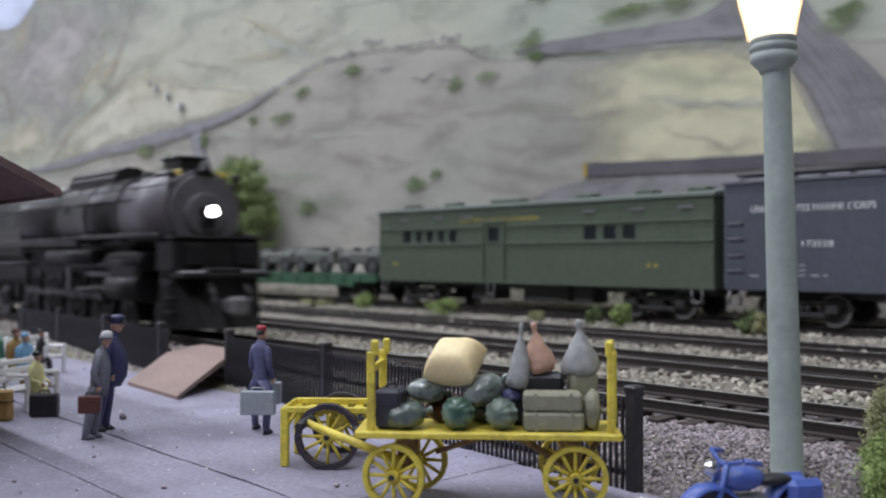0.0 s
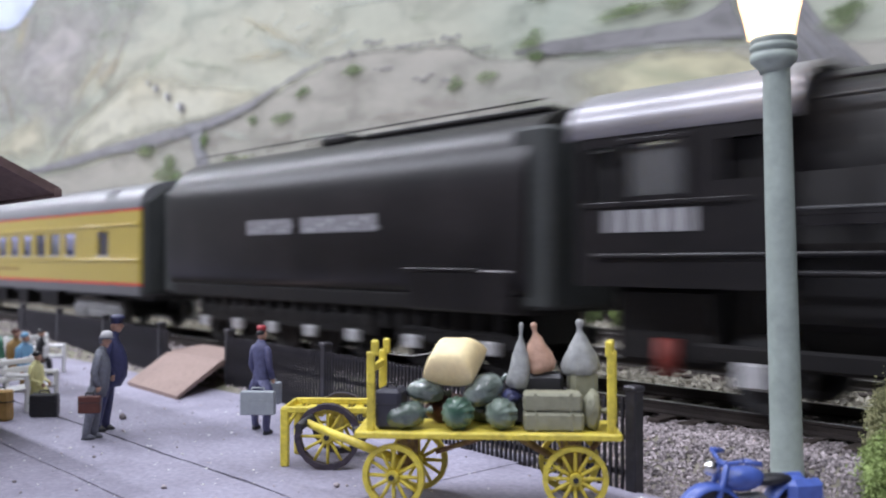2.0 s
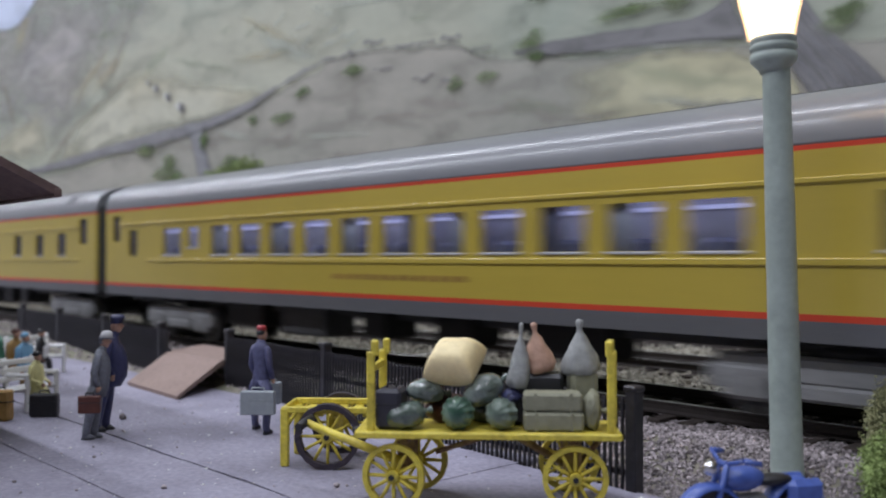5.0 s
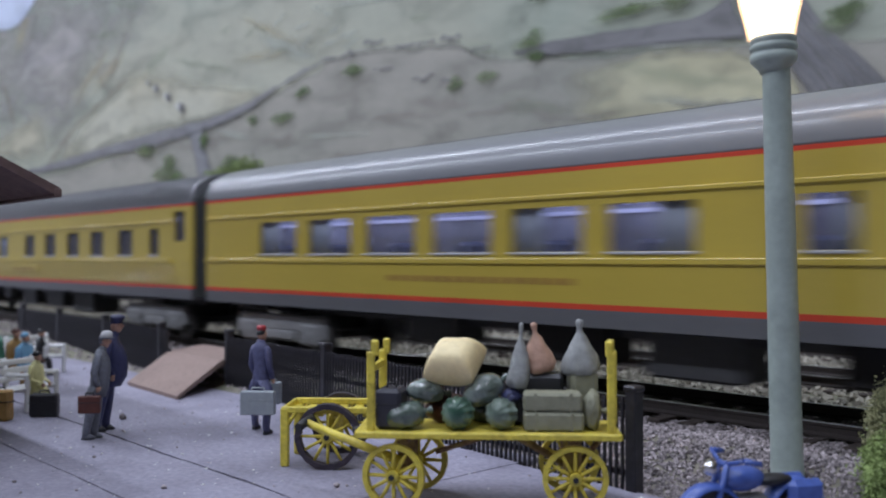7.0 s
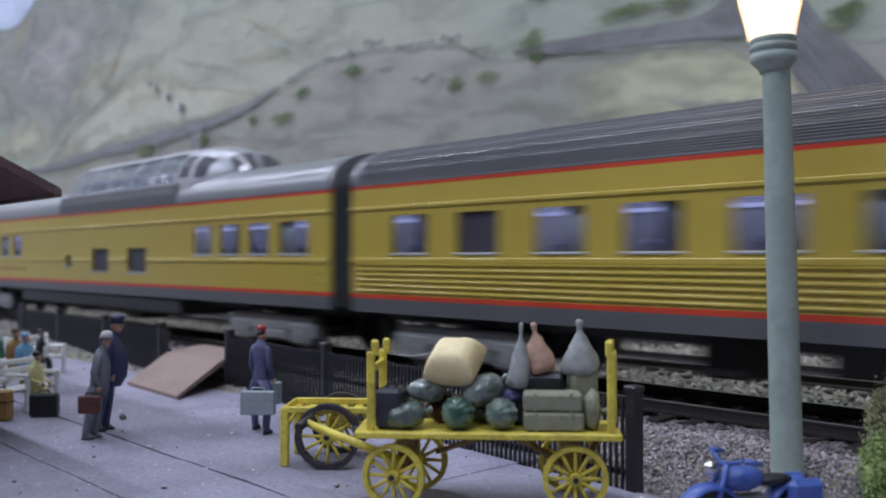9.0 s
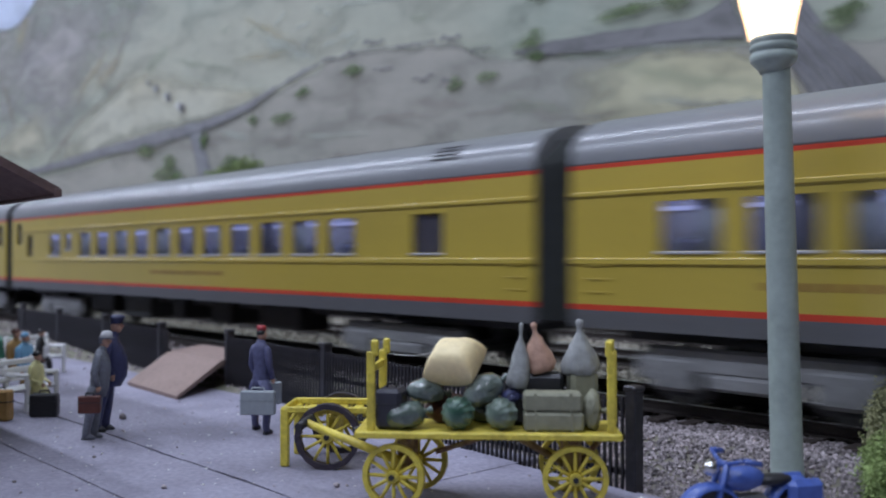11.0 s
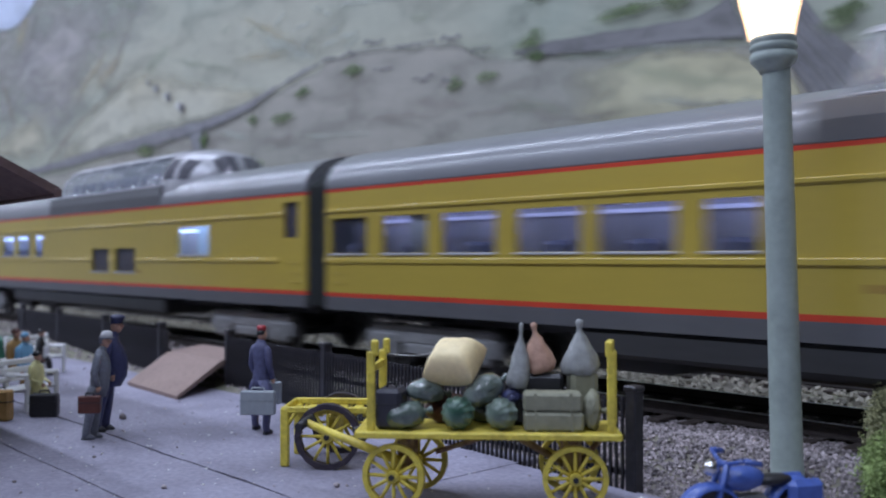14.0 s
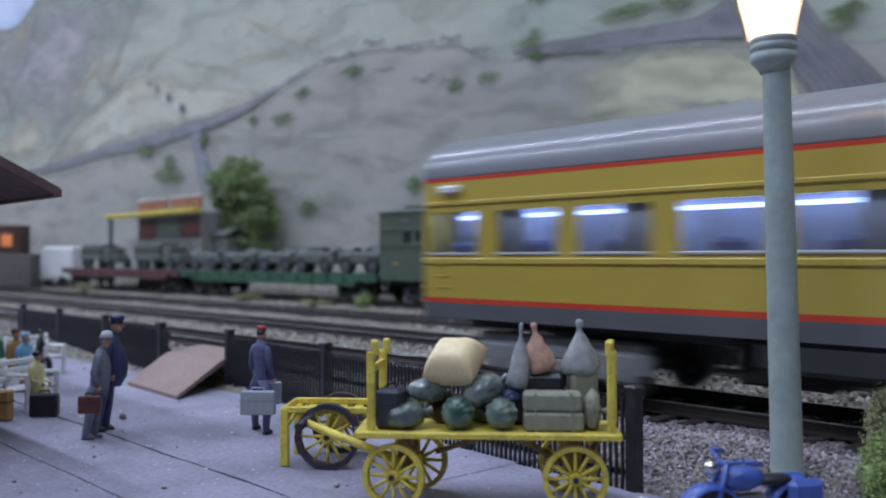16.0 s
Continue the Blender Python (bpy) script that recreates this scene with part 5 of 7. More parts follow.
def figurine(label, x, y, turn, height, mats, hat="cap", seated=False, belly=0.0, slim=1.0, stride=0.5, apart=0.9, lean=0.0, arms=(0.5, 0.5), arm_out=False):
    """A painted cast miniature; slots: coat, trousers, hat, flesh, shoes. Faces its own x."""
    bm = bmesh.new()
    w = slim
    d = 0.0
    if seated:
        d = -4.2
        loft(bm, [(0.6, 0, 4.0, 1.8, 1.7), (0.8, 0, 5.0, 2.4, 2.0), (0.5, 0, 6.0, 2.1, 1.8), (0, 0, 6.8, 1.3, 1.6)], 14, 1)
        for q in (-1, 1):
            loft(bm, [(3.0, q * 0.75, 0.5, 0.5, 0.45), (2.9, q * 0.8, 2.5, 0.65, 0.6), (2.5, q * 0.8, 4.6, 0.85, 0.75), (1.8, q * 0.8, 5.5, 0.9, 0.8)], 10, 1)
            loft(bm, [(3.4, q * 0.75, 0.0, 1.0, 0.5), (3.3, q * 0.75, 0.45, 0.95, 0.5), (3.0, q * 0.75, 0.9, 0.55, 0.45)], 10, 4)
    else:
        for q in (-1, 1):
            fx, fy = q * stride, q * apart
            loft(bm, [(fx + 0.1, fy, 0.55, 0.72, 0.62), (fx, fy, 1.4, 0.68, 0.6), (fx * 0.75 + 0.1, fy * 0.95, 4.6, 0.85, 0.78), (fx * 0.4, fy * 0.85, 7.6, 1.15, 0.95 * w), (0, q * 0.7, 9.6, 1.3, 1.05 * w)], 12, 1)
            loft(bm, [(fx + 0.45, fy, 0.0, 1.25, 0.6), (fx + 0.45, fy, 0.4, 1.2, 0.58), (fx + 0.15, fy, 0.9, 0.75, 0.5)], 12, 4)
    b = belly
    loft(bm, [(0.1 + b * 0.5, 0, 7.6 + d * 0.7, 1.45 + b * 0.5, 1.75 * w), (0.15 + b, 0, 9.3 + d, 1.5 + b * 0.75, 1.8 * w), (0.2 + b, 0, 10.8 + d, 1.4 + b * 0.8, 1.68 * w), (0.25 + b * 0.8, 0, 12.4 + d, 1.4 + b * 0.6, 1.8 * w),
              (0.2 + b * 0.3, 0, 14.0 + d, 1.4 + b * 0.3, 2.0 * w), (0, 0, 15.3 + d, 1.15, 2.05 * w), (-0.05, 0, 16.1 + d, 0.85, 1.35 * w), (0.05, 0, 16.6 + d, 0.6, 0.65)], 18, 0)
    # lapels, a collar and a pale shirt front
    loft(bm, [(0.1, 0, 16.0 + d, 0.85, 0.95 * w), (0.15, 0, 16.5 + d, 0.78, 0.82), (0.2, 0, 16.9 + d, 0.55, 0.6)], 12, 0)
    for q, reach in zip((-1, 1), arms):
        sh = (0.0, q * 1.95 * w, 15.1 + d)
        el = (-0.3 + reach * 0.5, q * 2.4 * w + 0.15 * q * b, 12.3 + d)
        ha = (0.5 + reach * 1.4, q * 2.1 * w, 9.7 + d) if not arm_out else (2.8, q * 1.3, 11.2 + d)
        loft(bm, [(ha[0], ha[1], ha[2], 0.5, 0.45), ((el[0] + ha[0]) / 2, (el[1] + ha[1]) / 2, (el[2] + ha[2]) / 2, 0.6, 0.52), (*el, 0.72, 0.6), ((el[0] + sh[0]) / 2, (el[1] + sh[1]) / 2, 13.8 + d, 0.78, 0.62), (*sh, 0.75, 0.62), (0, q * 1.6 * w, 15.7 + d, 0.5, 0.5)], 10, 0)
        ball(bm, (ha[0] + 0.15, ha[1], ha[2] - 0.45), 0.45, 0.36, 0.6, 3)
    hx, hz = 0.35, 17.85 + d
    ball(bm, (hx, 0, hz), 0.98, 0.82, 1.15, 3)
    loft(bm, [(hx + 0.35, 0, hz - 1.15, 0.45, 0.5), (hx + 0.4, 0, hz - 0.6, 0.6, 0.66), (hx + 0.3, 0, hz, 0.7, 0.74)], 10, 3)
    ball(bm, (hx + 1.0, 0, hz - 0.1), 0.26, 0.2, 0.3, 3, 1)
    for q in (-1, 1):
        ball(bm, (hx - 0.1, q * 0.84, hz), 0.24, 0.14, 0.34, 3, 1)
    if hat == "brim":
        loft(bm, [(hx + 0.1, 0, hz + 0.42, 1.42, 1.2), (hx + 0.1, 0, hz + 0.62, 1.4, 1.17)], 16, 4)
        loft(bm, [(hx, 0, hz + 0.6, 1.12, 0.98), (hx, 0, hz + 1.1, 1.08, 0.94), (hx, 0, hz + 1.65, 0.95, 0.75), (hx, 0, hz + 1.8, 0.6, 0.35)], 16, 2)
        loft(bm, [(hx - 0.35, 0, hz - 0.5, 0.65, 0.8), (hx - 0.3, 0, hz + 0.5, 0.8, 0.88)], 12, 4)
    elif hat == "cap":
        loft(bm, [(hx - 0.05, 0, hz + 0.4, 1.0, 0.88), (hx - 0.05, 0, hz + 0.95, 1.02, 0.9), (hx, 0, hz + 1.35, 1.3, 1.15), (hx - 0.05, 0, hz + 1.7, 1.2, 1.05), (hx - 0.1, 0, hz + 1.9, 0.5, 0.45)], 16, 2)
        loft(bm, [(hx + 0.85, 0, hz + 0.36, 0.75, 0.7), (hx + 0.8, 0, hz + 0.5, 0.7, 0.68)], 12, 4)
    elif hat == "pillbox":
        loft(bm, [(hx - 0.1, 0, hz + 0.75, 0.92, 0.82), (hx - 0.1, 0, hz + 1.3, 0.95, 0.86), (hx - 0.1, 0, hz + 1.6, 0.75, 0.68)], 14, 2)
        ball(bm, (hx - 0.28, 0, hz + 0.3), 0.9, 0.85, 0.85, 4)
    else:
        ball(bm, (hx - 0.2, 0, hz + 0.35), 1.12, 1.02, 1.05, 2, 2, rough=0.3)
    k = height / 20.0
    # folds of the casting, stoop and size
    for v in bm.verts:
        c = v.co
        v.co = (c + 0.16 * noise.noise_vector(c * 0.9 + Vector((x, y, 0))) + 0.07 * noise.noise_vector(c * 2.3)) * k
        v.co.x += lean * v.co.z + 0.012 * lean * v.co.z * v.co.z
        v.co.z = max(v.co.z, 0)
    return solid("figurine", bm, mats, label, "figurine", "platform figurines", at=at(x, y, 0, turn))


def suitcase(label, x, y, z, turn, w, d, h, mat, handle=BLACKISH, plain=False):
    sc = thing("suitcase", label, "suitcase", "luggage", at=at(x, y, z, turn))
    bm = bmesh.new()
    box(bm, -w / 2, w / 2, -d / 2, d / 2, 0, h, min(w, d, h) * 0.14)
    part("case", bm, mat, sc)
    if plain:
        for q in (-0.3, 0.3):
            bm = bmesh.new()
            box(bm, q * w - 0.2, q * w + 0.2, -d / 2 - 0.04, d / 2 + 0.04, 0.1, h + 0.04, 0.02)
            part("strap", bm, mat, sc)
        return sc
    bm = bmesh.new()
    box(bm, -w / 2 - 0.05, w / 2 + 0.05, -d / 2 - 0.05, d / 2 + 0.05, h * 0.60, h * 0.64, 0.01)
    part("seam", bm, handle, sc)
    bm = bmesh.new()
    for q in (-0.18, 0.18):
        tube(bm, (q * w, 0, h - 0.1), (q * w, 0, h + 0.5), 0.14, seg=6)
    tube(bm, (-0.18 * w, 0, h + 0.5), (0.18 * w, 0, h + 0.5), 0.16, seg=6)
    part("handle", bm, handle, sc)
    return sc


def fence(x0, y0, x1, y1, post_at, label):
    ln = math.hypot(x1 - x0, y1 - y0)
    turn = math.degrees(math.atan2(y1 - y0, x1 - x0))
    fe = thing("fence", label, "fence", "platform fences", at=at(x0, y0, -1.0, turn))
    for z in (3.2, 8.2, 12.4):
        bm = bmesh.new()
        box(bm, 0, ln, -0.35, 0.35, z - 0.4, z + 0.4, 0.1)
        part("rail", bm, FENCE, fe)
    bm = bmesh.new()
    box(bm, -0.22, 0.22, -0.75, -0.35, -0.2, 13.6, 0.06)
    picket = mesh_of("picket", bm, FENCE)
    n = int(ln / 1.08)
    rng = random.Random(int(ln))
    for i in range(n):
        share("picket", picket, fe, at((i + 0.5) * ln / n, 0, rng.uniform(-0.15, 0.15)))
    bm = bmesh.new()
    box(bm, -0.95, 0.95, -0.95, 0.95, -0.5, 15.0, 0.2)
    box(bm, -1.15, 1.15, -1.15, 1.15, 14.6, 15.5, 0.25)
    post = mesh_of("post", bm, FENCE)
    for q in post_at:
        share("post", post, fe, at(q * ln, 0, 0))
    return fe


def ramp():
    bm = bmesh.new()
    low = [(-221.5, 97.2), (-191.0, 95.4)]
    mid = [(-231.0, 113.0), (-200.5, 112.0)]
    top = [(-238.0, 127.0), (-208.0, 126.5)]
    z = (0.9, 7.0, 7.3)
    up = [[bm.verts.new((x, y, h)) for x, y in row] for row, h in zip((low, mid, top), z)]
    dn = [[bm.verts.new((x, y, h)) for x, y in row] for row, h in zip((low, mid, top), (0.0, 5.6, 5.9))]
    for k in range(2):
        bm.faces.new((up[k][0], up[k][1], up[k + 1][1], up[k + 1][0]))
        bm.faces.new((dn[k][0], dn[k + 1][0], dn[k + 1][1], dn[k][1]))
        for q in (0, 1):
            bm.faces.new((up[k][q], up[k + 1][q], dn[k + 1][q], dn[k][q]))
    bm.faces.new((up[0][0], dn[0][0], dn[0][1], up[0][1]))
    bm.faces.new((up[2][0], up[2][1], dn[2][1], dn[2][0]))
    solid("ramp", bm, RAMP, "plain brown card ramp up to the track", "ramp")


def bench(label, x, y, turn, length=17):
    be = thing("bench", label, "bench", "white benches", at=at(x, y, 0, turn))
    for k in range(4):
        bm = bmesh.new()
        box(bm, -2.2 + k * 1.35, -1.2 + k * 1.35, -length / 2, length / 2, 4.6, 5.1, 0.1)
        part("seat_slat", bm, WHITE, be)
    for k in range(3):
        bm = bmesh.new()
        box(bm, -3.3 - 0.3 * k, -2.5 - 0.3 * k, -length / 2, length / 2, 5.9 + 1.7 * k, 7.2 + 1.7 * k, 0.3)
        part("back_slat", bm, WHITE, be)
    for q in (-length / 2 + 0.4, 0, length / 2 - 0.4):
        bm = bmesh.new()
        box(bm, -3.0, 3.3, q - 0.55, q + 0.55, 7.0, 8.0, 0.35)
        box(bm, 2.2, 3.2, q - 0.5, q + 0.5, 0, 7.4, 0.25)
        tube(bm, (-2.4, q, 0), (-3.9, q, 11.0), 0.6, seg=8)
        box(bm, -2.8, 2.8, q - 0.4, q + 0.4, 4.0, 4.7, 0.1)
        part("end_frame", bm, WHITE, be)
    return be


def station():
    """The station house beside the platform; one corner of its roof reaches into the view."""
    st = thing("station_house", "small wooden station house with low brown roof", "station")
    wall = material("station_wall", (0.42, 0.36, 0.22), 0.8, spread=0.1)
    roof = material("roof_brown", (0.14, 0.09, 0.085), 0.8, spread=0.25, fine=700, coarse=80, bump=0.4, second=(0.10, 0.065, 0.06))
    bm = bmesh.new()
    box(bm, -390, -166, -58, 40, 0, 48)
    part("wall", bm, wall, st)
    bm = bmesh.new()
    ridge, eave = 73.6, 43.8
    extrude_x(bm, [(55.5, eave), (-8.5, ridge + 1.6), (-72.5, eave), (-72.0, eave - 1.3), (-8.5, ridge), (55.0, eave - 1.3)], -402, -153.2)
    part("roof", bm, roof, st)
    bm = bmesh.new()
    box(bm, -402, -153.0, 54.6, 55.8, eave - 1.6, eave - 0.2, 0.1)
    part("gutter", bm, roof, st)


def wagon_wheel(name, parent, r, mats, m, spokes=12, width=0.9, ragged=0.0):
    """A spoked wheel: the rim carries its spokes and hub."""
    bm = bmesh.new()
    ring(bm, (0, 0), r, r * 0.84, -width / 2, width / 2, 72 if ragged else 36)
    for v in bm.verts:
        v.co += ragged * noise.noise_vector(v.co * 1.3) + 0.6 * ragged * noise.noise_vector(v.co * 4.0)
    wheel = part(name, bm, mats[0], parent, at=m)
    bm = bmesh.new()
    tube(bm, (r * 0.15, 0, 0), (r * 0.88, 0, 0), 0.28, 0.22, 7)
    spoke = mesh_of("spoke", bm, mats[1])
    for i in range(spokes):
        share("spoke", spoke, wheel, Matrix.Rotation(2 * math.pi * i / spokes, 4, "Y"))
    bm = bmesh.new()
    tube(bm, (0, -0.9, 0), (0, 0.9, 0), r * 0.19, seg=14)
    tube(bm, (0, -1.2, 0), (0, 1.2, 0), r * 0.09, seg=10, mat=1)
    part("hub", bm, mats[1:], wheel)
    return wheel


CART = pose(0, 0, 0, 0, 0, RIGHT - 3.5)


def on_cart(x, d, z, turn=0):
    """A place in the wagon's own measure: along it, across it, up."""
    return Matrix.Translation(Vector((-87.2, 81.0, 0)) * MM) @ CART @ pose(x * MM, d * MM, z * MM, 0, 0, turn)


def baggage_wagon():
    ca = thing("baggage_wagon", "yellow four-wheeled station baggage wagon loaded with luggage", "wagon", at=on_cart(0, 0, 0))
    for k in range(5):
        bm = bmesh.new()
        box(bm, -10.6, 22.4, -4.3 + k * 1.9, -2.48 + k * 1.9, 9.5, 10.0, 0.1)
        part("deck_plank", bm, CART_YELLOW, ca)
    bm = bmesh.new()
    for q in (-4.5, 5.4):
        box(bm, -10.8, 22.6, q - 0.25, q + 0.25, 9.15, 9.95, 0.12)
    box(bm, -11.0, -10.5, -4.6, 5.5, 9.15, 10.0, 0.1)
    box(bm, 22.3, 22.8, -4.6, 5.5, 9.15, 10.0, 0.1)
    part("deck_frame", bm, CART_YELLOW, ca)
    for x, lean, back in ((-9.0, 0.08, 0.5), (21.5, -0.05, 1.2)):
        for q, h in ((-3.6, 21.3), (4.6, 20.8)):
            bm = bmesh.new()
            xq = x + (back if q > 0 else 0)
            box(bm, xq - 0.52, xq + 0.52, q - 0.4, q + 0.4, 9.6, h - 1.2, 0.15)
            box(bm, xq - 0.45 + lean * 6, xq + 0.5 + lean * 6, q - 0.4, q + 0.4, h - 1.8, h + 0.3, 0.2)
            part("rack_post", bm, CART_YELLOW, ca)
        for z in (12.0, 17.8):
            bm = bmesh.new()
            box(bm, x - 0.25, x + 0.25, -3.6, 4.6, z - 0.5, z + 0.5, 0.1, m=Matrix.Translation((x, -3.6, 0)) @ Matrix.Rotation(-0.146 * back / 1.2, 4, "Z") @ Matrix.Translation((-x, 3.6, 0)))
            part("rack_bar", bm, CART_YELLOW, ca)
    wm = [CART_YELLOW, CART_YELLOW, BLACKISH]
    for q in (-3.4, 6.8):
        a = radians(-13)
        wagon_wheel("wheel", ca, 4.15, wm, pose((-5.0 - math.sin(a) * (q - 1.4)) * MM, q * MM, 4.15 * MM, 0, 0, -13))
        wagon_wheel("wheel", ca, 4.15, wm, pose(17.0 * MM, q * MM, 4.15 * MM))
    bm = bmesh.new()
    tube(bm, (-6.0, -3.4, 4.15), (-3.8, 6.8, 4.15), 0.4, seg=8)
    tube(bm, (17, -3.4, 4.15), (17, 6.8, 4.15), 0.4, seg=8)
    for x in (-5, 17):
        box(bm, x - 1.2, x + 1.2, 1.2, 2.4, 4.2, 9.2, 0.2)
        box(bm, x - 1.2, x + 1.2, 5.2, 6.4, 4.2, 9.2, 0.2)
        box(bm, x - 0.6, x + 0.6, -0.6, 7.6, 7.6, 8.4, 0.2)
    tube(bm, (16, 3, 4.6), (8, 3, 9.2), 0.5, seg=8)
    tube(bm, (18, 3, 4.6), (22, 3, 9.2), 0.4, seg=8)
    tube(bm, (-1, 1, 6.4), (8, 3, 8.8), 0.35, seg=8)
    part("axle_frame", bm, material("cart_rusty", (0.22, 0.13, 0.075), 0.7, spread=0.3, fine=1200, coarse=300, second=(0.40, 0.31, 0.06), amount=0.7), ca, "rusty axle frame with worn yellow paint")
    bm = bmesh.new()
    tube(bm, (-5.4, 0.2, 5.2), (-19.3, 5.2, 9.3), 0.65, 0.55, 10)
    part("tongue", bm, CART_YELLOW, ca)
    bm = bmesh.new()
    tube(bm, (-19.9, 3.0, 9.0), (-18.9, 7.0, 9.6), 0.6, seg=10)
    tube(bm, (-12.4, 3.4, 8.6), (-8.4, 6.2, 9.4), 0.45, seg=8)
    part("tongue_grip", bm, BLACKISH, ca)


def hand_cart():
    x, y, _ = (-101.8, 94.6, 32.0)
    hc = thing("hand_cart", "yellow two-wheeled hand cart with dark tyres", "hand cart", at=at(x, y, 0, RIGHT - 4))
    for q in (-1.0, 8.0):
        bm = bmesh.new()
        box(bm, -24.8, -11.5, q - 0.4, q + 0.4, 8.2, 9.2, 0.15)
        part("side_rail", bm, CART_YELLOW, hc)
        bm = bmesh.new()
        box(bm, -25.0, -23.7, q - 0.5, q + 0.5, 0, 9.0, 0.2)
        tube(bm, (-22.5, q, 8.6), (-24.2, q, 6.0), 0.35, seg=6)
        part("leg", bm, CART_YELLOW, hc)
    for k in range(6):
        bm = bmesh.new()
        box(bm, -24.8 + k * 2.5, -23.4 + k * 2.5, -1, 8, 7.7, 8.2, 0.1)
        part("deck_plank", bm, CART_YELLOW, hc)
    bm = bmesh.new()
    box(bm, -25, -24.4, -1.2, 8.2, 7.6, 9.1, 0.15)
    part("end_board", bm, CART_YELLOW, hc)
    for q in (-2.4, 9.4):
        wagon_wheel("wheel", hc, 4.95, [material("tyre_chipped", (0.03, 0.022, 0.035), 0.5, spread=0.4, fine=900, coarse=300, second=(0.065, 0.05, 0.05), bump=0.8), CART_YELLOW, BLACKISH], pose(-17.4 * MM, q * MM, 4.95 * MM), 12, 1.5, 0.13)
    bm = bmesh.new()
    tube(bm, (-17.4, -2.4, 4.95), (-17.4, 9.4, 4.95), 0.4, seg=8)
    box(bm, -18.2, -16.6, 0, 7, 5, 7.9, 0.2)
    part("axle", bm, CART_YELLOW, hc)


def sack(label, x, d, z, r, h, mat, lean=0):
    """A tied cloth sack with a knotted neck."""
    bm = bmesh.new()
    lathe(bm, [(r * 0.8, 0), (r * 1.05, h * 0.05), (r * 1.06, h * 0.16), (r * 0.9, h * 0.34), (r * 0.66, h * 0.52), (r * 0.38, h * 0.68), (r * 0.2, h * 0.76), (r * 0.15, h * 0.82), (r * 0.22, h * 0.9), (r * 0.24, h * 0.96), (r * 0.1, h)], 20)
    for v in bm.verts:
        a = math.atan2(v.co.y, v.co.x)
        k = 1 + 0.09 * math.sin(a * 5 + v.co.z * 0.7) + 0.34 * noise.noise(v.co * 0.7 + Vector((x, d, z)))
        v.co.x, v.co.y = v.co.x * k, v.co.y * k * 0.8
    m = on_cart(x, d, z, 20) @ pose(0, 0, 0, 0, lean, 0)
    solid("sack", bm, mat, label, "sack", "load of the wagon", at=m)


def bundle(label, x, d, z, rx, ry, rz, mat, turn=0, tilt=0, ribs=0):
    """A tied bag with creases, or with ribs a melon."""
    bm = bmesh.new()
    ball(bm, (0, 0, 0), 1, 1, 1, sub=5)
    here = Vector((x, d, z))
    for v in bm.verts:
        a = math.atan2(v.co.z, v.co.y)
        if ribs:
            k = 1 - 0.11 * abs(math.sin(a * ribs / 2 + 0.5 * noise.noise(v.co * 2))) * (1 - v.co.x ** 6) + 0.05 * noise.noise(v.co * 2.4 + here)
        else:
            warp = v.co + 0.35 * noise.noise_vector(v.co * 1.6 + here)
            k = 1.04 + 0.18 * noise.noise(v.co * 1.7 + here) - 0.26 * max(0, 0.22 - abs(noise.noise(warp * 2.6 + here))) - 0.3 * max(0, 0.14 - abs(noise.noise(warp * 5.5 + here)))
            # gathered neck at one end
            k *= 1 - 0.45 * max(0, v.co.x - 0.72) / 0.28
        v.co = Vector((v.co.x * rx * (0.9 + 0.1 * k), v.co.y * ry * k, v.co.z * rz * k))
    if not ribs:
        lathe(bm, [(0.5, 0), (0.28, 0.35), (0.5, 0.8), (0.62, 1.05), (0.3, 1.1)], 12, 0, Matrix.Translation((rx * 0.86, 0, 0)) @ Matrix.Rotation(1.5708, 4, "Y"))
    solid("melon" if ribs else "canvas_bag", bm, mat, label, "melon" if ribs else "bag", "load of the wagon", at=on_cart(x, d, z + rz * 0.96, turn) @ pose(0, 0, 0, 0, tilt, 0))


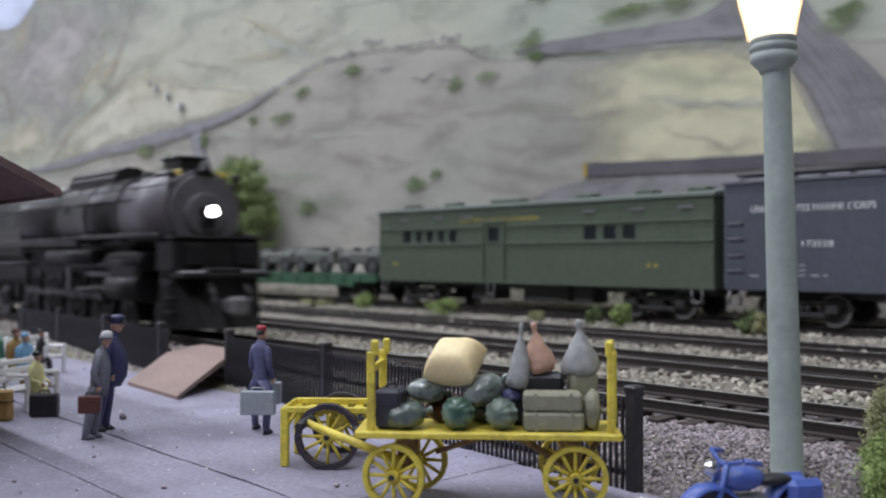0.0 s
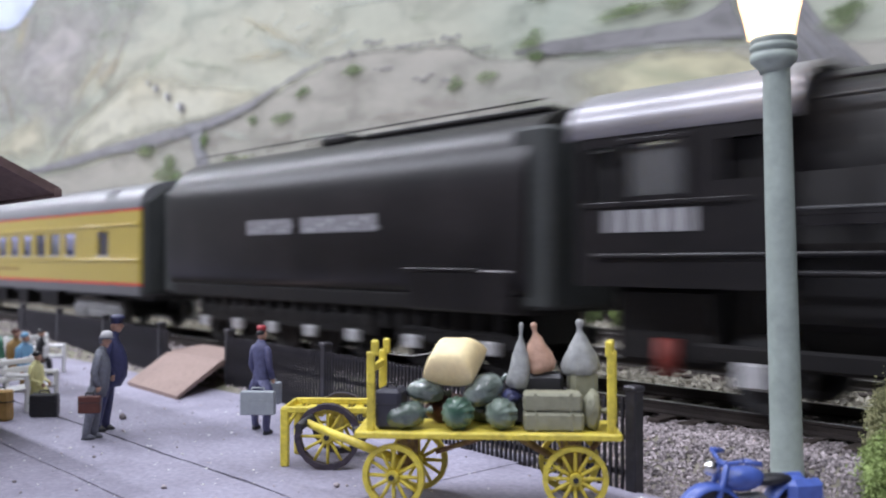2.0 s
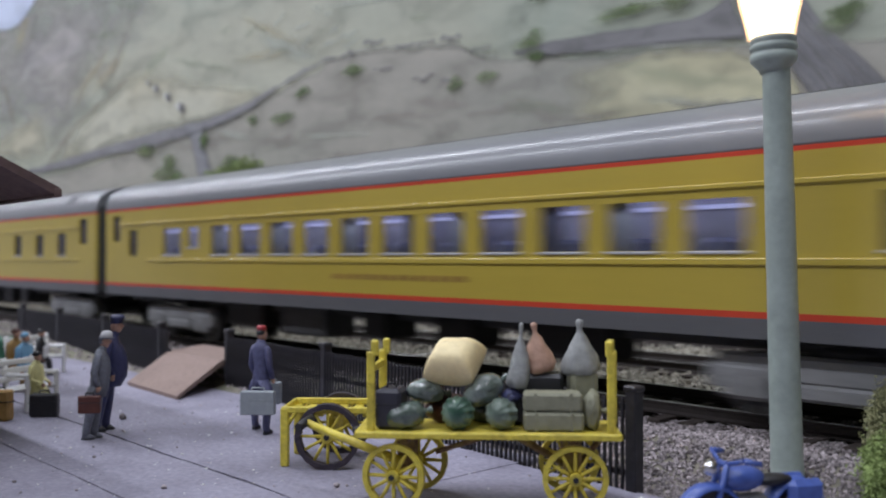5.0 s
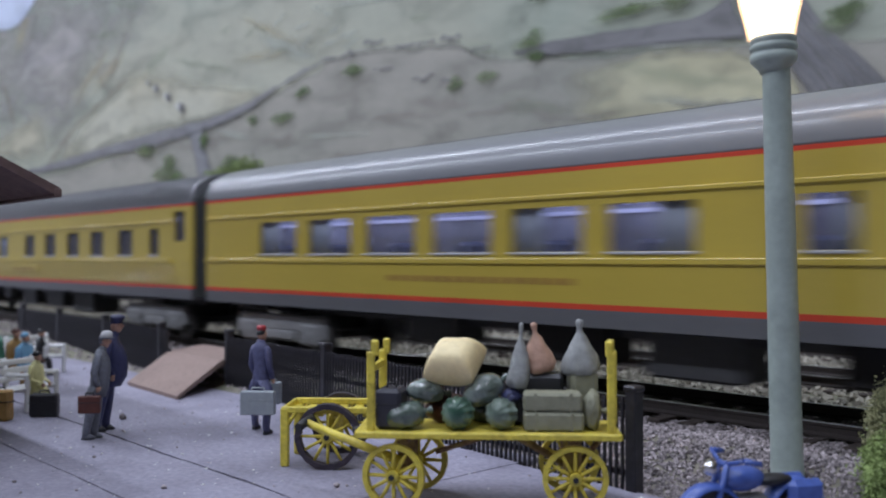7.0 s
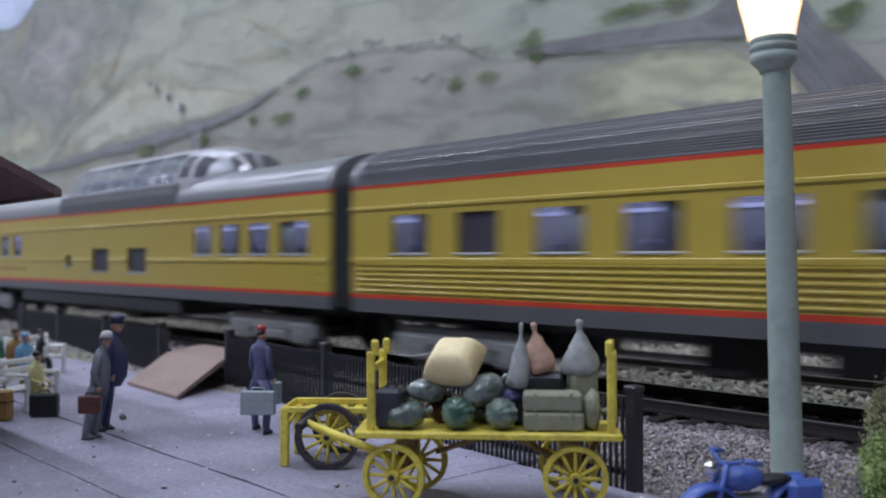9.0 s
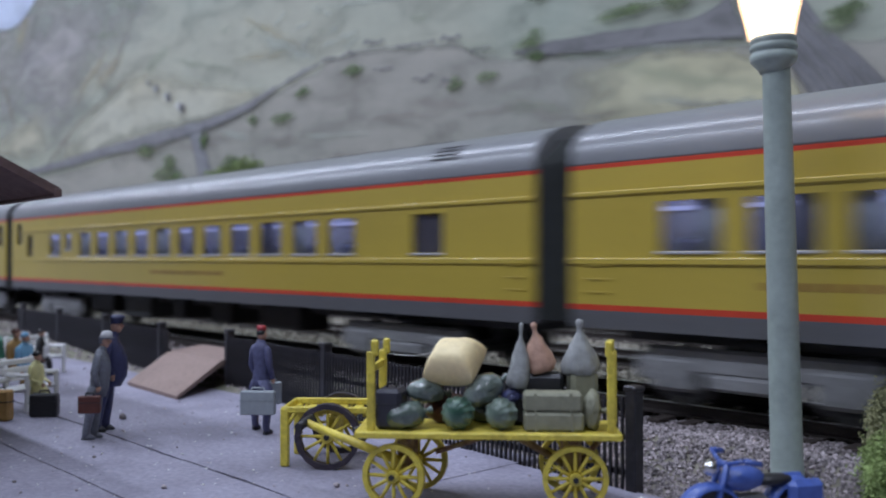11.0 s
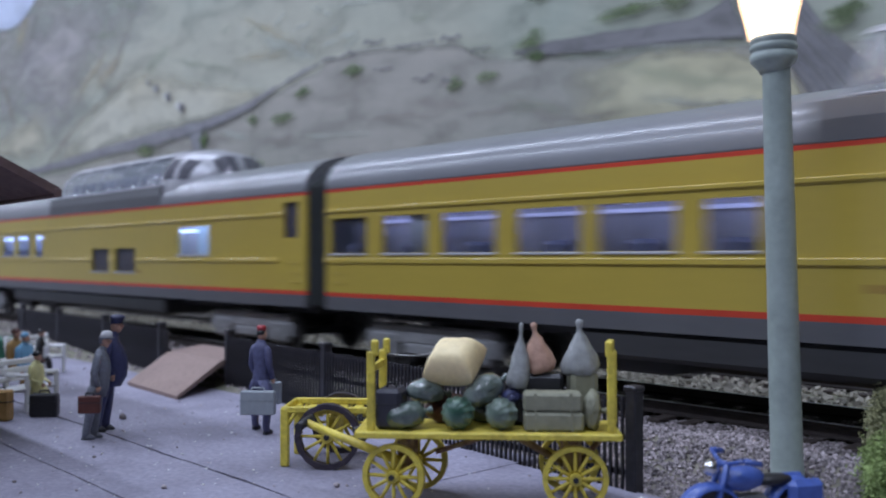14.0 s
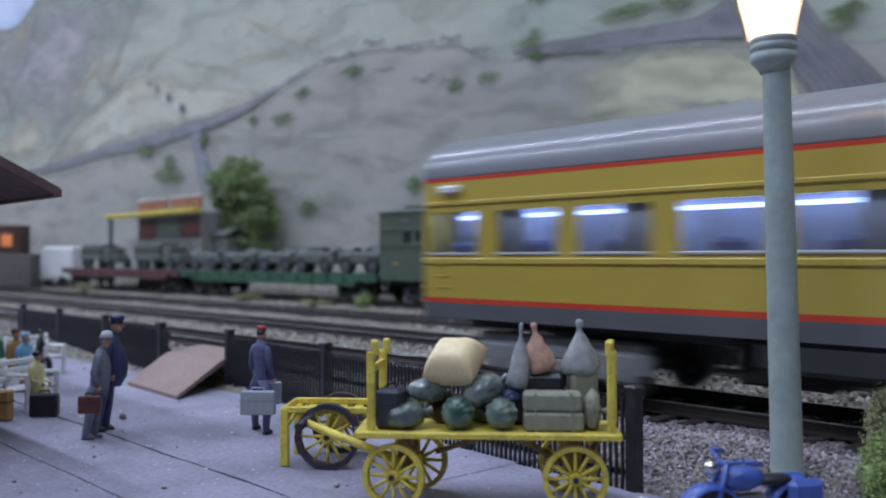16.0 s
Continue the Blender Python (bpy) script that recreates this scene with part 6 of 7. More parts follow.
def load():
    wet = material("bag_dark_green", (0.055, 0.085, 0.07), 0.12, spread=0.35, fine=700, coarse=260, second=(0.13, 0.16, 0.14), amount=0.7, coat=0.9, bump=0.5)
    grey = material("bag_green_grey", (0.20, 0.24, 0.22), 0.12, spread=0.3, fine=700, coarse=260, second=(0.07, 0.09, 0.08), amount=0.8, coat=0.9, bump=0.5)
    melon = material("melon_green", (0.035, 0.09, 0.06), 0.3, spread=0.35, fine=700, coarse=420, second=(0.20, 0.27, 0.21), amount=0.8)
    pillow = material("pillow_cream", (0.86, 0.72, 0.41), 0.5, spread=0.06, fine=1400, coarse=300, second=(0.76, 0.60, 0.31), bump=0.25)
    sack_grey = material("sack_grey", (0.32, 0.33, 0.325), 0.55, spread=0.2, fine=900, coarse=180, bump=0.6)
    sack_pink = material("sack_terracotta", (0.50, 0.31, 0.225), 0.6, spread=0.15, fine=900, coarse=180, bump=0.6)
    olive = material("case_olive", (0.25, 0.25, 0.175), 0.65, spread=0.15, fine=900, coarse=120, second=(0.19, 0.19, 0.135), bump=0.4)

    def case(label, x, d, z, w, dd, h, mat, turn=0):
        m = on_cart(x, d, z, turn)
        sc = suitcase(label, 0, 0, 0, 0, w, dd, h, mat, plain=mat is olive)
        sc.matrix_basis = m
    case("small black suitcase standing on the wagon", -6.6, -1.2, 10.0, 3.4, 4.4, 5.2, material("case_black", (0.03, 0.03, 0.045), 0.5), -8)
    bundle("glossy dark green canvas bag", -4.6, -2.3, 10.0, 2.8, 1.8, 1.8, wet, 10, -12)
    bundle("ribbed dark green melon on the wagon", 2.1, -2.4, 10.0, 2.1, 2.25, 2.25, melon, 70, ribs=13)
    bundle("ribbed grey-green melon on the wagon", 7.7, -2.0, 10.0, 2.1, 2.2, 2.1, material("melon_grey_green", (0.11, 0.15, 0.12), 0.3, spread=0.35, fine=700, coarse=420, second=(0.26, 0.31, 0.27), amount=0.8), 55, ribs=11)
    bundle("grey-green bag lying on others", -2.2, 0.6, 12.9, 2.7, 1.9, 1.6, grey, 20, 8)
    bundle("grey-green tied bag lying on others", 5.4, 0.2, 13.0, 3.1, 1.8, 1.8, grey, 28, -25)
    bundle("dark brown bag under the heap", 0.6, 2.6, 10.0, 3.2, 2.0, 1.9, BROWN, 0)
    bundle("dark green bag under the heap", 5.4, 3.4, 10.0, 3.0, 2.0, 2.0, wet, 0)
    bundle("small blue bag between the cases", 9.0, 0.6, 12.9, 1.3, 1.3, 1.0, NAVY, 0)
    # cream pillow: two bulging faces that meet in a seam with drawn-out corners
    bm = bmesh.new()
    n = 24
    for side in (-1, 1):
        grid = []
        for i in range(n + 1):
            row = []
            for j in range(n + 1):
                u, v = math.sin(1.5708 * (i / n * 2 - 1)), math.sin(1.5708 * (j / n * 2 - 1))
                full = ((1 - u ** 4) * (1 - v ** 4)) ** 0.5
                px = u * 3.35 * (1 - 0.06 * (1 - v * v)) + 0.12 * v * 3.0
                py = v * 3.0 * (1 - 0.06 * (1 - u * u))
                fold = 0.16 * noise.noise(Vector((px * 0.8, py * 0.8, side))) + 0.05 * noise.noise(Vector((px * 2.4, py * 2.4, side + 5)))
                row.append(bm.verts.new((px, py, side * full * ((3.1 if side > 0 else 2.6) + fold))))
            grid.append(row)
        for p, q in zip(grid, grid[1:]):
            for k in range(n):
                f = bm.faces.new((p[k], q[k], q[k + 1], p[k + 1]) if side > 0 else (p[k], p[k + 1], q[k + 1], q[k]))
                f.smooth = True
    bmesh.ops.remove_doubles(bm, verts=bm.verts, dist=0.01)
    for e in bm.edges:
        if len(e.link_faces) == 2 and e.calc_face_angle(0) > 0.9:
            e.smooth = False
    solid("pillow", bm, pillow, "plump cream pillow on top of the heap", "pillow", "load of the wagon", at=on_cart(1.6, 0.6, 18.2, 0) @ pose(0, 0, 0, 34, 0, -14))
    bm = bmesh.new()
    line = [Vector((-7.6 + 7.4 * k / 12, 4.4 - 3.4 * k / 12, 19.0 + 0.9 * k / 12 - 0.5 * math.sin(math.pi * k / 12))) for k in range(13)]
    for p, q in zip(line, line[1:]):
        tube(bm, p, q, 0.05, seg=5)
    tube(bm, (-0.8, 1.3, 19.9), (-0.4, 0.2, 20.5), 0.06, seg=5)
    solid("thread", bm, WHITE, "pale loose thread from the rack to the pillow", "thread", at=on_cart(0, 0, 0))
    case("olive green suitcase lying on the wagon", 14.3, -1.8, 10.0, 7.6, 3.6, 2.45, olive, 1)
    case("olive green suitcase lying on another", 14.2, -1.7, 12.5, 7.5, 3.5, 2.4, olive, 0)
    case("dark trunk behind the suitcases", 12.4, 2.6, 10.0, 7.0, 3.8, 6.8, BLACKISH, 0)
    case("olive trunk at the rack", 18.4, 2.4, 10.0, 3.6, 4.2, 7.2, olive, 5)
    bundle("olive bag squeezed against the rack", 19.3, -1.6, 10.0, 1.2, 1.6, 2.6, olive, 0)
    sack("tall grey tied sack leaning", 9.9, 0.6, 15.0, 1.4, 8.6, sack_grey, 3)
    sack("terracotta cloth sack with tied neck", 13.0, 2.4, 16.9, 1.95, 6.7, sack_pink, -10)
    sack("plump grey cloth sack with tied neck", 18.3, 2.0, 16.6, 2.3, 7.4, sack_grey, -3)


def street_lamp():
    x, y, _ = (-57.6, 116.7, 32.0)
    paint_ = material("lamp_post_green_grey", (0.37, 0.43, 0.395), 0.4, spread=0.1, fine=900, coarse=150)
    la = thing("street_lamp", "pale green-grey lamp post with glowing lantern", "street lamp", at=pose(x * MM, y * MM, -0.6 * MM, 0, 0, RIGHT) @ pose(0, 0, 0, 0, -1.35, 0))
    bm = bmesh.new()
    lathe(bm, [(3.6, 0), (3.6, 1.2), (2.7, 1.8), (2.2, 3.5), (2.1, 6), (2.03, 20), (1.93, 40), (1.8, 57), (1.8, 58.6)], 28)
    part("post", bm, paint_, la)
    bm = bmesh.new()
    lathe(bm, [(1.82, 57.6), (2.0, 58.1), (2.85, 59.0), (3.05, 59.3), (3.05, 60.1), (2.75, 60.3), (2.75, 60.5), (3.05, 60.7), (3.1, 61.2), (2.85, 61.45), (2.85, 61.6), (3.0, 61.8), (3.0, 62.3), (2.9, 62.4)], 28, m=Matrix.Translation((-0.3, 0, 0)))
    part("collar", bm, paint_, la)
    bm = bmesh.new()
    lathe(bm, [(2.9, 62.3), (3.1, 62.3), (3.5, 64.5), (4.05, 66.8), (4.6, 70), (4.85, 72), (4.8, 74)], 28, m=Matrix.Translation((-0.55, 0, 0)))
    # the glass shell itself emits orange, to draw the warm fringe round the bulb
    shell = material("lantern_fringe_glow", (1.0, 0.75, 0.5), 0.4, emit=(1.0, 0.55, 0.25), power=1.3)
    shell.node_tree.nodes["Principled BSDF"].inputs["Alpha"].default_value = 0.3
    lantern = part("lantern", bm, shell, la, "warm translucent glass lantern")
    lantern.visible_shadow = False
    bm = bmesh.new()
    lathe(bm, [(2.4, 62.5), (2.75, 62.6), (3.1, 64.5), (3.62, 66.8), (4.15, 70), (4.4, 72), (4.3, 73.8)], 28, m=Matrix.Translation((-0.55, 0, 0)))
    part("bulb", bm, material("lantern_glow", (1.0, 0.95, 0.85), 0.4, emit=(1.0, 0.82, 0.55), power=5.0), lantern, "glowing white bulb inside the lantern")
    bm = bmesh.new()
    lathe(bm, [(5.2, 74), (5.2, 74.8), (3.5, 77), (1.2, 79), (0.5, 81), (0.1, 82)], 28, m=Matrix.Translation((-0.55, 0, 0)))
    part("cap", bm, paint_, la)


def motorcycle():
    x, y, _ = (-51.5, 95.8, 32.0)
    blue = material("motorcycle_blue", (0.065, 0.115, 0.40), 0.4, spread=0.2, fine=900, coat=0.3)
    chrome = material("chrome", (0.7, 0.7, 0.72), 0.2, 1.0)
    mo = thing("motorcycle", "small blue toy motorcycle with black seat", "motorcycle", at=at(x, y, -0.6, RIGHT + 196) @ Matrix.Scale(0.9, 4))
    for q in (-6.0, 6.2):
        bm = bmesh.new()
        ring(bm, (q, 3.8), 3.8, 2.7, -0.8, 0.8, 28)
        part("tyre", bm, BLACKISH, mo)
        bm = bmesh.new()
        for i in range(10):
            a = math.pi * i / 5
            tube(bm, (q, 0, 3.8), (q + 2.8 * math.cos(a), 0, 3.8 + 2.8 * math.sin(a)), 0.1, seg=5)
        part("rim", bm, chrome, mo)
        bm = bmesh.new()
        hoops = []
        for i in range(19):
            a = radians(10 + i * 9)
            hoops.append([bm.verts.new((q + (3.9 + 0.75 * math.sin(b)) * math.cos(a), 1.35 * math.cos(b), 3.8 + (3.9 + 0.75 * math.sin(b)) * math.sin(a))) for b in (math.pi * k / 8 for k in range(9))])
        for ha, hb in zip(hoops, hoops[1:]):
            for k in range(8):
                bm.faces.new((ha[k], ha[k + 1], hb[k + 1], hb[k])).smooth = True
        part("mudguard", bm, blue, mo)
    bm = bmesh.new()
    ball(bm, (1.6, 0, 8.6), 3.2, 1.7, 1.6, sub=3)
    part("tank", bm, blue, mo)
    bm = bmesh.new()
    ball(bm, (-2.8, 0, 8.2), 2.9, 1.5, 0.8, sub=3)
    part("seat", bm, BLACKISH, mo)
    for q in (-1.8, 1.8):
        bm = bmesh.new()
        box(bm, -9.0, -4.0, q - 0.9, q + 0.9, 4.8, 8.4, 0.7)
        part("saddlebag", bm, blue, mo)
    bm = bmesh.new()
    box(bm, -1.8, 3.2, -1.4, 1.4, 2.2, 6.6, 0.6)
    for k in range(4):
        box(bm, -1.4, 2.8, -1.7, 1.7, 3.2 + k * 0.8, 3.5 + k * 0.8)
    part("engine", bm, TRUCK, mo)
    bm = bmesh.new()
    for q in (-0.9, 0.9):
        tube(bm, (6.2, q, 3.8), (4.2, q, 10.6), 0.4, seg=8)
    tube(bm, (4.2, -0.9, 10.6), (4.2, 0.9, 10.6), 0.4, seg=8)
    part("fork", bm, blue, mo)
    bm = bmesh.new()
    for q in (-1, 1):
        tube(bm, (4.2, q * 0.6, 10.6), (3.6, q * 3.6, 11.6), 0.28, seg=8)
        tube(bm, (3.6, q * 3.6, 11.6), (1.6, q * 4.2, 11.2), 0.36, seg=8)
    part("handlebar", bm, blue, mo)
    bm = bmesh.new()
    ball(bm, (6.0, 0, 10.2), 1.0, 1.0, 1.0, sub=3)
    part("headlamp", bm, chrome, mo)


def foliage(bm, c, rx, ry, rz, count, leaf, seed, mat=0):
    """A crown of small leaf flakes round clumps, with gaps."""
    rng = random.Random(seed)
    clumps = []
    for k in range(max(6, count // 60)):
        a, h = rng.uniform(0, 6.28), rng.uniform(-1, 1)
        q = math.sqrt(1 - h * h) * rng.uniform(0.5, 0.95)
        clumps.append((c[0] + rx * q * math.cos(a), c[1] + ry * q * math.sin(a), c[2] + rz * h * 0.85))
    for i in range(count):
        o = rng.choice(clumps)
        s = leaf * rng.uniform(0.6, 1.4)
        p = Vector((rng.gauss(o[0], rx * 0.17), rng.gauss(o[1], ry * 0.17), rng.gauss(o[2], rz * 0.13)))
        vs = [bm.verts.new(p + Vector((rng.uniform(-s, s), rng.uniform(-s, s), rng.uniform(-s, s)))) for k in range(4)]
        for t in ((0, 1, 2), (0, 2, 3), (0, 3, 1), (1, 3, 2)):
            bm.faces.new([vs[k] for k in t]).material_index = mat


LEAF_BRIGHT = island_material("foliage_bright", (0.27, 0.35, 0.12), 0.34)
LEAF_DULL = island_material("foliage_dull", (0.13, 0.17, 0.07), 0.5)
LEAF_DRY = island_material("foliage_dry", (0.32, 0.32, 0.17), 0.32)
BARK = material("bark", (0.09, 0.065, 0.045), 0.9, spread=0.3)


def shrub(label, x, y, z, rx, rz, mat, count, leaf, seed):
    sh = thing("shrub", label, "shrub", "shrubs", at=at(x, y, z))
    bm = bmesh.new()
    foliage(bm, (0, 0, rz), rx, rx, rz, count, leaf, seed)
    for dx, dz, k in () if leaf > 0.3 else ((0, 0, 0.72), (0.35, 0.3, 0.5), (-0.4, 0.15, 0.5), (0.1, -0.35, 0.6)):
        ball(bm, (dx * rx, -dx * rx * 0.5, rz * (1 + dz)), rx * k, rx * k, rz * k, sub=3, rough=0.6)
    part("foliage", bm, mat, sh)
    bm = bmesh.new()
    rng = random.Random(seed)
    for k in range(5):
        a = rng.uniform(0, 6.28)
        tube(bm, (0, 0, -0.5), (rx * 0.5 * math.cos(a), rx * 0.5 * math.sin(a), rz), rx * 0.06, rx * 0.03, 6)
    part("stems", bm, BARK, sh)


def tree():
    x, y, _ = (-566.0, 331.1, 32.0)
    tr = thing("tree", "leafy green tree in front of the painted hills", "tree", at=at(x, y, 8))
    bm = bmesh.new()
    tube(bm, (0, 0, -4), (0.5, 0, 34), 2.2, 1.2, 10)
    for k in range(9):
        a = k * 2.4
        tube(bm, (0.4, 0, 22 + k * 3), (10 * math.cos(a), 8 * math.sin(a), 38 + k * 4), 0.8, 0.3, 6)
    part("trunk", bm, BARK, tr)
    bm = bmesh.new()
    foliage(bm, (-14, -3, 74), 19, 15, 16, 2600, 1.3, 31)
    foliage(bm, (9, -2, 76), 17, 15, 17, 2600, 1.3, 33)
    foliage(bm, (16, 3, 54), 17, 14, 18, 2600, 1.3, 34)
    foliage(bm, (-8, 3, 52), 17, 14, 16, 1900, 1.3, 35)
    foliage(bm, (12, 4, 34), 15, 12, 13, 1300, 1.3, 32)
    part("crown", bm, island_material("foliage_tree", (0.24, 0.30, 0.12), 0.45), tr)


def platform_things():
    fence(-200.5, 114.0, -73.6, 104.4, (0, 0.36, 0.72, 1.0), "black picket fence between platform and track")
    fence(-375, 120.5, -229.5, 112.6, (0.04, 0.345, 0.66, 0.96), "black picket fence along the far platform edge")
    ramp()
    station()
    x, y = (-160.8, 63.6)
    figurine("painted figurine in grey suit and pale brimmed hat", x, y, RIGHT + 8, 19.4, [SUIT_GREY, SUIT_GREY, PALE_HAT, SKIN, SUIT_GREY], "brim", slim=1.0, belly=0.35, lean=0.11, arms=(0.2, 0.6))
    x, y = (-166.7, 68.0)
    figurine("stout painted figurine in navy uniform and cap", x, y, RIGHT + 8, 21.8, [NAVY, NAVY, NAVY, SKIN, BLACKISH], "cap", belly=0.9, slim=1.0, lean=0.1)
    x, y = (-145.5, 89.2)
    figurine("painted porter figurine in slate blue with red cap", x, y, RIGHT + 62, 20.2, [PORTER_BLUE, PORTER_BLUE, CAP_RED, SKIN, BLACKISH], "pillbox", slim=0.84, stride=1.5, apart=2.5)
    x, y, z = (-156.7, 62.0, 7.0)
    suitcase("small red-brown leather bag held by a figurine", x, y, 5.2, RIGHT + 5, 3.7, 1.3, 3.0, BROWN)
    x, y, z = (-142.1, 86.6, 6.1)
    suitcase("pale grey suitcase held by the porter figurine", x, y, 3.9, RIGHT - 4, 6.3, 1.5, 4.3, CASE_GREY, CASE_GREY)
    x, y, z = (-147.9, 93.5, 4.7)
    suitcase("pale grey suitcase carried at the porter's side", x, y, 4.4, RIGHT - 10, 3.0, 1.4, 4.2, CASE_GREY, CASE_GREY)
    # benches with seated figurines
    x, y = (-199.6, 63.8)
    bench("white slatted platform bench with seated figurines", x, y, RIGHT - 20)
    x, y = (-195.3, 67.4)
    figurine("seated figurine in lemon yellow dress with black hair", x - 2.9, y - 0.3, RIGHT - 10, 16.8, [LEMON, LEMON, BLACKISH, SKIN, WHITE], "hair", True, arm_out=True)
    x, y = (-229.2, 74.8)
    figurine("seated figurine in light blue with blue bonnet", x, y, RIGHT - 20, 19.0, [SKY_BLUE, WHITE, SKY_BLUE, SKIN, WHITE], "hair", True)
    x, y = (-238.8, 75.8)
    figurine("seated figurine in tan dress with dark red hat", x, y, RIGHT - 20, 19.5, [TAN, TAN, BROWN, SKIN, BLACKISH], "hair", True)
    x, y = (-257.9, 87.5)
    bench("white slatted bench farther along the platform", x, y, RIGHT - 20, 15)
    figurine("seated figurine in dark clothes on the far bench", x + 1.0, y + 0.5, RIGHT + 10, 17.0, [BLACKISH, BLACKISH, BLACKISH, SKIN, BLACKISH], "hair", True)
    x, y = (-189.4, 65.8)
    suitcase("black suitcase standing beside the white bench", x, y, 0, RIGHT + 6, 5.4, 2.4, 4.7, BLACKISH)
    x, y = (-190.5, 57.9)
    suitcase("tan suitcase standing beside the white bench", x, y, 0, RIGHT, 4.0, 2.4, 6.0, TAN)
    x, y = (-298.1, 92.5)
    suitcase("green trunk standing on the platform", x, y, 0, RIGHT, 12, 7, 7.5, material("trunk_green", (0.03, 0.12, 0.07), 0.6))
    baggage_wagon()
    hand_cart()
    load()
    street_lamp()
    motorcycle()
    x, y, _ = (-43.9, 117.3, 32.0)
    shrub("bright green bush beside the lamp post", x, y, -1, 4.2, 5.8, LEAF_BRIGHT, 12000, 0.24, 3)
    x, y, _ = (-49.5, 128.9, 32.0)
    shrub("dry olive bush behind the green one", x + 0.3, y + 0.3, 0, 3.4, 7.4, LEAF_DRY, 9000, 0.22, 4)
    x, y, _ = (-66.7, 122.1, 32.0)
    shrub("low green weed in the ballast", x, y, 1.2, 2.6, 1.6, LEAF_DULL, 500, 0.36, 5)
    x, y, _ = (-60.7, 87.5, 32.0)
    bm = bmesh.new()
    lathe(bm, [(1.3, 0), (1.3, 0.8), (0.6, 1.4), (0.5, 2.9), (0.85, 3.4), (0.7, 3.9), (0.3, 4.3), (0.1, 4.7)], 16)
    solid("bollard", bm, WHITE, "small white turned bollard on the platform", "bollard", at=at(x, y, 0))


platform_things()


# ---- the siding: standing cars, loads and scenery behind the yard ----
SIDE_Y, SIDE_Z = 291.0, RAIL_Z + 3.3
MARINE_GREEN = material("troop_car_green", (0.084, 0.108, 0.075), 0.5, spread=0.1, fine=500, coarse=60, second=(0.068, 0.088, 0.062))
BOX_GREY = material("boxcar_grey", (0.082, 0.09, 0.115), 0.5, spread=0.1, fine=500, coarse=60, second=(0.065, 0.073, 0.095))
FLAT_GREEN = material("flatcar_green", (0.05, 0.12, 0.07), 0.5, spread=0.15)
FLAT_BROWN = material("flatcar_brown", (0.12, 0.05, 0.05), 0.6, spread=0.2)
ARMY = material("army_olive_grey", (0.13, 0.14, 0.125), 0.6, spread=0.2)
GOLD = material("letter_gold", (0.45, 0.36, 0.06), 0.5)


def lettering(text, size, x, y, z, mat, parent, width=None):
    """Real letters, flat on a side that faces -y."""
    cu = bpy.data.curves.new("lettering", "FONT")
    cu.body, cu.size, cu.align_x, cu.extrude = text, size * MM, "LEFT", 0.00003
    tmp = new("lettering_source", cu)
    me = bpy.data.meshes.new_from_object(tmp)
    bpy.data.objects.remove(tmp)
    xs = [v.co.x for v in me.vertices]
    if width:
        k = width * MM / (max(xs) - min(xs))
        for v in me.vertices:
            v.co.x *= k
    me.materials.clear()
    me.materials.append(mat)
    ob = new("lettering", me)
    ob.parent = parent
    ob.matrix_basis = pose(x * MM, y * MM, z * MM, 90, 0, 0)
    return ob


def freight_truck(parent, x):
    tr = new("truck")
    tr.parent = parent
    tr.location = (x * MM, 0, 0)
    for s in (-1, 1):
        bm = bmesh.new()
        y = s * 11.8
        box(bm, -14, 14, y - 0.9, y + 0.9, 6.6, 8.4, 0.3)
        box(bm, -8, 8, y - 0.9, y + 0.9, 2.8, 4.4, 0.3)
        for q in (-1, 1):
            tube(bm, (q * 13, y, 7.2), (q * 7, y, 3.4), 0.8, seg=8)
            box(bm, q * 10.2 - 2.0, q * 10.2 + 2.0, y - 1.3, y + 1.3, 4.0, 7.4, 0.4)
        for q in (-2.2, 0, 2.2):
            tube(bm, (q, y, 3.6), (q, y, 7.6), 0.9, seg=8)
        part("sideframe", bm, DARK, tr)
    for q in (-10.2, 10.2):
        bm = bmesh.new()
        tube(bm, (0, -9, 0), (0, 9, 0), 1.0, seg=8)
        for s in (-1, 1):
            y0, y1 = sorted((s * 8.9, s * 10.6))
            ring(bm, (0, 0), 5.2, 4.2, y0, y1, 26, 1)
            tube(bm, (0, y0 + 0.3, 0), (0, y1 - 0.3, 0), 4.3, seg=26)
        ob = part("wheelset", bm, [DARK, TRUCK], tr)
        ob.location = (q * MM, 0, 5.2 * MM)


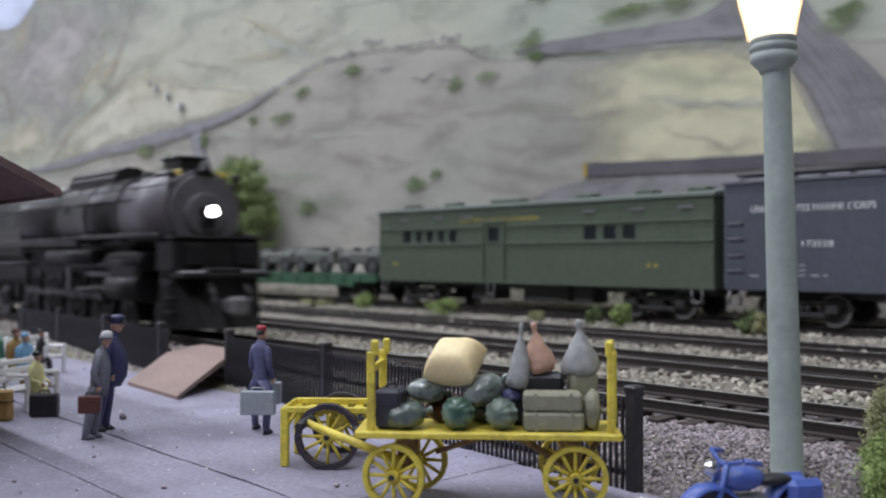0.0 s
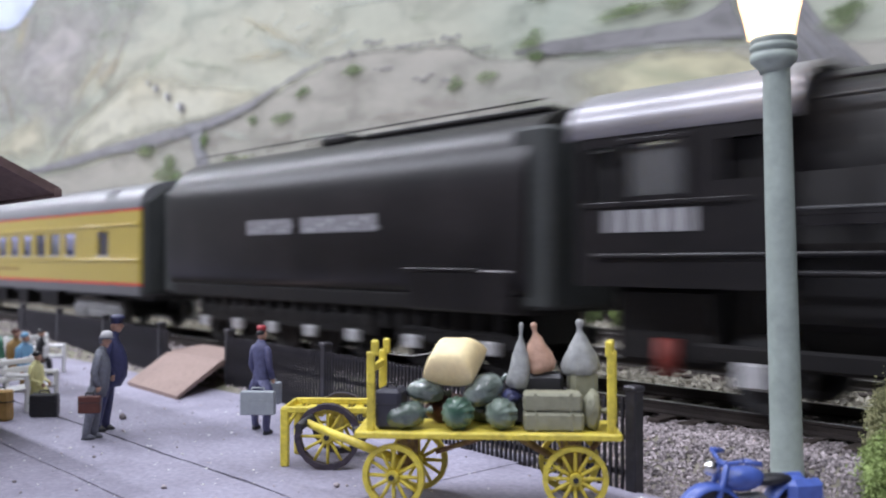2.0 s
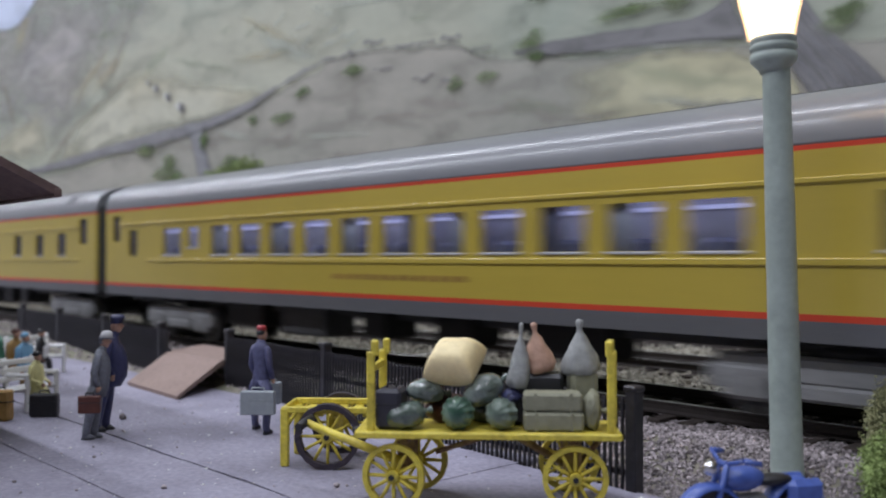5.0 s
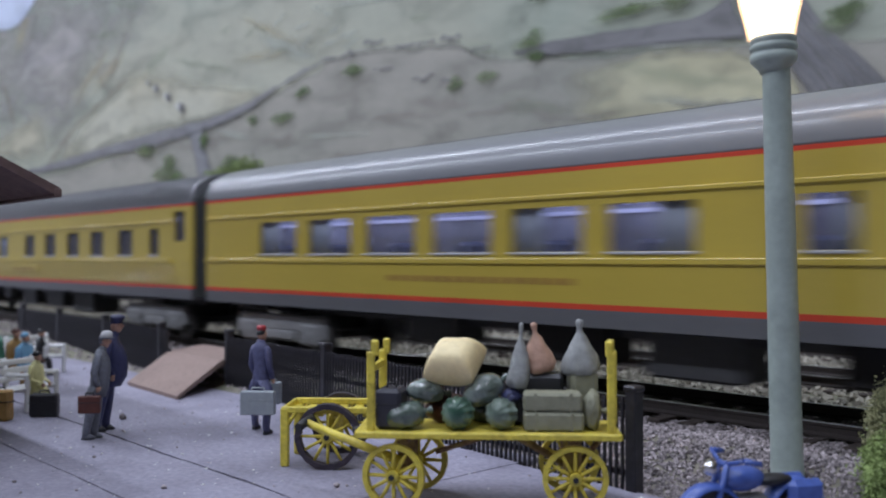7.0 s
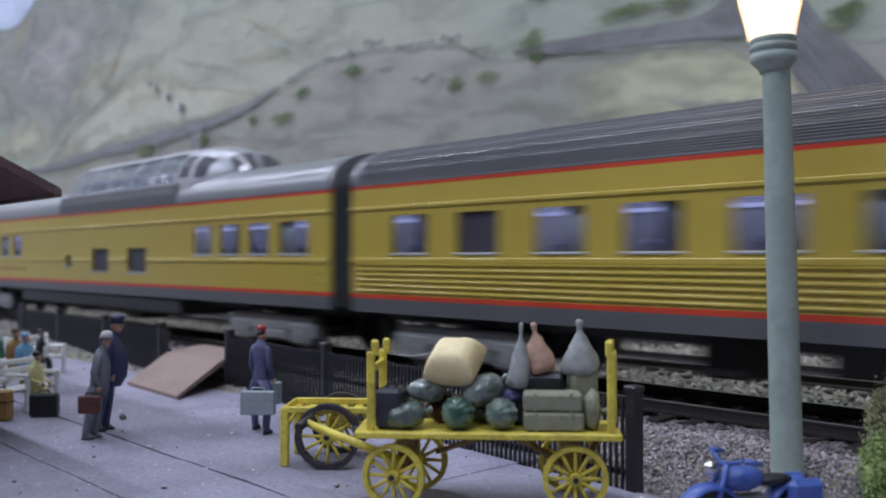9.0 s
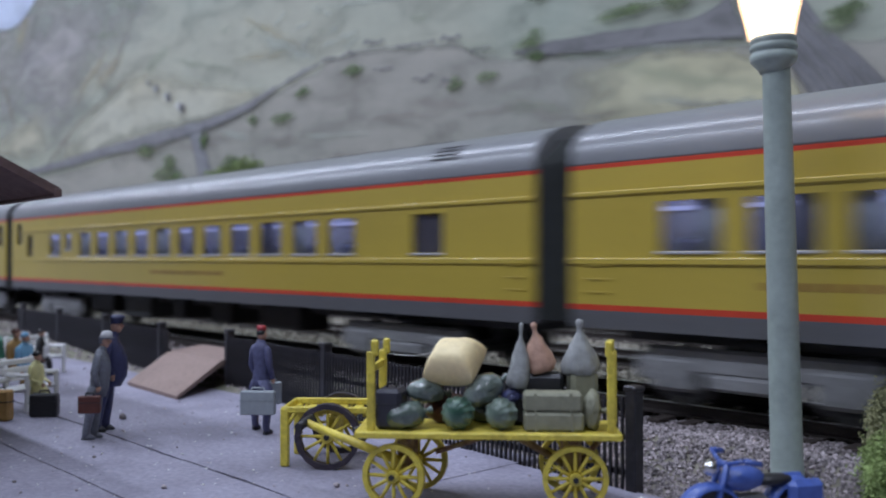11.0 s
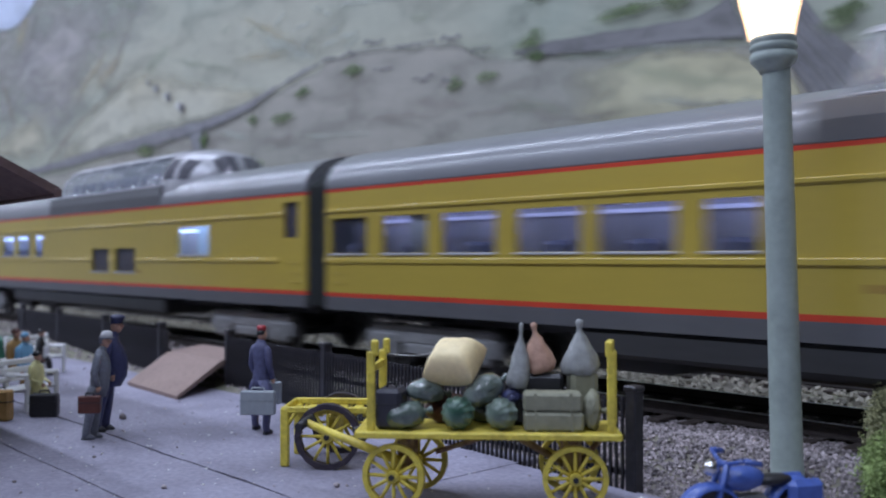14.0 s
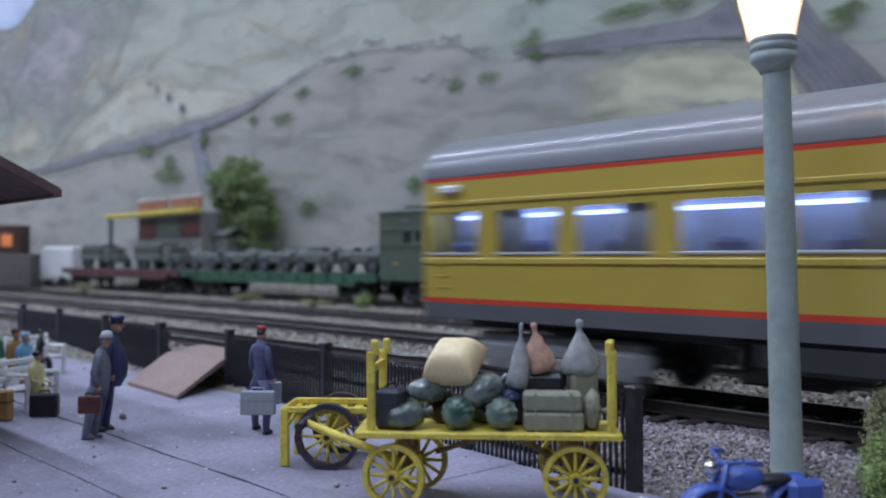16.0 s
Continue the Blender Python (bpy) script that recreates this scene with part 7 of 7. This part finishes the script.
def troop_car():
    x0, x1 = -339.6, -161.0
    ca = thing("troop_car", "dark green troop sleeper car with small windows", "railway car", "standing cars", at=at(x0, SIDE_Y, SIDE_Z))
    ln = x1 - x0
    wins = [(*w, 28.6, 33.8) for w in ((17.2, 23.0), (26.0, 30.4), (33.5, 38.0), (41.2, 45.6), (48.4, 53.4), (123.5, 129.5), (132.8, 138.5), (141.5, 147.0))]
    door = (72.5, 79.0, 28.6, 34.5)
    bm = bmesh.new()
    side_sheet(bm, -17.0, 0, ln, (11.0, 43.0), wins + [door], lambda z: 0, 0.8)
    side_sheet(bm, 17.0, 0, ln, (11.0, 43.0), [], lambda z: 0, -0.8)
    box(bm, 0.01, 0.6, -16.9, 16.9, 11, 43)
    box(bm, ln - 0.6, ln - 0.01, -16.9, 16.9, 11, 43)
    part("body", bm, MARINE_GREEN, ca)
    bm = bmesh.new()
    extrude_x(bm, [(-17.8, 42.8), (-17.8, 43.8), (-10, 45.2), (0, 45.8), (10, 45.2), (17.8, 43.8), (17.8, 42.8)], -0.6, ln + 0.6)
    part("roof", bm, material("roof_green_grey", (0.14, 0.17, 0.15), 0.6, spread=0.15), ca)
    for x in (14, 42, 76, 118, 146, 168):
        bm = bmesh.new()
        box(bm, x - 4 if x != 76 else x - 9, x + 4 if x != 76 else x + 9, -10, -4, 45, 46.8, 0.4)
        part("roof_vent", bm, MARINE_GREEN, ca)
    for z in (27.6, 34.8):
        for a, b in ((0, 69.5), (82.5, ln)):
            bm = bmesh.new()
            box(bm, a, b, -17.5, -17.02, z - 0.35, z + 0.35, 0.1)
            part("belt_rail", bm, MARINE_GREEN, ca)
    bm = bmesh.new()
    for a, b, c, d in ((69.6, 70.4, 12.5, 37), (81.4, 82.3, 12.5, 37), (69.6, 82.3, 36.2, 37.2)):
        box(bm, a, b, -17.6, -17.02, c, d, 0.1)
    part("door_frame", bm, MARINE_GREEN, ca)
    for w in wins + [door]:
        bm = bmesh.new()
        box(bm, w[0], w[1], -16.5, -16.3, w[2], w[3])
        part("window_pane", bm, glass("dim_glass", (0.03, 0.035, 0.04), 0.15, 0.9), ca)
        bm = bmesh.new()
        box(bm, w[0] - 0.3, w[1] + 0.3, -17.4, -17.02, w[2] - 0.7, w[2] - 0.1, 0.1)
        part("window_sill", bm, MARINE_GREEN, ca)
    for x in (18, 42, 60, 126, 148, 168):
        bm = bmesh.new()
        box(bm, x - 3, x + 3, -17.5, -17.02, 38.8, 39.8, 0.1)
        part("vent_louvre", bm, TRUCK, ca)
    lettering("UNITED STATES MARINES", 2.4, 55, -17.08, 36.9, GOLD, ca, 46)
    for x in (10, 12.2, 152, 155):
        bm = bmesh.new()
        box(bm, x, x + 1.5, -17.1, -17.02, 18.4, 19.6)
        part("marking", bm, GOLD, ca, "tiny yellow mark too small to read")
    bm = bmesh.new()
    box(bm, 4, ln - 4, -9, 9, 8.6, 11, 0.3)
    for a, b in ((58, 72), (88, 112), (114, 124)):
        box(bm, a, b, -12, -2, 4, 10.9, 0.5)
    part("underframe", bm, DARK, ca)
    for x in (4, 74, 172):
        bm = bmesh.new()
        for q in (-2, 2):
            tube(bm, (x + q, -16.6, 11.2), (x + q, -16.6, 6.4), 0.35, seg=6)
        tube(bm, (x - 2, -16.6, 6.4), (x + 2, -16.6, 6.4), 0.4, seg=6)
        part("step", bm, TRUCK, ca)
    for x in (26, ln - 26):
        freight_truck(ca, x)
    bm = bmesh.new()
    box(bm, ln + 0.02, ln + 3.4, -12, 12, 12, 40, 0.4)
    part("gangway", bm, DIAPHRAGM, ca)


def boxcar():
    x0, ln = -157.2, 150.0
    ca = thing("boxcar", "slate grey steel boxcar with white lettering", "railway car", "standing cars", at=at(x0, SIDE_Y, SIDE_Z))
    bm = bmesh.new()
    box(bm, 0, ln, -17, 17, 11, 46.2, 0.3)
    part("body", bm, BOX_GREY, ca)
    bm = bmesh.new()
    extrude_x(bm, [(-17.6, 46.0), (-17.6, 46.9), (0, 49.4), (17.6, 46.9), (17.6, 46.0)], -0.5, ln + 0.5)
    part("roof", bm, material("roof_slate", (0.15, 0.155, 0.18), 0.6, spread=0.12), ca)
    bm = bmesh.new()
    box(bm, -3, ln + 3, -4, 4, 49.6, 50.4, 0.1)
    part("roof_walk", bm, DARK, ca)
    bm = bmesh.new()
    for x in range(6, 150, 9):
        box(bm, x, x + 0.8, -17.5, 17.5, 46.9, 47.6)
    part("roof_ribs", bm, BOX_GREY, ca)
    bm = bmesh.new()
    box(bm, 66, 98, -18.0, -17.02, 12, 45, 0.3)
    part("sliding_door", bm, BOX_GREY, ca)
    lettering("UNITED STATES MARINE CORPS", 3.0, 9.6, -17.06, 36.4, WHITE, ca, 39.6)
    lettering("173228", 2.7, 26.2, -17.06, 25.2, WHITE, ca, 9.8)
    bm = bmesh.new()
    for k, (x, w) in enumerate(((25.4, 2.4), (25.4, 2.4), (25.4, 2.4), (29.6, 2.6), (33.4, 1.6), (9.0, 3.4))):
        z = (19.2, 17.6, 16.0, 16.0, 16.0, 15.6)[k]
        box(bm, x, x + w, -17.08, -17.02, z, z + 0.5)
    part("lettering", bm, LETTER_SILVER, ca, "small white data lines too small to read")
    for z in (17.5, 22.5, 28, 33):
        bm = bmesh.new()
        tube(bm, (2.0, -17.9, z), (6.6, -17.9, z), 0.3, seg=6)
        for x in (2.0, 6.6):
            tube(bm, (x, -17.9, z), (x, -17, z), 0.3, seg=6)
        part("grab_iron", bm, TRUCK, ca)
    bm = bmesh.new()
    for q in (2, 6):
        tube(bm, (q, -16.8, 11), (q, -16.8, 6.5), 0.4, seg=6)
    tube(bm, (2, -16.8, 6.5), (6, -16.8, 6.5), 0.4, seg=6)
    part("step", bm, TRUCK, ca)
    bm = bmesh.new()
    box(bm, 3, ln - 3, -8, 8, 8.5, 11, 0.3)
    box(bm, 52, 100, -16.9, -16, 8, 11, 0.2)
    part("underframe", bm, DARK, ca)
    for x in (24, ln - 24):
        freight_truck(ca, x)
    bm = bmesh.new()
    for q in (-6, 6):
        tube(bm, (-0.4, q, 12), (-0.4, q, 45), 0.4, seg=6)
    for z in range(14, 45, 4):
        tube(bm, (-0.4, -6, z), (-0.4, 6, z), 0.3, seg=6)
    part("end_ladder", bm, BOX_GREY, ca)


def flatcar(label, x0, x1, mat):
    ln = x1 - x0
    ca = thing("flatcar", label, "railway car", "standing cars", at=at(x0, SIDE_Y, SIDE_Z))
    bm = bmesh.new()
    box(bm, 0, ln, -15.5, 15.5, 12.8, 13.8, 0.2)
    part("deck", bm, material("deck_boards", (0.20, 0.22, 0.19), 0.8, spread=0.2), ca)
    for s in (-1, 1):
        bm = bmesh.new()
        y = s * 16.0
        extrude_x(bm, [(y - 0.5, 7.6), (y + 0.5, 7.6), (y + 0.5, 13.9), (y - 0.5, 13.9)], 18, ln - 18)
        extrude_x(bm, [(y - 0.5, 9.8), (y + 0.5, 9.8), (y + 0.5, 13.9), (y - 0.5, 13.9)], 0, 18)
        extrude_x(bm, [(y - 0.5, 9.8), (y + 0.5, 9.8), (y + 0.5, 13.9), (y - 0.5, 13.9)], ln - 18, ln)
        part("side_sill", bm, mat, ca)
    for k in range(int(ln / 14)):
        bm = bmesh.new()
        box(bm, 6 + k * 14, 8 + k * 14, -17.3, -16.4, 9.8, 13.4, 0.2)
        part("stake_pocket", bm, mat, ca)
    bm = bmesh.new()
    box(bm, 2, ln - 2, -6, 6, 8, 12.9)
    part("underframe", bm, DARK, ca)
    for x in (24, ln - 24):
        freight_truck(ca, x)


def jeep(label, x, turn=0, size=1.0):
    je = thing("jeep", label, "military jeep", "jeeps on the flatcar", at=at(x, SIDE_Y - 4, SIDE_Z + 13.8, turn) @ Matrix.Scale(size, 4))
    bm = bmesh.new()
    box(bm, -17, 17, -8, 8, 4.5, 10.5, 0.8)
    box(bm, 4, 17, -6.6, 6.6, 9.6, 12.4, 1.2)
    box(bm, -17, -13, -8, 8, 9.2, 11.5, 0.5)
    for x_ in (-10.5, 10.5):
        box(bm, x_ - 5, x_ + 5, -8.8, -6, 7.6, 9.2, 0.4)
    part("body", bm, ARMY, je)
    bm = bmesh.new()
    for q in (-7, 7):
        tube(bm, (4.6, q, 9.4), (8.0, q, 12.9), 0.4, seg=6)
    tube(bm, (8.0, -7, 12.9), (8.0, 7, 12.9), 0.4, seg=6)
    part("windscreen", bm, ARMY, je)
    for q in (-4, 4):
        bm = bmesh.new()
        box(bm, -6, -1, q - 2.4, q + 2.4, 8.5, 10.4, 0.5)
        box(bm, -7, -5.6, q - 2.4, q + 2.4, 9.6, 12.6, 0.5)
        part("seat", bm, DARK, je)
    for x_ in (-10.5, 10.5):
        for q in (-7.4, 7.4):
            bm = bmesh.new()
            ring(bm, (x_, 4.2), 4.2, 2.0, q - 1.3, q + 1.3, 22)
            tube(bm, (x_, q - 0.9, 4.2), (x_, q + 0.9, 4.2), 2.1, seg=16, mat=1)
            part("wheel", bm, [DARK, ARMY], je)
    return je


def army_truck(label, x):
    tk = thing("army_truck", label, "military truck", "trucks on the flatcar", at=at(x, SIDE_Y - 2, SIDE_Z + 13.8) @ Matrix.Scale(0.82, 4))
    bm = bmesh.new()
    box(bm, 14, 28, -8, 8, 5, 20, 1.0)
    box(bm, 27, 40, -6.5, 6.5, 5, 13, 1.0)
    part("cab", bm, ARMY, tk)
    bm = bmesh.new()
    box(bm, -38, 13, -9.5, 9.5, 8, 13, 0.5)
    part("cargo_bed", bm, ARMY, tk)
    bm = bmesh.new()
    extrude_x(bm, [(-9.2, 13), (-9.2, 19), (-6, 22.5), (6, 22.5), (9.2, 19), (9.2, 13)], -37.5, 12, smooth=False)
    part("canvas", bm, material("canvas_dark", (0.07, 0.08, 0.065), 0.9, spread=0.25), tk)
    for x_ in (-28, -17, 32):
        for q in (-7.6, 7.6):
            bm = bmesh.new()
            ring(bm, (x_, 4.8), 4.8, 2.2, q - 1.5, q + 1.5, 22)
            tube(bm, (x_, q - 1, 4.8), (x_, q + 1, 4.8), 2.3, seg=16, mat=1)
            part("wheel", bm, [BLACKISH, ARMY], tk)


def siding():
    troop_car()
    boxcar()
    flatcar("green flatcar loaded with grey military jeeps", -545, -343, FLAT_GREEN)
    flatcar("red-brown flatcar loaded with dark army trucks", -752, -549, FLAT_BROWN)
    for x, turn in ((-362, 0), (-402, 180), (-440, 0), (-480, 0), (-522, 180)):
        jeep("grey-olive open military jeep on the flatcar", x, turn, 1.05)
    army_truck("dark army truck with canvas cover on flatcar", -600)
    army_truck("dark army truck with canvas cover on flatcar", -700)
    # low scrub between the yard tracks
    for k, (px, r, h, m, seed) in enumerate(SCRUB):
        x, y = px
        shrub("small yellow-green scrub beside the siding track", x, y, ground_height(x, y), r, h, m, 900, 0.55, seed)
    tree()
    # depot with a long yellow canopy edge behind the flatcars
    de = thing("depot", "small brown depot with long yellow canopy edge", "building", at=at(-629, 315, 5))
    bm = bmesh.new()
    box(bm, -52, 50, -8, 12, -2, 60, 0.5)
    part("wall", bm, material("depot_grey", (0.26, 0.25, 0.235), 0.8, spread=0.2), de)
    for a, b, m in ((-50, -20, BROWN), (-17, 20, MARINE_GREEN), (22, 49, BROWN)):
        bm = bmesh.new()
        box(bm, a, b, -8.8, -8.02, 42, 57, 0.2)
        part("window", bm, m, de)
    bm = bmesh.new()
    box(bm, -98, 52, -16, -8.9, 59.0, 62.4, 0.5)
    part("fascia", bm, CART_YELLOW, de, "yellow canopy edge")
    for x in (-96,):
        bm = bmesh.new()
        box(bm, x - 1.5, x + 1.5, -13, -10, -2, 58.9, 0.3)
        part("canopy_post", bm, material("canopy_post_grey", (0.2, 0.22, 0.2), 0.8), de)
    orange = material("depot_sign_orange", (0.33, 0.15, 0.085), 0.8, spread=0.2)
    for a, b in ((-50, -3), (4, 50)):
        bm = bmesh.new()
        box(bm, a, b, -9, -7, 62.6, 71, 0.4)
        sign = part("sign_board", bm, orange, de, "faded orange sign board")
        bm = bmesh.new()
        box(bm, a - 1, b + 1, -8.8, -7.2, 71.02, 72.4, 0.2)
        part("sign_edge", bm, PALE_HAT, sign)
    # olive-grey shed between the depot and the tree
    sh = thing("storage_shed", "low olive-grey storage shed behind the flatcars", "shed", at=at(-585, 326, 8))
    bm = bmesh.new()
    box(bm, -42, 26, -10, 10, -4, 40, 0.5)
    part("wall", bm, material("shed_olive_grey", (0.19, 0.195, 0.165), 0.85, spread=0.2), sh)
    bm = bmesh.new()
    extrude_x(bm, [(-12, 39.8), (0, 45), (12, 39.8), (12, 41), (0, 46.4), (-12, 41)], -44, 28)
    part("roof", bm, material("shed_roof", (0.15, 0.15, 0.14), 0.85, spread=0.2), sh)
    # white delivery truck and a dark signal box with an orange lamp
    x, y, _ = (-787.1, 284.1, 32.0)
    tk = thing("delivery_truck", "small white delivery truck beside the yard", "truck", at=at(x, y, 8, RIGHT - 20))
    bm = bmesh.new()
    box(bm, -10, 22, -8, 8, 6, 34, 1.5)
    part("box_body", bm, WHITE, tk)
    bm = bmesh.new()
    box(bm, -23, -10.5, -7.5, 7.5, 5, 26, 2.5)
    part("cab", bm, WHITE, tk)
    for x_ in (-17, 12):
        for q in (-7, 7):
            bm = bmesh.new()
            ring(bm, (x_, 4.5), 4.5, 2, q - 1.5, q + 1.5, 20)
            tube(bm, (x_, q - 1, 4.5), (x_, q + 1, 4.5), 2.1, seg=14)
            part("wheel", bm, BLACKISH, tk)
    x, y, _ = (-804.4, 250.9, 32.0)
    sg = thing("signal_box", "dark lineside cabin with an orange lamp", "signal box", at=at(x, y, 8, RIGHT))
    bm = bmesh.new()
    box(bm, -20, 22, -10, 10, 0, 28, 0.8)
    part("base", bm, material("cabin_grey", (0.14, 0.13, 0.12), 0.8, spread=0.2), sg)
    bm = bmesh.new()
    box(bm, -20, 13, -9, 9, 28, 52, 0.8)
    part("cabin", bm, material("cabin_brown", (0.085, 0.045, 0.035), 0.8, spread=0.2), sg)
    bm = bmesh.new()
    box(bm, -3, 6, -9.8, -9.05, 34, 44, 0.3)
    part("lamp", bm, material("orange_lamp", (0.8, 0.25, 0.08), 0.5, emit=(1.0, 0.3, 0.08), power=0.25), sg, "glowing orange lamp")


SCRUB = (((-351.5, 274), 5.0, 3.6, LEAF_BRIGHT, 11), ((-291.2, 271), 7.5, 3.4, LEAF_BRIGHT, 12), ((-197.6, 272), 4.0, 4.2, LEAF_BRIGHT, 13),
         ((-209.9, 272), 3.0, 3.0, LEAF_DULL, 14), ((-147.2, 272), 3.8, 3.6, LEAF_DULL, 15), ((-142.2, 270), 3.2, 3.6, LEAF_DRY, 16), ((-237.9, 272), 3.4, 1.7, LEAF_DRY, 17),
         ((-389.4, 272), 8.0, 2.0, LEAF_DRY, 18), ((-456.8, 272), 9.0, 2.2, LEAF_DRY, 19), ((-698.1, 272), 14.0, 3.0, LEAF_DRY, 20))
siding()

TRAIN = [locomotive(), tender()]
COACHES = coaches()


def train_place(t):
    """How far the gap behind the tender has come along the track at t seconds, in millimetres; the train slows a little."""
    return -664.4 + 196.267 * t - 0.465363 * t ** 2 - 0.325669 * t ** 3 + 0.0607308 * t ** 4 - 0.00410605 * t ** 5 + 9.32311e-05 * t ** 6


def motions():
    times = [-0.5 + 0.5 * i for i in range(35)]
    y, z = 144.2, RAIL_Z
    for ob in TRAIN:
        walk(ob, [(t, at(train_place(t), y, z)) for t in times])
    for k, ob in enumerate(COACHES):
        walk(ob, [(t, at(train_place(t) - PITCH * k, y, z)) for t in times])
    # wheels roll without slipping
    for ob, r in SPIN:
        step = 1 / 15 if r > 8 else 1 / 30
        home = ob.location.copy()
        rows = []
        for i in range(int(16.4 / step) + 1):
            t = -0.2 + i * step
            turn = (train_place(t) - train_place(0)) / r
            rows.append((t, Matrix.Translation(home) @ Matrix.Rotation(turn, 4, "Y")))
        walk(ob, rows)
    for ob, crank, z0 in RODS:
        rows = []
        for i in range(int(16.4 * 15) + 1):
            t = -0.2 + i / 15
            turn = (train_place(t) - train_place(0)) / 11.4
            rows.append((t, at(crank * math.cos(turn), 0, z0 - crank * math.sin(turn))))
        walk(ob, rows)


motions()
